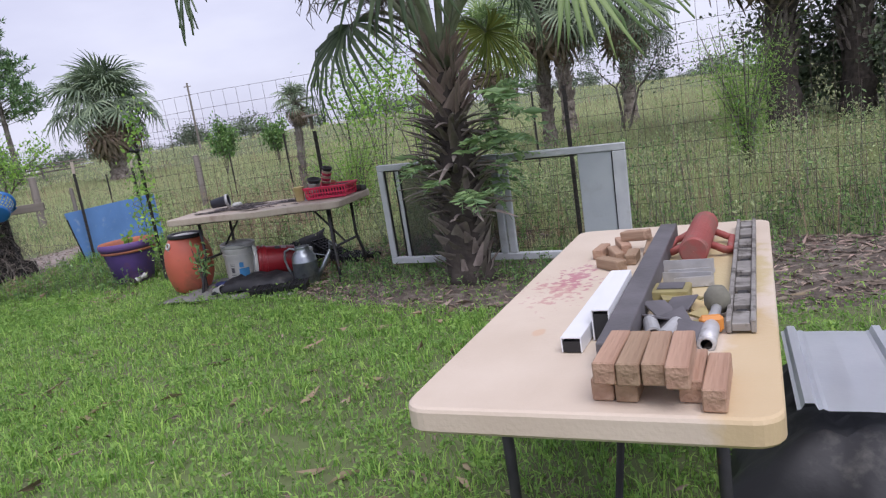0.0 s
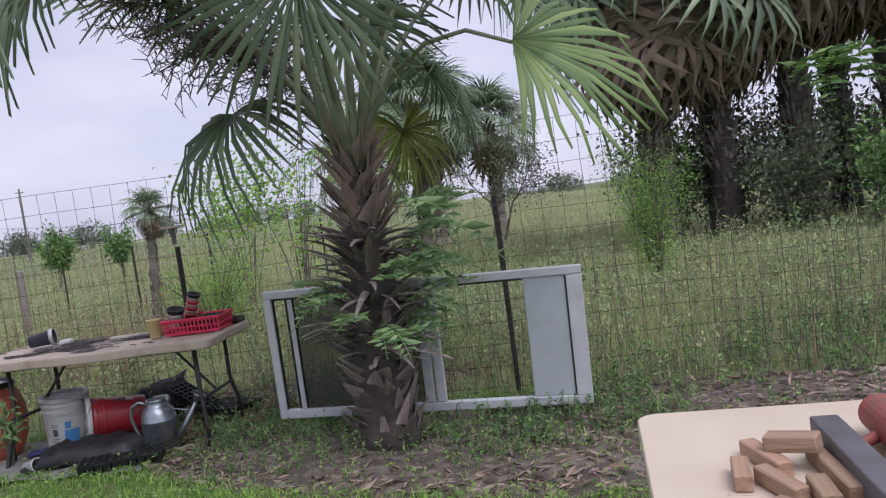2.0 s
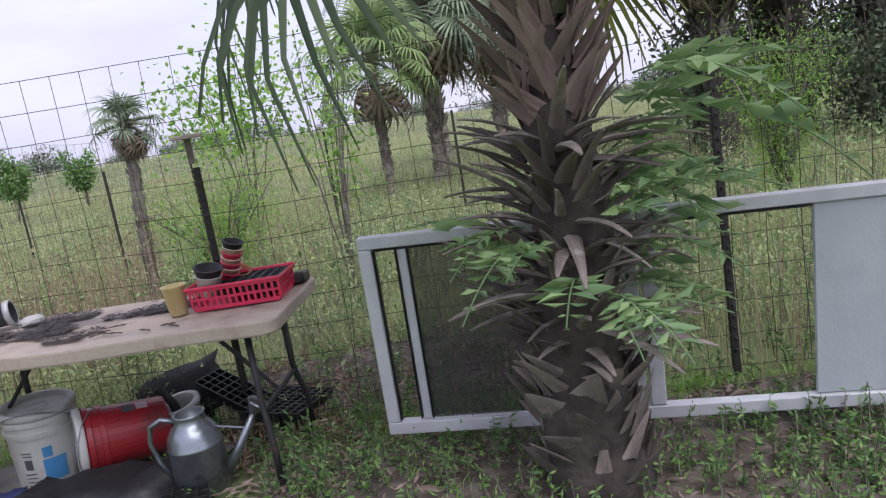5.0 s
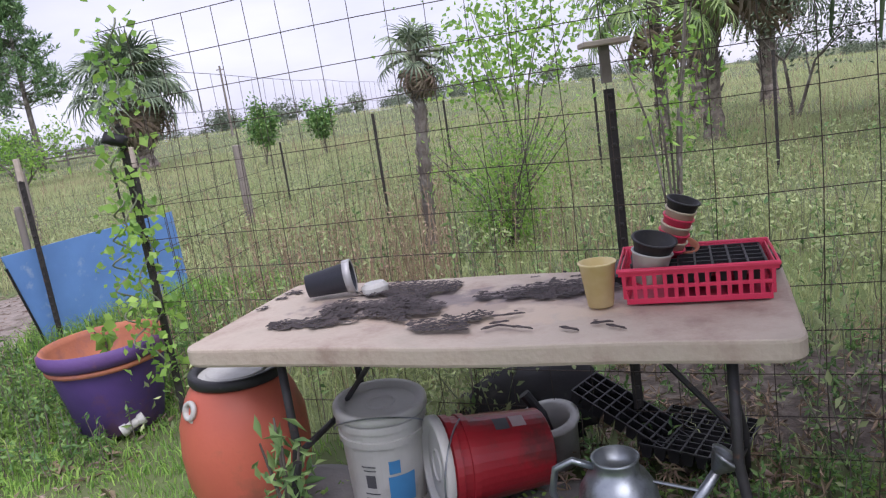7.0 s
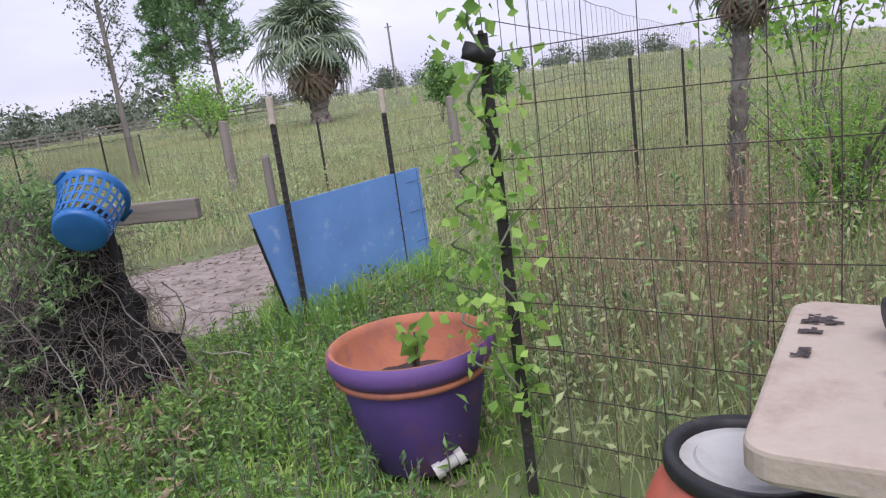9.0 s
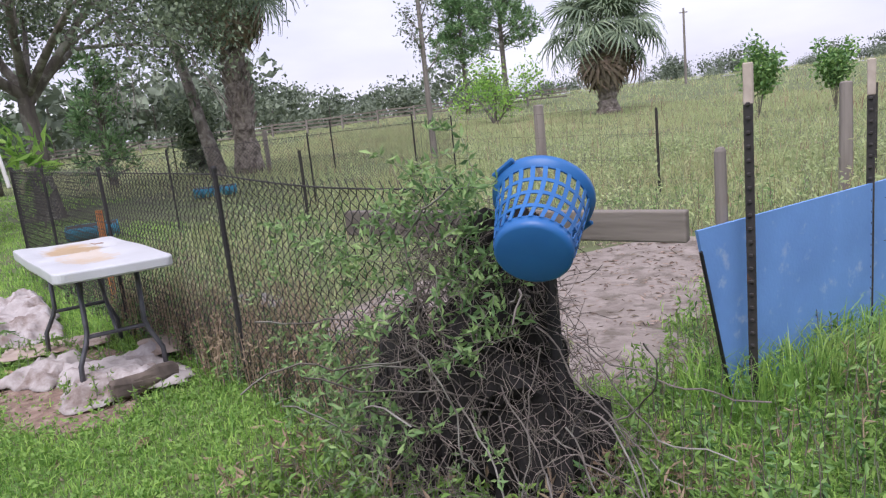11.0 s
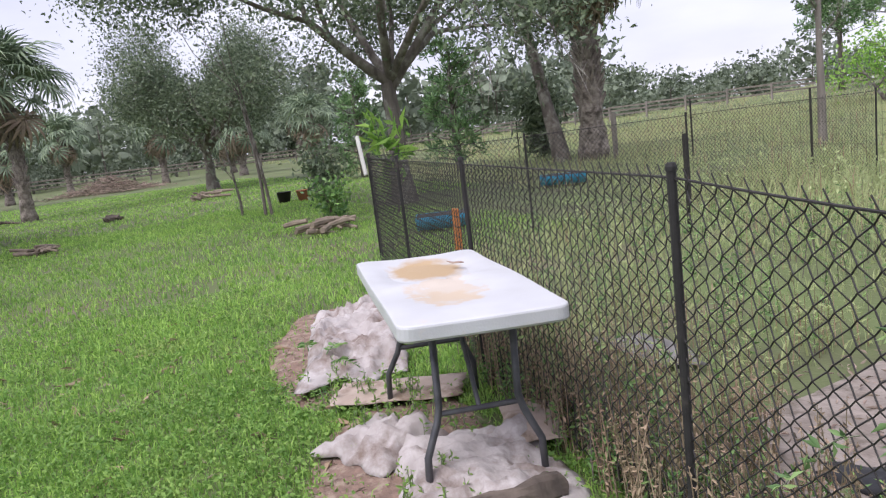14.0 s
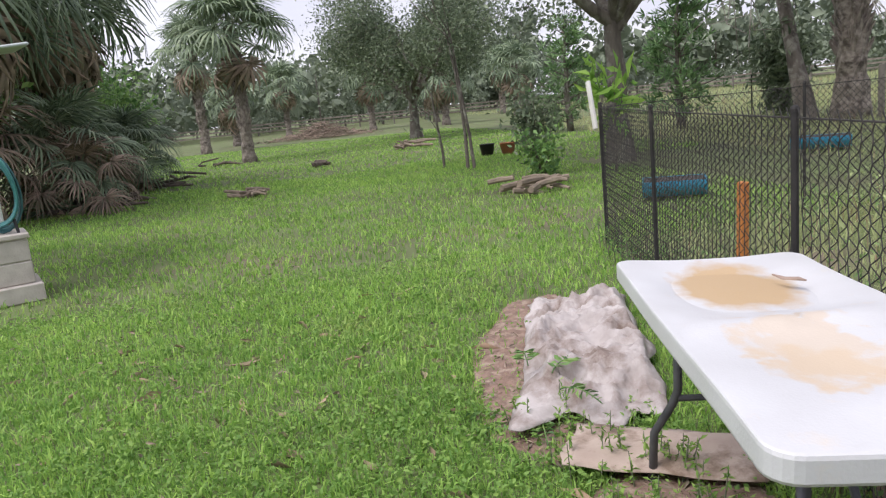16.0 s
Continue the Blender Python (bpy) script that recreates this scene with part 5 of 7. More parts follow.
rb = random.Random(4)
for i, (v, z, l, u) in enumerate(((-0.052, 0.0, 0.15, -0.775), (-0.100, 0.0, 0.13, -0.79), (-0.2185, 0.0, 0.17, -0.765), (-0.264, 0.0, 0.19, -0.795),
                                  (-0.066, 0.047, 0.19, -0.785), (-0.111, 0.047, 0.19, -0.79), (-0.156, 0.047, 0.185, -0.79), (-0.201, 0.048, 0.20, -0.80))):
    block(u, v, z, l, 0.0435, 0.046, rb.uniform(-1.5, 1.5), "square reddish brown timber offcut in a neat stack")
for u, v, z, l, w, turn, tilt, lab in ((0.21, 0.120, 0, 0.15, 0.055, 48, 0, "small split pale wood piece"), (0.41, 0.190, 0, 0.14, 0.048, -6, 0, "small red-brown wood piece"), (0.35, 0.128, 0, 0.17, 0.045, 22, 0, "small red-brown wood piece"),
                             (0.30, 0.062, 0, 0.13, 0.05, 0, 0, "small red-brown wood piece"), (0.49, 0.125, 0, 0.20, 0.05, 18, 0, "small red-brown wood piece"), (0.40, 0.015, 0, 0.30, 0.04, 4, 0, "long split reddish wood piece"), (0.47, 0.07, 0.052, 0.14, 0.06, 62, 6, "broken frayed pale wood piece")):
    block(u, v, z * 0.75, l * 0.78, w * 0.78, 0.036, turn, lab, tilt)
x, y, z = on_work(0.0, -0.035, 0.002)
bar = thing("square_bar", "long dark grey square metal bar on the work table", "metal bar", x, y, z, 0, 0, 65.6)
part("bar", boxed(1.30, 0.062, 0.062, -0.04, 0, 0.0, bevel=0.005, seg=2), M_DARKBAR, bar)


def channel(u, v, l, w, h, turn, label):
    x, y, z = on_work(u, v, 0.001)
    t = thing("vinyl_channel", label, "channel", x, y, z, 0, 0, 65.2 + turn, "white vinyl channels")
    bm = bmesh.new()
    box(bm, l, w, 0.003, 0, 0, h - 0.003)
    box(bm, l, 0.003, h - 0.0035, 0, w / 2 - 0.0015, 0)
    box(bm, l, 0.003, h - 0.0035, 0, -w / 2 + 0.0015, 0)
    part("channel", bm, M_WHITEBAR, t)
    # solid black filler stands for the shade inside the hollow channel
    part("core", boxed(l - 0.004, w - 0.008, h - 0.012, 0, 0, 0.001), M_DARK, t, "black filler standing for the shaded hollow")


channel(-0.275, 0.068, 0.62, 0.05, 0.038, -1.0, "short white vinyl channel lying on the work table")
channel(-0.31, 0.018, 0.38, 0.044, 0.078, 0.5, "tall white vinyl channel lying on the work table")


def post_driver():
    x, y, z = on_work(0.42, -0.155, 0.05)
    t = thing("post_driver", "dull red steel post driver with two side handles", "tool", x, y, z, 0, 0, 64)
    part("tube", moved(lathe([(0.001, -0.23), (0.04, -0.23), (0.046, -0.224), (0.046, 0.22), (0.042, 0.228), (0.001, 0.228)], 24), Matrix.Rotation(radians(90), 4, "Y")), M_REDMETAL, t)
    for s in (-1, 1):
        part("handle", tubed([(-0.1, s * 0.044, -0.01), (-0.1, s * 0.085, -0.03), (-0.09, s * 0.10, -0.032), (0.09, s * 0.10, -0.032), (0.1, s * 0.085, -0.03), (0.1, s * 0.044, -0.01)], 0.0125, 10), M_REDMETAL, t, smooth=True)


post_driver()


def spirit_level():
    x, y, z = on_work(0.15, -0.30, 0.001)
    t = thing("spirit_level", "long grey aluminium spirit level lying on its side", "tool", x, y, z, 0, 0, 65.2)
    L, w, h = 1.22, 0.066, 0.032
    holes = [(-0.49, 0.05), (-0.33, 0.07), (-0.17, 0.055), (0.02, 0.07), (0.18, 0.055), (0.33, 0.07), (0.49, 0.05)]
    part("rail", boxed(L, 0.012, h, 0, w / 2 - 0.006, 0, bevel=0.002), M_LEVEL, t)
    part("rail", boxed(L, 0.012, h, 0, -w / 2 + 0.006, 0, bevel=0.002), M_LEVEL, t)
    edges = [-L / 2] + [e for c, q in holes for e in (c - q / 2, c + q / 2)] + [L / 2]
    for a, b in zip(edges[::2], edges[1::2]):
        part("web", boxed(b - a, w - 0.025, h - 0.012, (a + b) / 2, 0, 0.004, bevel=0.002), M_LEVEL, t)
    for c, q in holes:
        part("vial", boxed(q * 0.7, 0.03, 0.012, c, 0, 0.004, bevel=0.004), M_DARK, t)


spirit_level()


def scrap(name, label, category, u, v, z, turn, bm, m, tilt=0, roll=0, group="workshop scraps"):
    x, y, zz = on_work(u, v, z)
    t = thing(name, label, category, x, y, zz, roll, tilt, 65.2 + turn, group)
    part(name + "_body", bm, m, t)


def angle_bm(l, w):
    bm = bmesh.new()
    box(bm, l, w, 0.004, 0, 0, 0)
    box(bm, l, 0.004, w - 0.0045, 0, w / 2 - 0.002, 0.0045)
    return bm


def prism(pts, h):
    bm = bmesh.new()
    lo, hi = [bm.verts.new((x, y, 0)) for x, y in pts], [bm.verts.new((x, y, h)) for x, y in pts]
    n = len(pts)
    bm.faces.new(lo[::-1]), bm.faces.new(hi)
    for k in range(n):
        bm.faces.new((lo[k], lo[(k + 1) % n], hi[(k + 1) % n], hi[k]))
    return bm


for u, v, l, w, turn in ((0.12, -0.14, 0.15, 0.045, 90), (0.05, -0.15, 0.13, 0.032, 95), (0.005, -0.145, 0.14, 0.034, 84), (-0.04, -0.165, 0.11, 0.03, 98)):
    scrap("angle_bracket", "short pale aluminium angle offcut", "metal scrap", u, v, 0.001, turn, angle_bm(l, w), M_ALU)
scrap("wooden_tray", "small yellowish wooden tray with a dark recess", "tray", -0.16, -0.115, 0, 88, boxed(0.10, 0.09, 0.035, bevel=0.004), M_YELLOW)
# tray is solid; a thin dark plate on top paints its shaded recess
scrap("tray_recess", "dark square plate standing for the small tray's shaded recess", "sandpaper", -0.16, -0.115, 0.036, 88, boxed(0.07, 0.06, 0.003), M_DARKBAR)
for u, v, turn, tilt, roll in ((-0.33, -0.105, 42, -22, 12), (-0.42, -0.145, 20, -12, -18), (-0.40, -0.105, 60, 0, 20), (-0.50, -0.185, -20, -15, 5), (-0.29, -0.15, 70, 10, -15)):
    scrap("metal_plate", "small dark grey square metal plate", "metal scrap", u, v, 0.022, turn, boxed(0.075, 0.075, 0.005, bevel=0.001), M_DARKBAR, tilt, roll)
for i in range(13):
    u, v = rb.uniform(-0.50, -0.20), rb.uniform(-0.225, -0.10)
    s = rb.uniform(0.03, 0.055)
    scrap("yellow_offcut", "small yellowed triangular offcut", "scrap", u, v, rb.uniform(0.001, 0.02), rb.uniform(0, 360), prism([(-s, -s * 0.6), (s, -s * 0.5), (0.1 * s, s * 0.8)], 0.006), M_YELLOW, rb.uniform(-14, 14), rb.uniform(-14, 14))
for u, v, turn in ((-0.47, -0.10, 12), (-0.49, -0.145, -12)):
    scrap("pipe_offcut", "short pale grey pipe offcut", "pipe", u, v, 0.02, turn, moved(lathe([(0.014, -0.05), (0.019, -0.05), (0.019, 0.05), (0.014, 0.05), (0.014, -0.05)], 16), Matrix.Rotation(radians(90), 4, "Y")), M_ALU)
x, y, z = on_work(-0.42, -0.238, 0.024)
tool = thing("mallet", "pipe-handled mallet with a dark round head and orange clip", "tool", x, y, z, 0, -4, 62)
part("handle", moved(lathe([(0.013, -0.15), (0.021, -0.15), (0.020, -0.06), (0.014, 0.0), (0.012, 0.08), (0.001, 0.08)], 16), Matrix.Rotation(radians(90), 4, "Y")), M_ALU, tool, smooth=True)
part("head", moved(lathe([(0.001, -0.035), (0.02, -0.032), (0.032, -0.012), (0.032, 0.012), (0.02, 0.032), (0.001, 0.035)], 18), Matrix.Translation((0.10, 0, 0.012))), M_OLIVE, tool, smooth=True)
part("clip", moved(boxed(0.025, 0.055, 0.042, -0.035, 0.008, -0.018, bevel=0.008), Matrix.Rotation(0.2, 4, "Z")), M_ORANGECLIP, tool, "orange plastic clip")


# ---- roofing sheet on a covered pile beside the work table ----
def crumpled(name, label, category, cx, cy, lx, ly, rz, material, amp, z=0.02, seed=1, heap=0.0, res=0.04, ragged=0.08, th=0.004):
    t = thing(name, label, category, cx, cy, z, 0, 0, rz)
    nx, ny = max(int(lx / res), 4), max(int(ly / res), 4)
    v = np.zeros((ny + 1, nx + 1, 3))
    for j in range(ny + 1):
        for i in range(nx + 1):
            x, y = (i / nx - 0.5), (j / ny - 0.5)
            edge = 1 + ragged * noise.noise((x * 5 + seed, y * 5, seed)) * 2
            X, Y = x * lx * edge, y * ly * edge
            n1 = 0.8 * noise.noise((X * 3.5 + seed * 3, Y * 3.5, 0.3)) + 1.0 * (0.5 - abs(noise.noise((X * 6, Y * 9 + seed, 1.7)))) + 1.1 * (0.35 - abs(noise.noise((X * 13 + seed, Y * 11 + X * 4, 4))))
            rim = min(1, 6 * (0.5 - max(abs(x), abs(y))))
            v[j, i] = (X, Y, amp * (n1 + 0.6) * (0.2 + 0.8 * rim) + heap * rim ** 0.6)
    q = (np.arange(ny)[:, None] * (nx + 1) + np.arange(nx)[None]).ravel()
    ob = arrays("sheet", v.reshape(-1, 3), np.stack([q, q + 1, q + nx + 2, q + nx + 1], 1), material, t, material is not M_CLOTH)
    so = ob.modifiers.new("thickness", "SOLIDIFY")
    so.thickness = th
    return t


crumpled("tarpaulin", "black crumpled tarpaulin over a low pile by the table", "tarpaulin", 1.45, 1.98, 1.25, 1.0, -23, M_BLACKTARP, 0.06, 0.0, 3, heap=0.24)
sheet = thing("roofing_sheet", "white ribbed metal roofing sheet lying on the tarpaulin", "metal sheet", 1.48, 2.03, 0.352, -1.5, 1, -23)
prof = []
for i in range(4):
    x0 = -0.42 + i * 0.275
    prof += [(x0 - 0.035, 0), (x0 - 0.024, 0.004), (x0 - 0.014, 0.022), (x0 + 0.010, 0.022), (x0 + 0.020, 0.002), (x0 + 0.032, 0.006), (x0 + 0.045, 0.0), (x0 + 0.13, 0.002)]
bm = bmesh.new()
ra = [bm.verts.new((x, -0.36, z)) for x, z in prof]
rbv = [bm.verts.new((x, 0.36, z)) for x, z in prof]
for k in range(len(prof) - 1):
    bm.faces.new((ra[k], ra[k + 1], rbv[k + 1], rbv[k]))
bmesh.ops.solidify(bm, geom=bm.faces[:], thickness=0.002)
part("ribbed_sheet", bm, M_SHEET, sheet)


# ---- on and under the potting table ----
UX, UY = Vector((0.9455, -0.3256, 0)), Vector((0.3256, 0.9455, 0))


def on_pot(u, v, z=0.0):
    p = Vector((-1.57, 6.77, 0.732 + z)) + UX * u + UY * v
    return p.x, p.y, p.z


def soil_spill():
    """Peeling black crust over the table top, lifted flakes at its rim."""
    t = thing("soil_crust", "black peeling crust and soil spread over the table top", "soil", *on_pot(-0.2, 0.02, 0.001), 0, 0, -19)
    V, F = [], []
    s = 0.012
    rng = np.random.default_rng(2)
    for i in range(-62, 60):
        for j in range(-24, 27):
            x, y = i * s, j * s
            d = 1 - (x / 0.72) ** 2 - ((y - 0.03 + 0.05 * x) / 0.30) ** 2
            n1 = noise.noise((x * 4.5, y * 7.5, 2.0)) + 0.45 * noise.noise((x * 16, y * 22, 5.0))
            n2 = noise.noise((x * 3.1 + 4, y * 4, 9.0))
            if n1 * 0.9 + n2 * 0.9 + d * 0.5 > 0.33 and d > -0.35:
                c = rng.uniform(0.001, 0.006)
                b = len(V)
                V += [(x, y, c), (x + s, y, c * rng.uniform(0.5, 1.6)), (x + s, y + s, c), (x, y + s, c * rng.uniform(0.5, 1.8))]
                F.append((b, b + 1, b + 2, b + 3))
    ob = arrays("crust", V, F, M_PEAT, t)
    ob["kind"] = "stuff"
    for k in range(10):
        u, v = rng.uniform(-0.6, 0.75), rng.uniform(-0.3, -0.12)
        bm = prism([(-0.03, -0.004), (-0.012, -0.009), (0.008, -0.005), (0.032, -0.007), (0.02, 0.004), (0.002, 0.002), (-0.016, 0.007)], 0.003)
        o = part("flake", bm, M_PEAT, t)
        o.matrix_basis = pose(u, v, 0.002, rng.uniform(-8, 8), rng.uniform(-8, 8), rng.uniform(-30, 30))


soil_spill()


def cup_profile(r0, r1, h, th=0.003, lip=0.004):
    return [(0.001, 0), (r0, 0), (r1, h), (r1 + lip, h + 0.002), (r1 + lip, h + 0.006), (r1 - th, h + 0.006), (r0 - th, th), (0.001, th)]


def basket(u, v):
    t = thing("plastic_basket", "bright pink-red slotted plastic basket holding seed trays", "basket", *on_pot(u, v, 0.001), 0, 0, -17)
    lx, ly, h = 0.42, 0.28, 0.105
    part("base", boxed(lx * 0.88, ly * 0.84, 0.006, 0, 0, 0), M_PINK, t)

    def side(length, m, n):
        for z0, z1 in ((0.0, 0.018), (0.047, 0.058), (0.088, 0.105)):
            part("band", moved(boxed(length * (0.9 + 0.1 * z1 / h), 0.004, z1 - z0, 0, 0, z0, bevel=0.001), m), M_PINK, t)
        for k in range(n + 1):
            xx = (k / n - 0.5) * length * 0.93
            part("slat", moved(boxed(0.011, 0.0036, 0.0295, xx, 0, 0.0178), m), M_PINK, t)
            part("slat", moved(boxed(0.011, 0.0036, 0.0305, xx, 0, 0.0577), m), M_PINK, t)
    for s in (-1, 1):
        side(lx, Matrix.Translation((0, s * ly * 0.42, 0)) @ Matrix.Rotation(radians(-s * 9), 4, "X"), 14)
        side(ly * 0.96, Matrix.Translation((s * lx * 0.44, 0, 0)) @ Matrix.Rotation(radians(s * 9), 4, "Y") @ Matrix.Rotation(radians(90), 4, "Z"), 8)
    part("rim", tubed([(-lx / 2, -ly / 2, h), (lx / 2, -ly / 2, h), (lx / 2, ly / 2, h), (-lx / 2, ly / 2, h)], 0.007, 8, closed=True), M_PINK, t)


def cell_tray(label, x, y, z, rx, ry, rz, nx, ny, cell, depth=0.045, m=M_DARK):
    t = thing("seed_tray", label, "seed tray", x, y, z, rx, ry, rz, "black seed trays")
    lx, ly = nx * cell, ny * cell
    for i in range(nx + 1):
        part("divider", boxed(0.006, ly, 0.006, i * cell - lx / 2, 0, depth), m, t)
    for j in range(ny + 1):
        part("divider", boxed(lx, 0.006, 0.006, 0, j * cell - ly / 2, depth + 0.0005), m, t)
    proto = None
    for i in range(nx):
        for j in range(ny):
            if proto is None:
                bm = bmesh.new()
                r0, r1 = cell * 0.30, cell * 0.46
                lo = [bm.verts.new((sx * r0, sy * r0, 0)) for sx, sy in ((-1, -1), (1, -1), (1, 1), (-1, 1))]
                hi = [bm.verts.new((sx * r1, sy * r1, depth)) for sx, sy in ((-1, -1), (1, -1), (1, 1), (-1, 1))]
                bm.faces.new(lo)
                for k in range(4):
                    bm.faces.new((lo[k], lo[(k + 1) % 4], hi[(k + 1) % 4], hi[k]))
                o = proto = part("cell", bm, m, t)
            else:
                o = new("cell", proto.data)
                o.parent = t
            o.location = ((i + 0.5) * cell - lx / 2, (j + 0.5) * cell - ly / 2, 0)
    return t


basket(0.655, 0.045)
bx, by, bz = on_pot(0.70, 0.06, 0.05)
cell_tray("black plastic cell tray sitting in the red basket", bx, by, bz, 0, 0, -17, 6, 5, 0.046)
bx, by, bz = on_pot(0.66, 0.235, 0.002)
dt = thing("seed_tray", "dark plastic tray edge standing behind the red basket", "seed tray", bx, by, bz, -8, 0, -14, "black seed trays")
part("tray", boxed(0.46, 0.16, 0.05, 0, 0, 0, bevel=0.008), M_DARK, dt)
bx, by, bz = on_pot(0.47, 0.24, 0.002)
dt2 = thing("seed_tray", "dark bent plastic tray at the table's back edge", "seed tray", bx, by, bz, 10, -16, -24, "black seed trays")
part("tray", boxed(0.2, 0.14, 0.05, 0, 0, 0, bevel=0.008), M_DARK, dt2)

stack = thing("cup_stack", "leaning stack of red and cream plastic cups with a black rim", "cups", -1.005, 6.69, 0.785, 4, 20, -24)
for k in range(6):
    part("cup", moved(lathe(cup_profile(0.032, 0.043, 0.06), 22), Matrix.Translation((0, 0, 0.024 * k + 0.012))), M_PINK if k % 2 == 0 else M_CREAM, stack, smooth=True)
part("cup", moved(lathe(cup_profile(0.036, 0.046, 0.045), 22), Matrix.Translation((0, 0, 0.175))), M_DARK, stack, "black top cup", smooth=True)
wc = thing("plant_pot", "white plastic cup with a black pot squeezed inside", "plant pot", -1.085, 6.56, 0.79, 6, 10, 0)
part("cup", lathe(cup_profile(0.042, 0.055, 0.085), 24), M_BUCKET, wc, smooth=True)
part("black_pot", moved(lathe(cup_profile(0.046, 0.060, 0.05), 24), Matrix.Translation((0, 0, 0.075)) @ Matrix.Rotation(0.12, 4, "X")), M_DARK, wc, smooth=True)
yc = thing("plastic_cup", "yellowed translucent plastic cup on the potting table", "cup", *on_pot(0.39, -0.07, 0.001))
part("cup", lathe(cup_profile(0.037, 0.052, 0.125), 24), M_YCUP, yc, smooth=True)
tc = thing("plant_pot", "small terracotta-coloured pot behind the cups", "plant pot", *on_pot(0.60, 0.16, 0.06), 20, 10, 0)
part("pot", lathe(cup_profile(0.035, 0.05, 0.06), 20), M_TERRA, tc, smooth=True)
bp = thing("plant_pot", "black plastic nursery pot lying on its side", "plant pot", *on_pot(-0.63, 0.15, 0.06), 0, 84, 2)
part("pot", moved(lathe(cup_profile(0.042, 0.056, 0.165), 26), Matrix.Translation((0, 0, -0.08))), mat("dark_blue_grey_plastic", (0.035, 0.037, 0.05), None, 0.5, scale=6), bp, smooth=True)
part("pale_lip", moved(lathe([(0.057, 0.066), (0.063, 0.066), (0.064, 0.094), (0.058, 0.094), (0.057, 0.066)], 26), Matrix.Identity(4)), M_ALU, bp, "scuffed pale lip", smooth=True)
cl = thing("crumpled_dish", "clear crumpled plastic lid on the potting table", "lid", *on_pot(-0.47, 0.20, 0.001))
part("dish", rough_up(lathe([(0.05, 0), (0.05, 0.02), (0.035, 0.035), (0.001, 0.036)], 20), 0.006, 20), M_BUCKET, cl)


def barrel():
    t = thing("plastic_barrel", "faded orange plastic barrel with black rimmed lid", "barrel", -2.51, 7.0, -0.01, 0, 3, 0)
    part("body", lathe([(0.001, 0), (0.15, 0), (0.165, 0.01), (0.19, 0.06), (0.222, 0.16), (0.232, 0.27), (0.225, 0.38), (0.195, 0.47), (0.165, 0.52), (0.155, 0.53), (0.001, 0.53)], 36), M_BARREL, t, smooth=True)
    part("lid", lathe([(0.001, 0.541), (0.137, 0.541), (0.1375, 0.548), (0.11, 0.550), (0.105, 0.556), (0.001, 0.557)], 32), M_BUCKET, t, "dirty pale lid centre")
    part("lid_ring", lathe([(0.138, 0.531), (0.168, 0.531), (0.171, 0.538), (0.170, 0.562), (0.162, 0.568), (0.141, 0.563), (0.138, 0.531)], 36), M_DARK, t, "black lid ring", smooth=True)
    part("handle_ring", moved(lathe([(0.022, -0.009), (0.033, -0.009), (0.036, 0), (0.033, 0.009), (0.022, 0.009), (0.022, -0.009)], 16), pose(-0.13, -0.155, 0.47, 72, 0, -40)), M_BUCKET, t, "pale lifting ring", smooth=True)
    part("ring_lug", moved(boxed(0.025, 0.02, 0.03, 0, 0, 0, bevel=0.004), pose(-0.125, -0.155, 0.425, 0, 0, -40)), M_BUCKET, t)


def bucket(label, x, y, z, rx, ry, rz, m, lid=True):
    t = thing("bucket", label, "bucket", x, y, z, rx, ry, rz, "lidded buckets")
    part("body", lathe([(0.001, 0), (0.125, 0), (0.13, 0.006), (0.147, 0.27), (0.155, 0.272), (0.156, 0.295), (0.15, 0.297), (0.152, 0.325), (0.16, 0.328), (0.16, 0.35), (0.152, 0.355), (0.15, 0.37), (0.001, 0.37)], 36), m, t, smooth=False)
    part("lid", lathe([(0.001, 0.374), (0.12, 0.374), (0.13, 0.371), (0.14, 0.39), (0.162, 0.392), (0.166, 0.385), (0.166, 0.362), (0.161, 0.358)], 36), M_BUCKET, t, "dirty white lid", smooth=True)
    part("lid_rib", lathe([(0.045, 0.3745), (0.05, 0.380), (0.055, 0.3745)], 24), M_BUCKET, t)
    part("bail", tubed([(0.162 * math.cos(a), 0.162 * math.sin(a) * 0.9 - 0.03, 0.30 - 0.10 * math.sin(a)) for a in [math.pi * (1 + k / 12) for k in range(13)]], 0.003, 6), M_GALV, t)
    return t


def curved_label(t, name, r0, r1, z0, z1, a0, a1, m):
    bm = bmesh.new()
    n = 8
    lo = [bm.verts.new((r0 * math.cos(radians(a0 + (a1 - a0) * i / n)), r0 * math.sin(radians(a0 + (a1 - a0) * i / n)), z0)) for i in range(n + 1)]
    hi = [bm.verts.new((r1 * math.cos(radians(a0 + (a1 - a0) * i / n)), r1 * math.sin(radians(a0 + (a1 - a0) * i / n)), z1)) for i in range(n + 1)]
    for i in range(n):
        bm.faces.new((lo[i], lo[i + 1], hi[i + 1], hi[i]))
    part(name, bm, m, t)


barrel()
wb = bucket("dirty white plastic bucket with lid and blue label", -1.99, 6.92, 0.01, 2, 3, 0, M_BUCKET)


def rad(z):
    return 0.13 + (0.147 - 0.13) * z / 0.27 + 0.0025


curved_label(wb, "label", rad(0.05), rad(0.16), 0.05, 0.16, -82, -42, M_LABEL)
curved_label(wb, "label", rad(0.17), rad(0.22), 0.17, 0.22, -80, -64, M_LABEL)
for k, (z0, z1, a0, a1) in enumerate(((0.20, 0.205, -118, -98), (0.185, 0.19, -116, -98), (0.12, 0.17, -114, -100), (0.095, 0.10, -118, -96), (0.075, 0.08, -118, -96), (0.055, 0.06, -118, -96), (0.035, 0.04, -118, -100))):
    curved_label(wb, "print_line", rad(z0), rad(z1), z0, z1, a0, a1, M_PRINT)
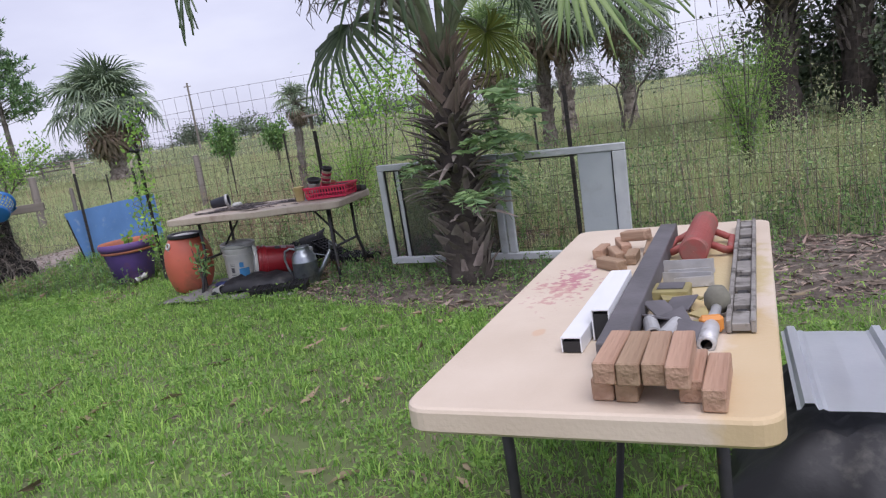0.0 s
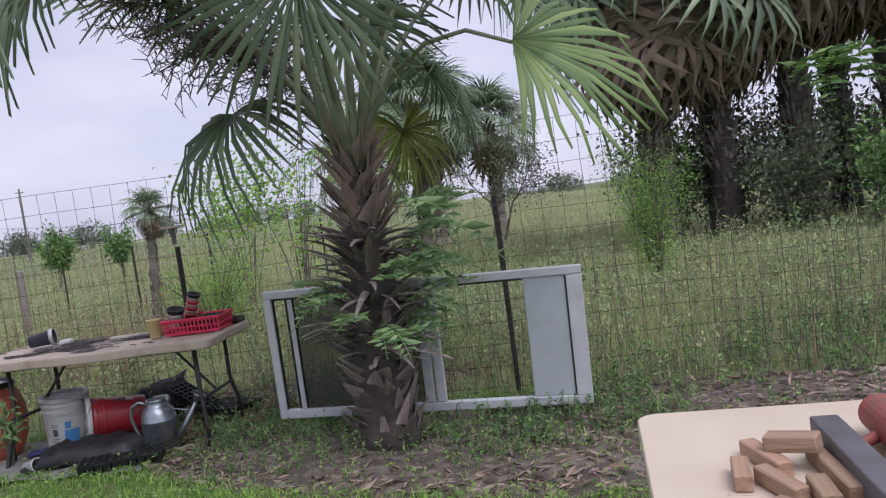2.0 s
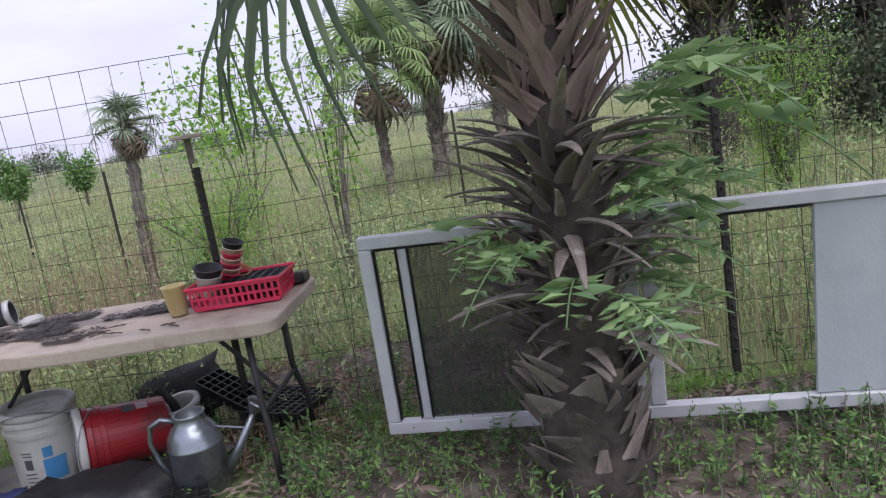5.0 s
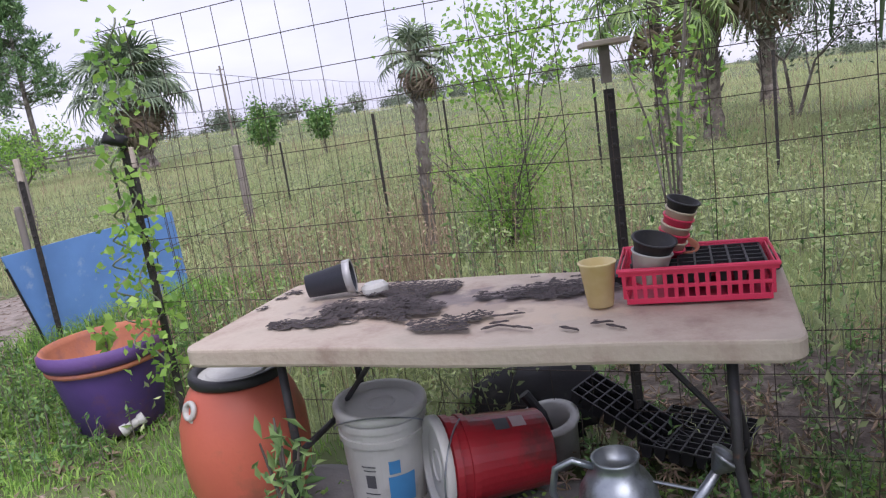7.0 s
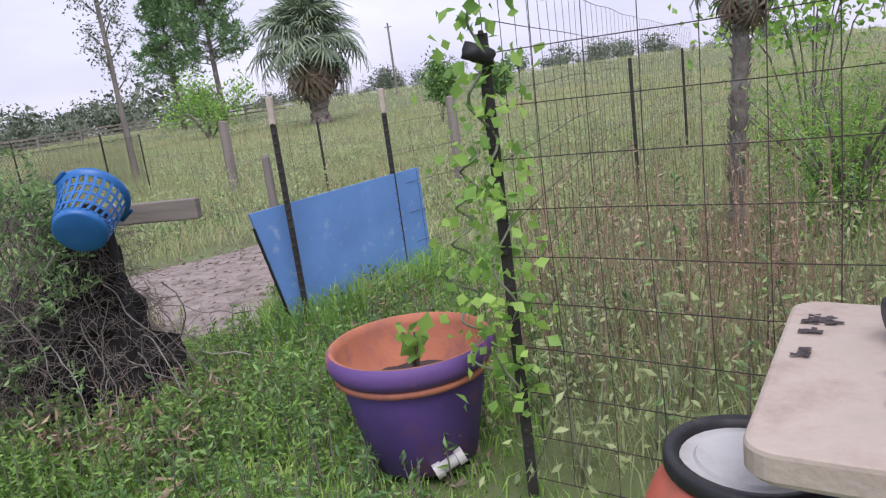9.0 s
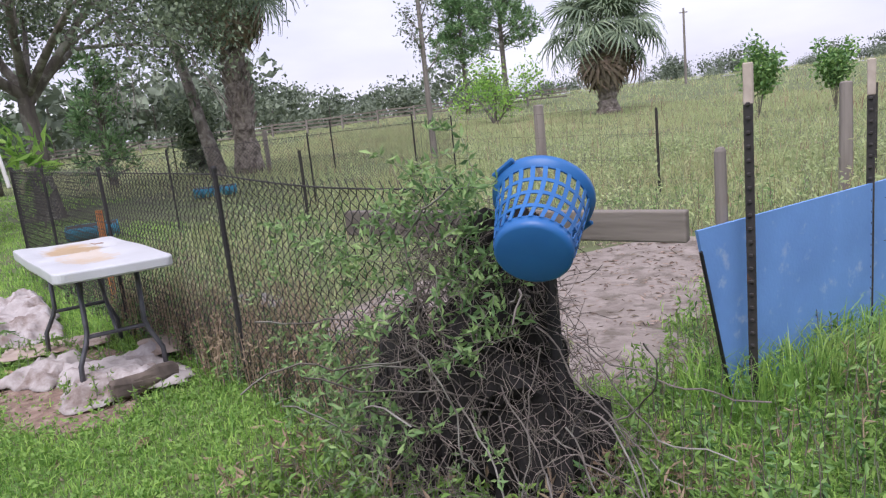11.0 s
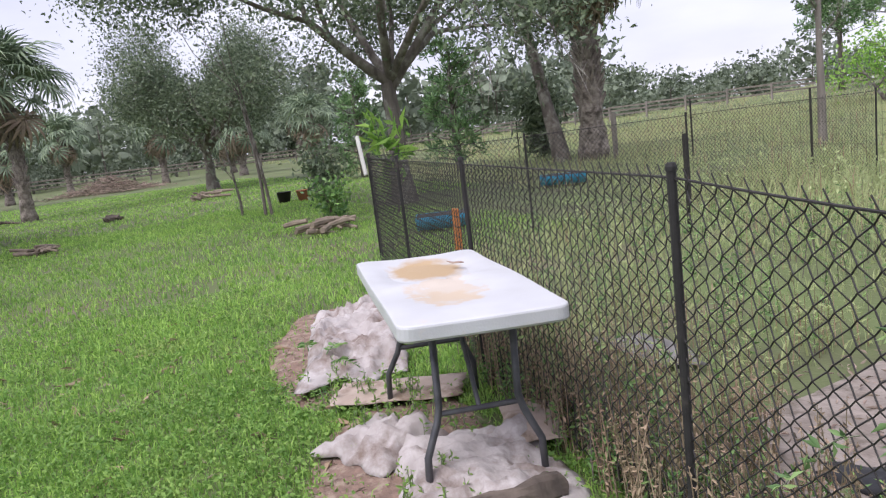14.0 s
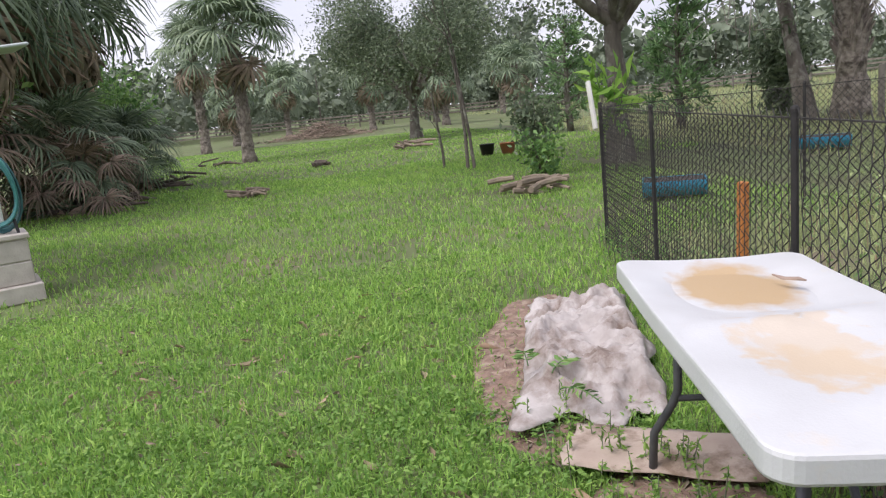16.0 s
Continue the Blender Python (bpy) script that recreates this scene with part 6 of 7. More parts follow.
rbk = bucket("red plastic bucket with white lid lying on its side", -1.43, 6.85, 0.172, 0, -85, 17, M_REDBUCKET)
curved_label(rbk, "sticker", rad(0.12), rad(0.2), 0.10, 0.2, 28, 46, M_PALEPRINT)
curved_label(rbk, "round_mark", rad(0.08), rad(0.13), 0.08, 0.13, -30, -10, M_PALEPRINT)
curved_label(rbk, "print_block", rad(0.14), rad(0.2), 0.14, 0.19, -32, -12, M_PRINT)


def watering_can():
    t = thing("watering_can", "dull galvanised steel watering can with a round rose", "watering can", -1.26, 6.40, 0.0, 0, 0, -12)
    part("body", lathe([(0.001, 0), (0.115, 0), (0.118, 0.006), (0.112, 0.2), (0.116, 0.206), (0.112, 0.212), (0.108, 0.25), (0.085, 0.29), (0.066, 0.305), (0.062, 0.335), (0.068, 0.345), (0.060, 0.345), (0.055, 0.31), (0.001, 0.30)], 36), M_GALV, t, smooth=True)
    part("spout", tubed([(0.10, 0, 0.05), (0.17, 0.0, 0.14), (0.27, 0, 0.30)], [0.026, 0.019, 0.013], 14), M_GALV, t, smooth=True)
    part("rose", moved(lathe([(0.014, -0.02), (0.045, 0.03), (0.048, 0.035), (0.044, 0.04), (0.001, 0.046)], 20), pose(0.275, 0, 0.31, 0, 38, 0)), M_GALV, t, smooth=True)
    part("brace", tubed([(0.085, 0, 0.27), (0.225, 0, 0.235)], 0.005, 8), M_GALV, t)
    part("handle", tubed([(-0.06, 0, 0.315), (-0.12, 0, 0.335), (-0.17, 0, 0.31), (-0.185, 0, 0.24), (-0.165, 0, 0.15), (-0.115, 0, 0.06)], 0.011, 10), M_GALV, t, smooth=True)


watering_can()
cell_tray("black round-celled seed tray lying under the table's end", -0.86, 6.92, 0.06, -6, 4, -32, 7, 9, 0.046)
cell_tray("black seed tray tilted against another tray", -1.08, 6.98, 0.14, 0, 24, -40, 10, 4, 0.046)
cell_tray("black square-celled seed tray lying in the grass", -1.47, 6.18, 0.01, 0, 0, 2, 10, 5, 0.05, 0.06)
for k in range(3):
    o = crumpled("plastic_sheet", "stiff black plastic sheet propped under the table", "plastic sheet", -1.42 - 0.05 * k, 7.28 + 0.04 * k, 0.55, 0.3, -22, M_BLACKTARP, 0.02, 0.14 - 0.06 * k, 30 + k, th=0.006)
    o.rotation_euler = (radians(62 - 10 * k), radians(-16), radians(-22))
crumpled("ground_cloth", "grey muddy ground cloth under the potting table", "cloth", -1.85, 6.62, 1.35, 0.85, -19, M_TARP, 0.02, 0.005, 11)
crumpled("tarpaulin", "black crumpled tarpaulin below the red bucket", "tarpaulin", -1.72, 6.48, 0.75, 0.42, -12, M_BLACKTARP, 0.05, 0.03, 12, heap=0.05)
wp = thing("plant_pot", "dirty white pot with a dark pipe standing in it", "plant pot", -1.36, 7.02, 0.02, 8, -8, 0)
part("pot", lathe([(0.001, 0), (0.08, 0), (0.105, 0.17), (0.115, 0.172), (0.115, 0.19), (0.085, 0.19), (0.08, 0.16), (0.06, 0.02), (0.001, 0.02)], 26), M_BUCKET, wp, smooth=True)
part("pipe", tubed([(0, 0, 0.03), (-0.02, 0.01, 0.2), (-0.06, 0.03, 0.29)], 0.022, 10), M_DARK, wp)
cupg = thing("plastic_cup", "scuffed clear plastic cup lying on the ground cloth", "cup", -2.12, 6.42, 0.045, 80, 0, 60)
part("cup", lathe(cup_profile(0.032, 0.045, 0.10), 20), M_BUCKET, cupg, smooth=True)
glove = crumpled("glove", "crumpled dark blue work glove on the ground", "glove", -2.12, 6.72, 0.16, 0.09, 20, mat("navy_cloth", (0.03, 0.04, 0.13), None, 0.9), 0.02, 0.05, 40, res=0.012)
st = thing("stake", "dark plastic stake leaning by the barrel", "stake", -2.28, 6.55, 0, -8, 12, 0)
part("shaft", tubed([(0, 0, 0), (0, 0, 0.36)], 0.014, 10), M_LEG, st)
bush("young weed with pointed green leaves by the barrel", -2.26, 6.60, 0.62, 0.12, M_WEED, 90, 0.075, 120, 4, 3.2, "weed_plant", 0.45)

# ---- painted pot ----
pot = thing("terracotta_pot", "large terracotta pot painted purple with a worn rim", "plant pot", -3.49, 8.0, 0.0, 0, 0, 0)
part("body", lathe([(0.001, 0), (0.19, 0), (0.205, 0.01), (0.27, 0.34), (0.272, 0.36)], 48), M_PURPLE, pot, smooth=True)
part("collar", lathe([(0.27, 0.345), (0.292, 0.352), (0.295, 0.372), (0.275, 0.376)], 48), M_TERRA, pot, smooth=True)
part("rim", lathe([(0.274, 0.376), (0.296, 0.38), (0.314, 0.41), (0.314, 0.445), (0.30, 0.462)], 48), M_RIMPURPLE, pot, "purple paint worn to terracotta", smooth=True)
part("inside", lathe([(0.30, 0.462), (0.287, 0.460), (0.278, 0.43), (0.245, 0.26), (0.001, 0.26)], 48), M_TERRA, pot, smooth=True)
part("soil", rough_up(lathe([(0.001, 0.285), (0.12, 0.282), (0.246, 0.272)], 32), 0.012, 14), M_PEAT, pot)
bush("yellow-green seedling growing in the terracotta pot", -3.46, 7.98, 0.25, 0.10, M_LIME, 26, 0.07, 121, 4, 1.4, "seedling", 0.6)
bpy.data.objects["seedling"].location.z = 0.28
tap = thing("plastic_tap", "white plastic pipe fitting at the pot's foot", "pipe fitting", -3.40, 7.80, 0.03, 0, 70, 30)
part("fitting", lathe([(0.001, 0), (0.03, 0), (0.03, 0.03), (0.022, 0.032), (0.022, 0.09), (0.03, 0.092), (0.03, 0.12), (0.001, 0.12)], 16), M_BUCKET, tap)


def vine(label, pts, n, size, seed, m, wide=0.07):
    rng = np.random.default_rng(seed)
    t = thing("vine", label, "vine")
    P = np.array(pts, float)
    s = np.linspace(0, 1, 60)
    k = np.linspace(0, 1, len(P))
    c = np.stack([np.interp(s, k, P[:, i]) for i in range(3)], 1) + np.stack([np.sin(s * 40) * 0.03, np.cos(s * 36) * 0.03, 0 * s], 1)
    v, f = rods(c[:-1], c[1:], 0.005, 0.005)
    arrays("stem", v, f, M_PETIOLE, t)
    q = c[rng.integers(0, 60, n)] + rng.normal(size=(n, 3)) * wide
    v, f = leaves(q, size, rng, 1.25)
    arrays("foliage", v, f, m, t)["kind"] = "stuff"


t_post(-3.05, 7.75, 1.55, "dark steel corner post wrapped in a leafy vine")
vine("bright green vine climbing the fence corner post", [(-3.08, 7.70, 0.3), (-3.05, 7.72, 0.9), (-3.08, 7.72, 1.4), (-2.96, 7.70, 1.92)], 430, 0.045, 122, M_LIME, 0.06)
vine("yellow-green vine hanging beside the corner post", [(-3.16, 7.74, 0.4), (-3.2, 7.76, 0.8), (-3.12, 7.74, 1.15)], 100, 0.034, 123, M_LIME, 0.045)
rag = crumpled("plastic_rag", "torn black plastic strip caught on the corner post", "rag", -3.06, 7.7, 0.10, 0.06, 30, M_BLACKTARP, 0.025, 1.42, 43, res=0.02)
rag.rotation_euler = (radians(70), 0.4, 0.5)

# ---- blue panel, plank, stump, laundry basket ----
a, b = Vector((-4.76, 9.28)), Vector((-4.12, 10.68))
panel = thing("blue_panel", "sky blue painted board standing between steel posts", "panel", (a.x + b.x) / 2, (a.y + b.y) / 2, 0.0, 0, 0, math.degrees(math.atan2(b.y - a.y, b.x - a.x)))
bl = (b - a).length
part("board", moved(prism([(-bl / 2, 0.785), (-bl / 2 + 0.19, -0.03), (bl / 2 + 0.02, -0.03), (bl / 2, 0.80)], 0.014), Matrix.Rotation(radians(90), 4, "X")), M_BLUE, panel)
part("edge_strip", tubed([(-bl / 2 + 0.005, -0.022, 0.70), (-bl / 2 + 0.165, -0.022, 0.03)], 0.009, 6), M_DARK, panel, "dark strip along the slanting edge")
plank = thing("plank", "weathered grey plank lying across the tangled stump", "plank", -5.25, 8.53, 0.905, 0, 0, -1)
part("board", rough_up(boxed(1.36, 0.04, 0.098, 0, 0, 0, bevel=0.006, seg=2), 0.004, 6), M_GREYWOOD, plank)


def strand(rng, p, d, n, step, drift, wander):
    """The knots of one wandering vine."""
    p, d = np.array(p, float), np.array(d, float)
    pts = [p]
    for _ in range(n):
        d = d / (np.linalg.norm(d) + 1e-6) + rng.normal(size=3) * wander + drift
        p = p + d / (np.linalg.norm(d) + 1e-6) * step
        p[2] = max(p[2], 0.01)
        pts.append(p)
    return np.array(pts)


def tangled_stump():
    rng = np.random.default_rng(8)
    t = thing("vine_stump", "dark tangled dead vines and black netting overgrown with green leaves", "vine stump", -5.22, 8.42, 0)
    # solid near-black core fills the tangle behind the loose vines
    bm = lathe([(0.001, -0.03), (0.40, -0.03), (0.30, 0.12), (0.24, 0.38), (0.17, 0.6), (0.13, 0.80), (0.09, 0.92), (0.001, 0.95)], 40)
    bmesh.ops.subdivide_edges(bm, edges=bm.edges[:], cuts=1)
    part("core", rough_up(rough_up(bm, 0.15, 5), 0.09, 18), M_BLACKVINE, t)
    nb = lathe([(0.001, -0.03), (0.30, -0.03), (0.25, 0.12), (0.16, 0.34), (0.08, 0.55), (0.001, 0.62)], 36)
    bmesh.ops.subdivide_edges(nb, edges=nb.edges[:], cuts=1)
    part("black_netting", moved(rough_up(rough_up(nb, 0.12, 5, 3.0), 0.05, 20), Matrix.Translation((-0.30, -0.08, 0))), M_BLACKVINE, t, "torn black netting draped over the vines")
    part("post", tubed([(0.27, -0.02, 0), (0.25, -0.02, 0.5), (0.25, -0.03, 0.93)], 0.021, 12), M_CHAINPOST, t)
    A, B = [], []
    for i in range(1600):
        z = rng.uniform(0, 1.0) ** 1.5
        r = np.interp(z, [0, 0.35, 0.8, 1.0], [0.52, 0.30, 0.17, 0.13]) * rng.uniform(0.8, 1.3)
        az = rng.uniform(0, 6.28)
        out = np.array([math.cos(az), math.sin(az), 0])
        p = out * r + [-0.12 * (1 - z), -0.02, z]
        d = np.array([-out[1], out[0], 0]) * rng.normal() + [0, 0, rng.normal() * 0.9] + out * rng.uniform(-0.1, 0.5)
        k = strand(rng, p, d, 9, 0.034, [0, 0, -0.10], 0.42)
        A.append(k[:-1]), B.append(k[1:])
    v, f = rods(np.concatenate(A), np.concatenate(B), 0.0015, 0.0012)
    arrays("dead_vine", v, f, M_TWIG, t)["kind"] = "stuff"
    A, B = [], []
    for i in range(34):
        az = rng.uniform(3.4, 6.6)
        p = np.array([math.cos(az) * 0.30, math.sin(az) * 0.26, rng.uniform(0.05, 0.75)])
        k = strand(rng, p, [math.cos(az) * 0.7 + rng.normal() * 0.6, math.sin(az) * 0.5, rng.normal() * 0.8], 13, 0.05, [0, 0, -0.06], 0.22)
        A.append(k[:-1]), B.append(k[1:])
    v, f = rods(np.concatenate(A), np.concatenate(B), 0.0036, 0.003)
    arrays("woody_vine", v, f, M_TRUNK, t)["kind"] = "stuff"
    # leafy shoots: centre, reach, how many, way they grow
    tufts = (((0.07, -0.22, 0.78), (0.06, 0.05, 0.20), 46, (0, -0.2, 0.3)), ((-0.06, -0.18, 1.05), (0.10, 0.06, 0.08), 22, (-0.2, -0.2, 0.5)), ((-0.22, -0.36, 0.36), (0.12, 0.07, 0.17), 34, (-0.1, -0.4, 0.3)),
             ((-0.55, -0.16, 0.30), (0.14, 0.06, 0.16), 20, (-0.2, -0.3, 0.3)), ((-0.62, 0.02, 0.86), (0.22, 0.05, 0.09), 24, (-0.3, -0.2, 0.1)), ((0.02, -0.42, 0.14), (0.26, 0.08, 0.08), 20, (0.1, -0.4, 0.3)), ((-0.9, 0.14, 0.40), (0.2, 0.05, 0.2), 9, (-0.1, -0.3, 0.3)))
    A, B, C, D = [], [], [], []
    for c, reach, n, way in tufts:
        for i in range(n):
            k = strand(rng, np.array(c) + rng.normal(size=3) * reach, np.array(way) + rng.normal(size=3) * 0.6, 7, 0.026, [0, 0, -0.04], 0.3)
            A.append(k[:-1]), B.append(k[1:])
            for q in k[1:]:
                for w in range(3):
                    C.append(q), D.append(rng.normal(size=3) + [0, -0.3, 0.2])
    v, f = rods(np.concatenate(A), np.concatenate(B), 0.0016, 0.0012)
    arrays("green_shoot", v, f, M_PETIOLE, t)["kind"] = "stuff"
    v, f = leaves(np.array(C), 0.036, rng, 3.0, aim=np.array(D))
    arrays("green_leaves", v, f, M_WEED, t)["kind"] = "stuff"


tangled_stump()


def laundry_basket():
    lo, hi = Vector((-4.862, 8.085, 0.955)), Vector((-4.925, 8.305, 1.088))
    d = hi - lo
    t = thing("laundry_basket", "bright blue round plastic laundry basket tilted on the stump", "basket")
    t.matrix_world = Matrix.Translation(lo) @ d.to_track_quat("Z", "Y").to_matrix().to_4x4()
    H, r0, r1 = 0.25, 0.108, 0.138

    def R(z):
        return r0 + (r1 - r0) * z / H
    part("base", lathe([(0.001, 0.004), (r0 - 0.01, 0), (r0, 0.006), (R(0.035), 0.035), (R(0.035) - 0.004, 0.035), (r0 - 0.008, 0.010), (0.001, 0.010)], 40), M_BLUEB, t, smooth=True)
    for z in (0.072, 0.122, 0.172):
        part("band", lathe([(R(z) - 0.0015, z - 0.007), (R(z) + 0.0015, z - 0.007), (R(z) + 0.0015, z + 0.007), (R(z) - 0.0015, z + 0.007), (R(z) - 0.0015, z - 0.007)], 40), M_BLUEB, t)
    for k in range(24):
        bm, rows = bmesh.new(), []
        for i in range(5):
            z = 0.03 + 0.195 * i / 4
            c = 2 * math.pi * k / 24 + 0.25 * math.sin(z * 9)
            rows.append([bm.verts.new(((R(z) + o) * math.cos(c + w), (R(z) + o) * math.sin(c + w), z)) for o, w in ((-0.0015, -0.05), (0.002, -0.05), (0.002, 0.05), (-0.0015, 0.05))])
        for p, q in zip(rows, rows[1:]):
            for j in range(4):
                bm.faces.new((p[j], p[(j + 1) % 4], q[(j + 1) % 4], q[j]))
        part("slat", bm, M_BLUEB, t)
    part("rim", lathe([(R(0.22), 0.22), (R(0.25) + 0.012, 0.235), (R(0.25) + 0.014, 0.25), (R(0.25), 0.256), (R(0.22) - 0.004, 0.22), (R(0.22), 0.22)], 40), M_BLUEB, t, smooth=True)
    for s in (-1, 1):
        part("grip", moved(boxed(0.016, 0.09, 0.012, s * (R(0.25) + 0.018), 0, 0.236, bevel=0.004), Matrix.Rotation(0.9, 4, "Z")), M_BLUEB, t)


laundry_basket()

# ---- round the white table ----
crumpled("ground_cloth", "dirty pale rumpled cloth lying on the ground", "cloth", -10.2, 9.02, 1.75, 0.66, -21, M_CLOTH, 0.10, 0.0, 21, res=0.022, ragged=0.14)
crumpled("ground_cloth", "dirty pale rumpled cloth under the white table", "cloth", -7.9, 8.56, 0.8, 0.66, -24, M_CLOTH, 0.075, 0.0, 22, res=0.022, ragged=0.14)
crumpled("ground_cloth", "torn dirty piece of pale cloth beside the table", "cloth", -8.45, 8.40, 0.46, 0.42, 20, M_CLOTH, 0.085, 0.0, 28, res=0.022, ragged=0.16)
crumpled("cardboard", "brown soggy cardboard lying against the fence weeds", "cardboard", -8.1, 8.98, 0.42, 0.26, -30, M_CARD, 0.03, 0.05, 29, ragged=0.06)
crumpled("cardboard", "wet torn cardboard sheet under the white table", "cardboard", -8.98, 8.76, 0.70, 0.34, 55, M_CARD, 0.015, 0.03, 23, ragged=0.05)
log = thing("log", "short bark-covered log lying on the cloth", "log", -7.58, 8.52, 0.06, 0, 90, 80)
part("bark", rough_up(lathe([(0.001, -0.18), (0.05, -0.18), (0.06, -0.17), (0.055, -0.08), (0.056, 0.0), (0.06, 0.08), (0.06, 0.15), (0.05, 0.18), (0.001, 0.18)], 22), 0.022, 22), M_BARK, log)
fern("small grassy weed tuft beside the cardboard", -9.6, 8.50, 0.03, 8, 0.17, 125, 0, 6.28, M_BUSH)
tw = thing("dry_leaf", "curled dry brown leaf on the white table", "leaf", -8.6, 8.98, 0.722, 0, 0, 20)
part("blade", rough_up(prism([(-0.06, -0.004), (-0.02, -0.010), (0.03, -0.016), (0.05, 0.0), (0.02, 0.016), (-0.02, 0.004)], 0.005), 0.01, 20), M_LITTER, tw)
crumpled("plastic_sheet", "crumpled black and grey plastic sheet behind the fence", "plastic sheet", -6.5, 9.55, 1.0, 0.5, -20, M_BLACKTARP, 0.05, 0.0, 26, ragged=0.3)
crumpled("plastic_sheet", "crumpled grey plastic sheet inside the enclosure", "plastic sheet", -8.5, 10.1, 0.6, 0.28, -10, M_TARP, 0.04, 0.0, 27, ragged=0.3)
os_ = thing("stake", "orange painted wooden stake inside the fence", "stake", -9.84, 9.72, 0, 0, 2, 0)
part("shaft", boxed(0.05, 0.04, 0.83, 0, 0, 0, bevel=0.005), M_ORANGE, os_)


def trough(x, y, rz, l):
    t = thing("planter_trough", "sky blue half-barrel planter holding dark soil", "planter", x, y, 0, 0, 0, rz, "blue planters")
    bm = bmesh.new()
    n = 12
    rings = []
    for xx in (-l / 2, l / 2):
        rings.append([bm.verts.new((xx, 0.25 * math.cos(math.pi * (1 + k / n)), 0.22 + 0.21 * math.sin(math.pi * (1 + k / n)))) for k in range(n + 1)])
    for k in range(n):
        bm.faces.new((rings[0][k], rings[0][k + 1], rings[1][k + 1], rings[1][k]))
    bm.faces.new(rings[0][::-1]), bm.faces.new(rings[1])
    part("shell", bm, M_CYAN, t)
    part("soil", boxed(l * 0.95, 0.46, 0.03, 0, 0, 0.185), M_PEAT, t)


trough(-14.35, 12.15, 60, 0.72)
trough(-16.9, 16.45, 50, 0.9)


def wood_heap(label, x, y, n, l, r, seed, spread=0.4, m=None, name="wood_heap"):
    rng = random.Random(seed)
    t = thing(name, label, "wood pile", x, y, 0)
    for k in range(n):
        o = part("stick", rough_up(tubed([(-l / 2, 0, 0), (0, 0, 0.01), (l / 2, 0, 0)], [r, r * 1.1, r * 0.8], 7), r * 0.3, 6, k), m or M_BARK, t)
        s = rng.uniform(0.6, 1.2)
        o.matrix_basis = pose(rng.uniform(-spread, spread), rng.uniform(-spread, spread), r + rng.uniform(0, spread * 0.35), 0, rng.uniform(-12, 12), rng.uniform(0, 180)) @ Matrix.Diagonal((s, s, s, 1))


wood_heap("small heap of cut palm boots on the lawn", -20.9, 7.2, 22, 0.5, 0.028, 1, 0.24, M_LITTER)
wood_heap("scattered dry sticks at the thicket's edge", -22.2, 4.4, 12, 0.8, 0.035, 2, 0.6)
wood_heap("scattered dry sticks at the thicket's edge", -25.9, 5.1, 12, 0.9, 0.035, 3, 0.7)
wood_heap("low ring of logs round a planting bed", -31.0, 12.5, 18, 0.6, 0.04, 4, 0.6, M_LITTER)
wood_heap("rotting logs edging a planting bed", -16.5, 11.25, 20, 0.45, 0.04, 5, 0.42, M_LITTER)
wood_heap("small dark stump on the lawn", -27.0, 9.0, 5, 0.4, 0.06, 6, 0.15)
wood_heap("few dry sticks on the lawn", -33.5, 5.9, 6, 0.9, 0.04, 7, 0.6)


def brush_pile():
    rng = np.random.default_rng(12)
    n = 1500
    a = rng.normal(size=(n, 3)) * [1.5, 2.2, 0.0]
    h = 1.1 * np.exp(-((a[:, 0] / 1.8) ** 2 + (a[:, 1] / 2.8) ** 2))
    a[:, 2] = rng.uniform(0, 1, n) * h
    d = rng.normal(size=(n, 3)) * [0.5, 0.5, 0.15]
    v, f = rods(a, a + d, 0.03, 0.012)
    t = tagged(arrays("brushwood", v + [0, 0, 0.1], f, M_LITTER), "big heap of dry grey-brown brushwood on the lawn", "brush pile", kind="stuff")
    t.location, t.scale = (-56, 11.6, 0), (0.8, 0.62, 0.9)


brush_pile()
for px, py, mm, lab in ((-23.9, 12.9, M_DARK, "black nursery pot standing on the lawn"), (-23.5, 13.3, M_TERRA, "terracotta pot standing on the lawn")):
    q = thing("plant_pot", lab, "plant pot", px, py, 0)
    part("pot", lathe(cup_profile(0.14, 0.19, 0.28, 0.012, 0.012), 20), mm, q, smooth=True)

# ---- hose stand ----
ped = thing("concrete_pedestal", "cast concrete block pedestal on the lawn's edge", "pedestal", -13.98, 5.12, 0, 0, 0, 20)
part("foot", boxed(0.62, 0.5, 0.16, 0, 0, -0.02, bevel=0.01), M_CONC, ped)
part("block", boxed(0.5, 0.4, 0.2, 0, 0, 0.142, bevel=0.012), M_CONC, ped)
part("block", boxed(0.5, 0.4, 0.2, 0, 0, 0.344, bevel=0.012), M_CONC, ped)
part("cap", boxed(0.54, 0.44, 0.05, 0, 0, 0.546, bevel=0.01), M_CONC, ped)
pst = thing("hose_post", "white post with a hose hanger on the pedestal", "post", -14.05, 5.12, 0.6)
part("shaft", boxed(0.07, 0.07, 0.85, 0, 0, 0, bevel=0.006), M_WHITEBAR, pst)
part("hook", tubed([(0.0, 0.03, 0.62), (0.16, 0.05, 0.62), (0.2, 0.05, 0.68)], 0.012, 8), M_TPOST, pst)
hose = thing("garden_hose", "teal and green garden hose coiled on a hanger", "hose", -13.9, 5.2, 0.92)
for k in range(7):
    r = 0.20 + 0.018 * (k % 4)
    part("coil", tubed([(0.018 * k - 0.05 + 0.02 * math.sin(3 * q), r * 0.75 * math.cos(q), r * 1.35 * math.sin(q) + 0.012 * k) for q in [2 * math.pi * i / 24 for i in range(24)]], 0.011, 7, closed=True), M_HOSE, hose, smooth=True)
part("hose_end", tubed([(0.02, 0.1, -0.2), (0.04, 0.13, -0.4), (0.03, 0.12, -0.62)], 0.014, 8), M_DARK, hose)
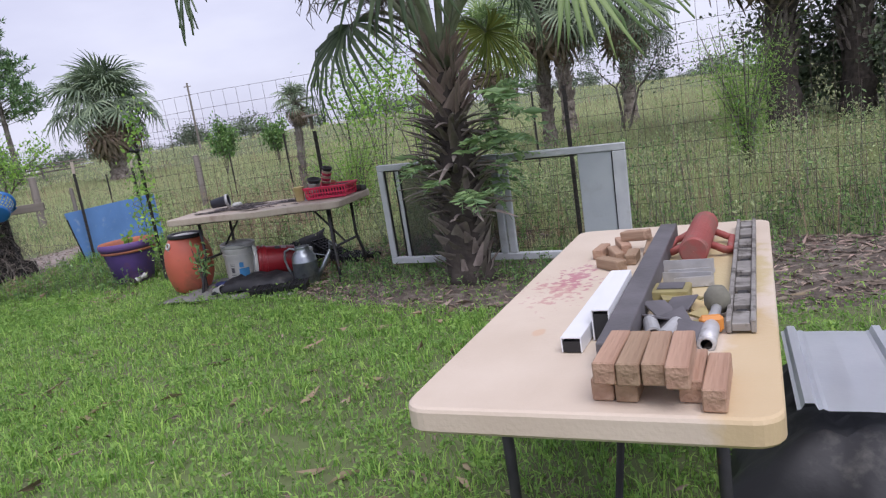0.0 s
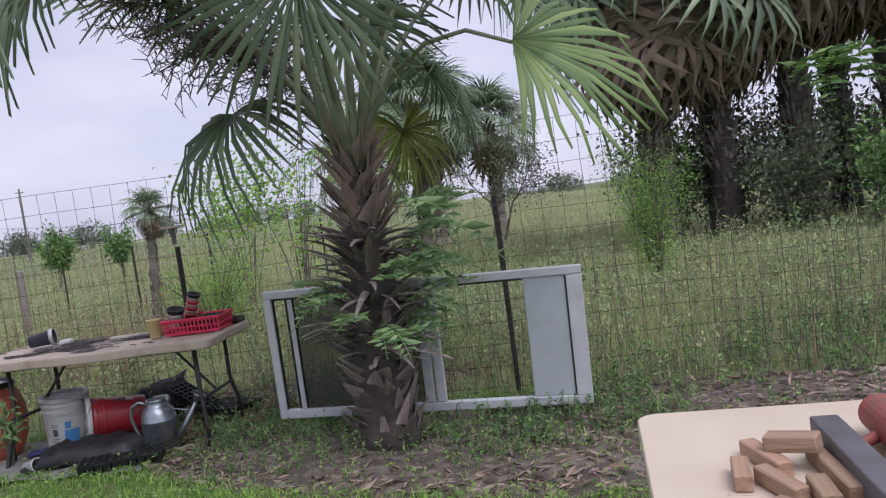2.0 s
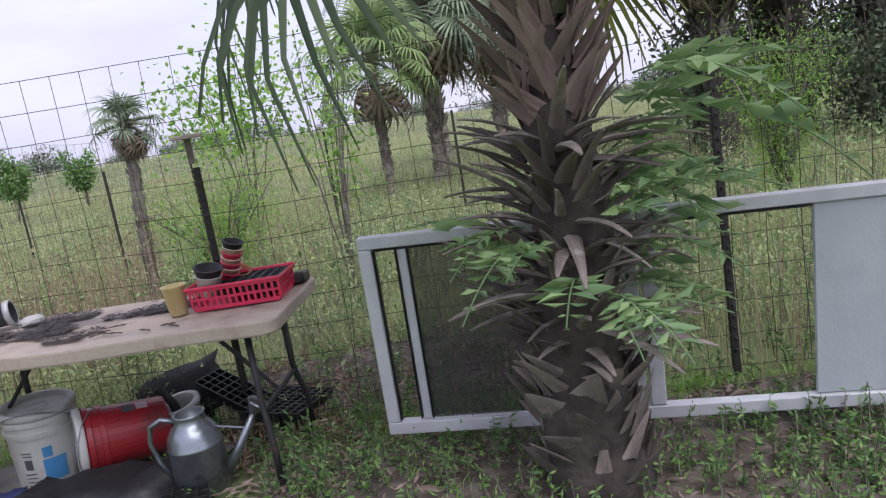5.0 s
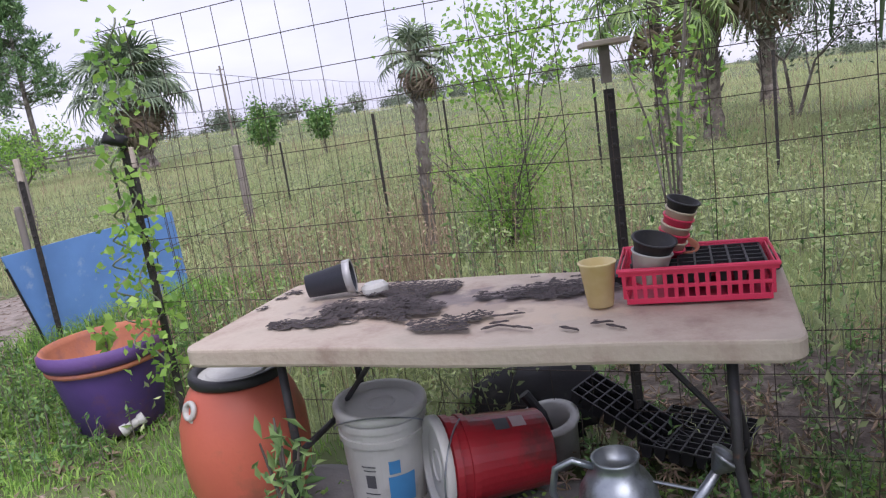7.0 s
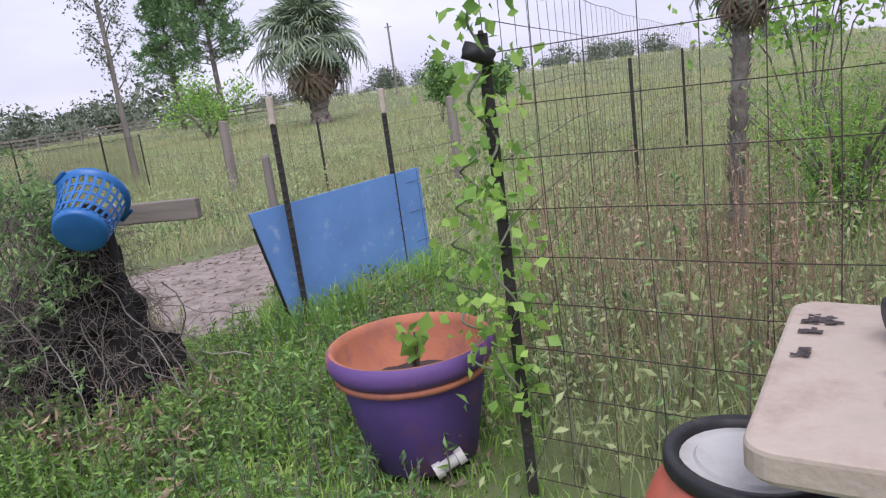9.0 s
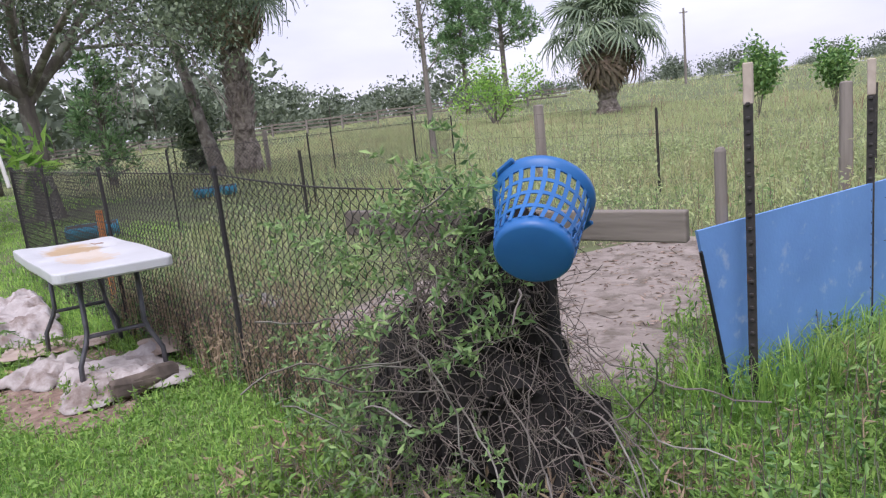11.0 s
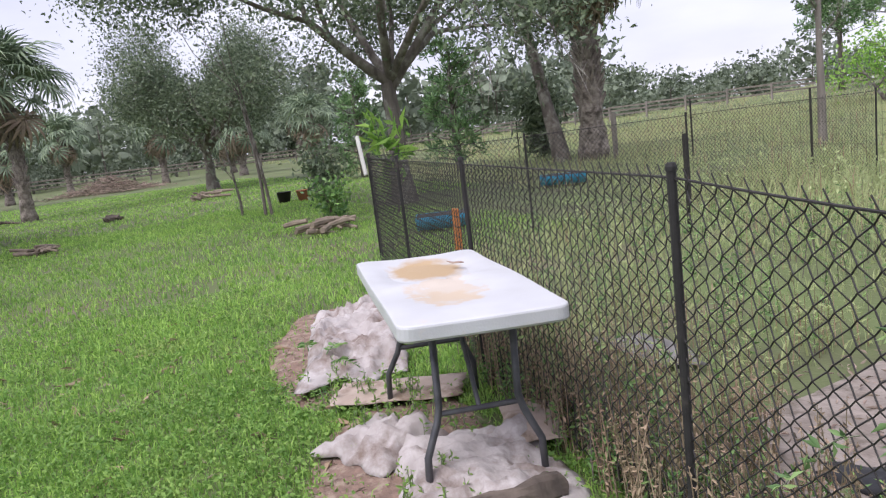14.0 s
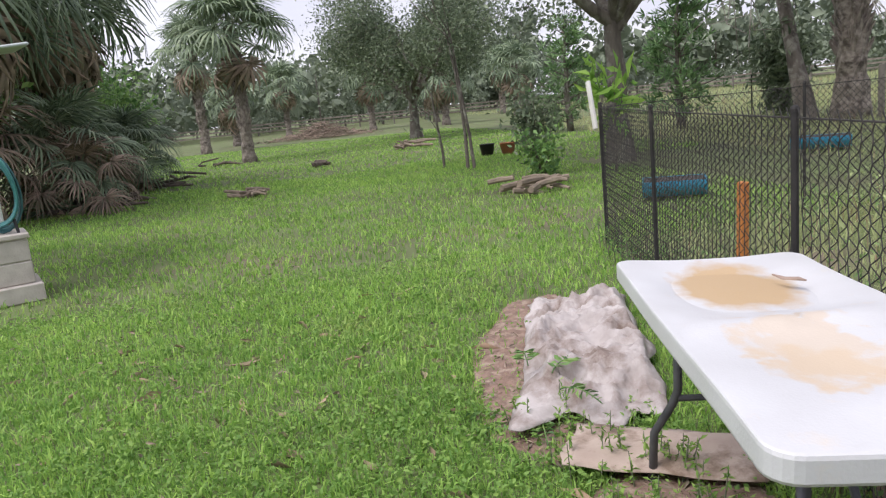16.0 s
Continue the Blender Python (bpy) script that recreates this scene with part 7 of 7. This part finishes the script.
awn = thing("canopy", "grey fabric canopy corner held on a thin pole", "canopy", -14.6, 4.6, 0)
part("pole", tubed([(0, 0, 0), (0, 0, 2.2)], 0.02, 10), M_GLEG, awn)
part("fabric", moved(boxed(1.6, 1.7, 0.03, 0, 0, 0, bevel=0.01), pose(-0.1, -0.05, 2.2, 6, 4, 20)), M_FPANEL, awn, "grey stretched fabric")


# ---- grass and litter ----
def scatter(rng, n, x0, x1, y0, y1):
    return np.stack([rng.uniform(x0, x1, n), rng.uniform(y0, y1, n)], 1)


def tufts(rng, n, k, x0, x1, y0, y1):
    """Blades gathered in clumps of k."""
    c = np.repeat(scatter(rng, n, x0, x1, y0, y1), k, 0)
    return c + rng.normal(size=c.shape) * 0.022


def ell(p, cx, cy, rx, ry, rz):
    a = math.radians(rz)
    d = p - [cx, cy]
    u, v = d[:, 0] * math.cos(a) + d[:, 1] * math.sin(a), -d[:, 0] * math.sin(a) + d[:, 1] * math.cos(a)
    return (u / rx) ** 2 + (v / ry) ** 2


def fence_y(x):
    return np.interp(x, [-3.05, 6.2], [7.75, 3.95])


def chain_y(x):
    return np.interp(x, [-12.52, -5.5], [10.34, 8.42])


def bare(p):
    """True where the soil lies open."""
    m = (ell(p, 1.7, 4.9, 3.2, 0.85, -22) < 1) | (ell(p, 0.2, 5.5, 1.2, 0.65, -22) < 1) | (ell(p, -6.3, 11.0, 2.1, 1.2, 62) < 1) | (ell(p, -5.5, 9.95, 0.75, 0.45, -25) < 1) | (ell(p, -10.2, 8.82, 1.15, 0.36, -21) < 1) | (ell(p, -8.2, 8.45, 0.85, 0.42, -22) < 1)
    m |= (ell(p, -1.6, 6.75, 1.2, 0.5, -19) < 1) | (ell(p, -0.2, 7.3, 1.4, 0.55, -22) < 1)
    return m


def outside(p):
    """True in the field, behind the fences."""
    x, y = p[:, 0], p[:, 1]
    return np.where(x > -3.05, y > fence_y(x) + 0.05, np.where(x > -5.4, y > 11.5, np.where(x > -12.5, y > chain_y(x), y > np.interp(x, [-60, -12.5], [24, 15]))))


def lawn():
    rng = np.random.default_rng(3)
    ps = [scatter(rng, 90000, -4.2, 2.6, 1.0, 7.5), scatter(rng, 75000, -10.5, -3.6, 6.2, 9.6), scatter(rng, 60000, -13, -6.5, 5.0, 10.2), scatter(rng, 90000, -24, -9, 3.0, 13.5), scatter(rng, 50000, -48, -20, 2, 18), scatter(rng, 30000, -6.0, -2.8, 7.4, 12), scatter(rng, 16000, -16, 7, -6, 8), tufts(rng, 2600, 13, -4.0, 1.6, 1.2, 6.4), tufts(rng, 2600, 11, -12.5, -4.0, 5.6, 9.0), tufts(rng, 1500, 11, -24, -9, 3.5, 12)]
    hs = [0.055, 0.055, 0.055, 0.065, 0.10, 0.085, 0.06, 0.085, 0.08, 0.09]
    ws = [0.006, 0.006, 0.007, 0.012, 0.028, 0.007, 0.014, 0.007, 0.007, 0.011]
    sets = []
    for p, h, w in zip(ps, hs, ws):
        p = p[~outside(p)]
        b = bare(p)
        patchy = np.sin(p[:, 0] * 1.7 + np.sin(p[:, 1] * 1.3)) * np.cos(p[:, 1] * 2.1 + p[:, 0] * 0.6) * 0.5 + 0.5
        keep = (~b | (rng.random(len(p)) < 0.10)) & (rng.random(len(p)) < 0.42 + 0.58 * patchy)
        p = p[keep]
        sets.append(blades(p, h, w * (1.4 if w > 0.02 else 1), 0.9, ground_z(p[:, 0], p[:, 1]), rng, w > 0.02))
    p = scatter(rng, 1700, 0, 1, -0.22, 0.3)
    q = np.array([-4.76, 9.28]) + p[:, :1] * np.array([0.64, 1.40]) + p[:, 1:] * np.array([0.909, -0.416])
    sets.append(blades(q, 0.30, 0.007, 0.7, ground_z(q[:, 0], q[:, 1]), rng))
    v, f = joined(sets)
    tagged(arrays("lawn_grass", v, f, M_GRASS), "short bright green lawn grass, patchy and mown", "grass", kind="stuff")
    ps = [scatter(rng, 13000, -4.2, 2.6, 1.0, 7.0), scatter(rng, 9000, -10, -3.8, 6.4, 9.0), scatter(rng, 4000, -13, -8, 5.0, 9.0)]
    p = np.concatenate(ps)
    p = p[~outside(p)]
    p = p[(~bare(p)) | (rng.random(len(p)) < 0.22)]
    c = np.column_stack([p, ground_z(p[:, 0], p[:, 1]) + rng.uniform(0.01, 0.075, len(p))])
    v, f = leaves(np.repeat(c, 4, 0) + rng.normal(size=(len(c) * 4, 3)) * [0.02, 0.02, 0.006], 0.024, rng, 1.7, flat=0.5)
    tagged(arrays("lawn_weeds", v, f, M_CLOVER), "low broad-leaved weeds among the lawn grass", "weeds", kind="stuff")


def field():
    rng = np.random.default_rng(4)
    ps = [scatter(rng, 42000, -3.2, 8, 4.4, 11), scatter(rng, 52000, -14, 10, 8, 20), scatter(rng, 110000, -40, 22, 12, 48), scatter(rng, 50000, -90, 60, 30, 100)]
    hs = [0.24, 0.28, 0.36, 0.42]
    ws = [0.006, 0.010, 0.018, 0.05]
    sets, dry = [], []
    for k, (p, h, w) in enumerate(zip(ps, hs, ws)):
        p = p[outside(p) & ~bare(p)]
        clump = np.sin(p[:, 0] * 0.8 + 1.3 * np.sin(p[:, 1] * 0.5)) * np.sin(p[:, 1] * 0.9 + p[:, 0] * 0.3)
        hh = h * (0.75 + 0.5 * clump)
        d = rng.random(len(p)) < 0.09
        sets.append(blades(p[~d], hh[~d], w * (1.4 if k > 1 else 1), 0.75, ground_z(p[~d, 0], p[~d, 1]), rng, k > 1))
        dry.append(blades(p[d], hh[d] * 1.3, w * 0.7, 0.35, ground_z(p[d, 0], p[d, 1]), rng))
    v, f = joined(sets)
    tagged(arrays("field_grass", v, f, M_FIELD), "tall uneven yellow-green field grass", "grass", kind="stuff")
    v, f = joined(dry)
    tagged(arrays("dry_stalks", v, f, M_DRY), "dry brown stalks standing in the field grass", "stalks", kind="stuff")


def tall_weeds(label, boxes, n, h, size, seed, material, per=14, long=3.0, by_chain=False, by_fence=False):
    """Leafy weed stems by the hundred along a fence."""
    rng = np.random.default_rng(seed)
    p = np.concatenate([scatter(rng, int(n * w), *b) for b, w in boxes])
    p = p[p[:, 1] > chain_y(p[:, 0]) - 0.14] if by_chain else p
    p = p[p[:, 1] > fence_y(p[:, 0]) - 0.22] if by_fence else p
    p = p[outside(p) & ~bare(p)] if material in (M_WEED, M_FIELD) else p
    m = len(p)
    hh = h * rng.uniform(0.45, 1.2, m)
    base = np.column_stack([p, ground_z(p[:, 0], p[:, 1])])
    tip = base + np.column_stack([rng.normal(size=(m, 2)) * 0.10 * hh[:, None], hh])
    u = rng.uniform(0.2, 1, (m, per))[:, :, None]
    c = (base[:, None] + (tip - base)[:, None] * u).reshape(-1, 3)
    lv, lf = leaves(c, size, rng, long)
    t = tagged(arrays("weed_leaves", lv, lf, material), label, "weeds", kind="stuff")
    v, f = rods(base, tip, 0.004, 0.0015)
    arrays("weed_stems", v, f, M_DRY if material is M_FIELD else M_DRY if material is M_DRY else M_PETIOLE if material is M_CLOVER else M_TWIG, t)


def weed_clumps(label, boxes, n, h, reach, size, seed, material, per=110, long=2.4):
    """Rounded leafy weed clumps of many heights."""
    rng = np.random.default_rng(seed)
    p = np.concatenate([scatter(rng, int(n * w), *b) for b, w in boxes])
    p = p[outside(p) & ~bare(p)]
    m = len(p)
    hh = h * rng.uniform(0.4, 1.25, m)
    base = np.column_stack([p, ground_z(p[:, 0], p[:, 1])])
    u = rng.uniform(0.05, 1, (m, per))
    off = rng.normal(size=(m, per, 3)) * reach * (0.35 + 0.65 * np.sin(np.pi * np.clip(u * 0.8 + 0.15, 0, 1)))[:, :, None] * [1, 1, 0.25]
    c = base[:, None] + off
    c[:, :, 2] = np.abs(off[:, :, 2]) + base[:, None, 2] + u * hh[:, None]
    v, f = leaves(c.reshape(-1, 3), size, rng, long)
    t = tagged(arrays("weed_clump_leaves", v, f, material), label, "weeds", kind="stuff")
    k = 5
    a = np.repeat(base, k, 0)
    b = a + np.column_stack([rng.normal(size=(m * k, 2)) * reach * 0.6, np.repeat(hh, k)])
    v, f = rods(a, b, 0.004, 0.0015)
    arrays("weed_clump_stems", v, f, M_PETIOLE, t)


def litter(label, boxes, n, size, seed, material, on_bare=True):
    rng = np.random.default_rng(seed)
    p = np.concatenate([scatter(rng, int(n * w), *b) for b, w in boxes])
    p = p[bare(p)] if on_bare and size < 0.15 else p
    c = np.column_stack([p, ground_z(p[:, 0], p[:, 1]) + 0.022])
    v, f = leaves(c, size, rng, 4.5, flat=0.9)
    tagged(arrays("leaf_litter", v, f, material), label, "leaf litter", kind="stuff")


lawn()
field()
tall_weeds("tall leafy weeds tangled in the wire fence", [((1.3, 6.5, 4.6, 8.2), 1.0)], 330, 0.95, 0.042, 12, M_WEED, 18)
tall_weeds("dark low weeds tangled along the foot of the wire fence", [((1.5, 6.2, 4.0, 6.0), 1.0)], 900, 0.36, 0.04, 38, M_BUSH, 12, by_fence=True)
tall_weeds("brown and dark stems standing in the wire fence", [((1.0, 6.5, 4.3, 6.6), 1.0)], 240, 0.75, 0.022, 39, M_DRY, 9, by_fence=True)
tall_weeds("rank brown and green weeds behind the chain-link fence", [((-9.5, -5.4, 8.7, 11.0), 1.0)], 700, 0.3, 0.035, 42, M_FIELD, 12)
tall_weeds("tall leafy weeds behind the wire fence", [((-3.0, 2.0, 6.2, 11.0), 1.0)], 160, 0.7, 0.045, 13, M_WEED, 20)
tall_weeds("tall seeding field weeds", [((-10, 8, 10, 22), 1.0)], 420, 0.75, 0.05, 14, M_FIELD, 14)
tall_weeds("tall weeds inside the chain-link enclosure", [((-12, -5.0, 8.6, 14.5), 1.0)], 500, 0.4, 0.045, 15, M_WEED, 16)
tall_weeds("brown and green weeds along the foot of the chain-link fence", [((-12.4, -10.5, 9.5, 10.4), 0.3), ((-10.5, -8.8, 9.0, 9.9), 0.4), ((-8.8, -7.2, 8.65, 9.5), 0.6), ((-7.3, -5.6, 8.3, 9.2), 0.5)], 620, 0.26, 0.032, 33, M_BUSH, 14, by_chain=True)
tall_weeds("dead brown weeds along the foot of the chain-link fence", [((-9.2, -7.2, 8.75, 9.6), 0.8), ((-7.5, -5.4, 8.4, 9.3), 0.7)], 900, 0.36, 0.025, 34, M_DRY, 12, by_chain=True)
tall_weeds("dry straw and dead weeds round the foot of the stump", [((-6.1, -4.4, 7.75, 8.7), 1.0)], 240, 0.2, 0.06, 37, M_DRY, 10, 6.0)
tall_weeds("green weeds and grass growing round the foot of the stump", [((-6.0, -4.5, 7.55, 8.15), 1.0), ((-4.75, -4.1, 7.9, 8.6), 0.5)], 420, 0.22, 0.035, 40, M_CLOVER, 16)
tall_weeds("long grass and weeds round the blue panel and stump", [((-5.2, -3.6, 8.7, 11.2), 1.0), ((-6.0, -4.6, 7.9, 8.6), 0.5), ((-4.2, -3.2, 7.8, 9.5), 0.5)], 420, 0.17, 0.035, 35, M_CLOVER, 14)
tall_weeds("small green weeds pushing up between the cloths", [((-9.6, -8.3, 8.35, 8.8), 1.0), ((-8.0, -7.2, 8.2, 8.5), 0.3)], 90, 0.15, 0.03, 47, M_CLOVER, 14)
tall_weeds("rough mixed weeds and grass before the blue panel", [((-5.0, -3.0, 8.2, 10.2), 1.0), ((-4.6, -3.3, 7.4, 8.4), 0.4)], 330, 0.24, 0.04, 48, M_BUSH, 12)
tall_weeds("dry straw among the weeds before the blue panel", [((-5.0, -3.0, 8.0, 10.2), 1.0)], 160, 0.2, 0.04, 49, M_DRY, 8, 6.0)
tall_weeds("low green weeds at the foot of the palm and door frame", [((-1.0, 1.8, 5.3, 6.3), 1.0), ((0.45, 1.9, 4.9, 5.7), 1.2), ((-1.0, 0.2, 5.9, 6.8), 0.6), ((1.4, 4.5, 4.6, 5.6), 0.3)], 260, 0.16, 0.032, 36, M_BUSH, 12)
tall_weeds("low weeds on the mulch behind the wire fence", [((-1.3, 1.2, 6.5, 8.0), 1.0)], 260, 0.16, 0.035, 43, M_BUSH, 12)
tall_weeds("dry straw on the mulch behind the wire fence", [((-1.4, 1.2, 6.5, 8.0), 1.0)], 300, 0.10, 0.05, 44, M_DRY, 10, 6.0)
tall_weeds("brown dead stalks behind the wire fence", [((-3.0, 0.0, 8.5, 14.0), 0.5), ((-3.3, -1.7, 8.2, 10.5), 1.1)], 230, 0.8, 0.03, 16, M_DRY, 14)
weed_clumps("rounded leafy weed clumps crowding behind the wire fence", [((-3.0, 2.0, 6.6, 11.5), 1.0), ((1.0, 6.5, 4.6, 9.5), 0.6)], 110, 0.5, 0.17, 0.042, 61, M_FIELDWEED)
weed_clumps("yellow-green weed clumps in the field behind the fence", [((-3.5, 8.0, 8.0, 15.0), 1.0)], 130, 0.45, 0.24, 0.05, 62, M_FIELDWEED)
weed_clumps("dark green shrubby weeds in the field behind the fence", [((-3.2, 8.0, 7.5, 17.0), 1.0)], 26, 0.75, 0.26, 0.05, 63, M_BUSH)
weed_clumps("mixed weed clumps in the field beyond the track", [((-14.0, -3.0, 12.0, 24.0), 1.0)], 130, 0.4, 0.32, 0.06, 64, M_FIELDWEED, 90)
litter("scattered dry brown leaves and twigs on the mulch", [((-2, 5.5, 3.0, 7.5), 1.0)], 16000, 0.075, 17, M_LITTER)
litter("dry brown leaves and twigs scattered over the cloth", [((-10.8, -7.3, 8.1, 9.3), 1.0)], 700, 0.06, 46, M_LITTER)
litter("scattered twigs and rubble on the sandy track", [((-8.5, -4.4, 8.8, 13.0), 1.0)], 3000, 0.055, 45, M_LITTER)
litter("pale dry sticks and frond pieces on the mulch", [((-1, 5.5, 3.2, 6.8), 1.0)], 500, 0.145, 19, M_LITTER)
litter("long dry grass straws on the lawn", [((-4, 2.0, 1.0, 5.0), 0.5), ((-12, -5, 5.4, 8.5), 0.5), ((-6.2, -3.2, 7.0, 9.0), 0.4)], 420, 0.15, 18, M_DRY)
litter("small dead brown leaves lying in the lawn", [((-4, 2.0, 1.0, 6.5), 0.5), ((-14, -5, 5.0, 8.6), 0.5), ((-6.2, -3.2, 7.0, 9.3), 0.5)], 1700, 0.06, 41, M_LITTER, False)
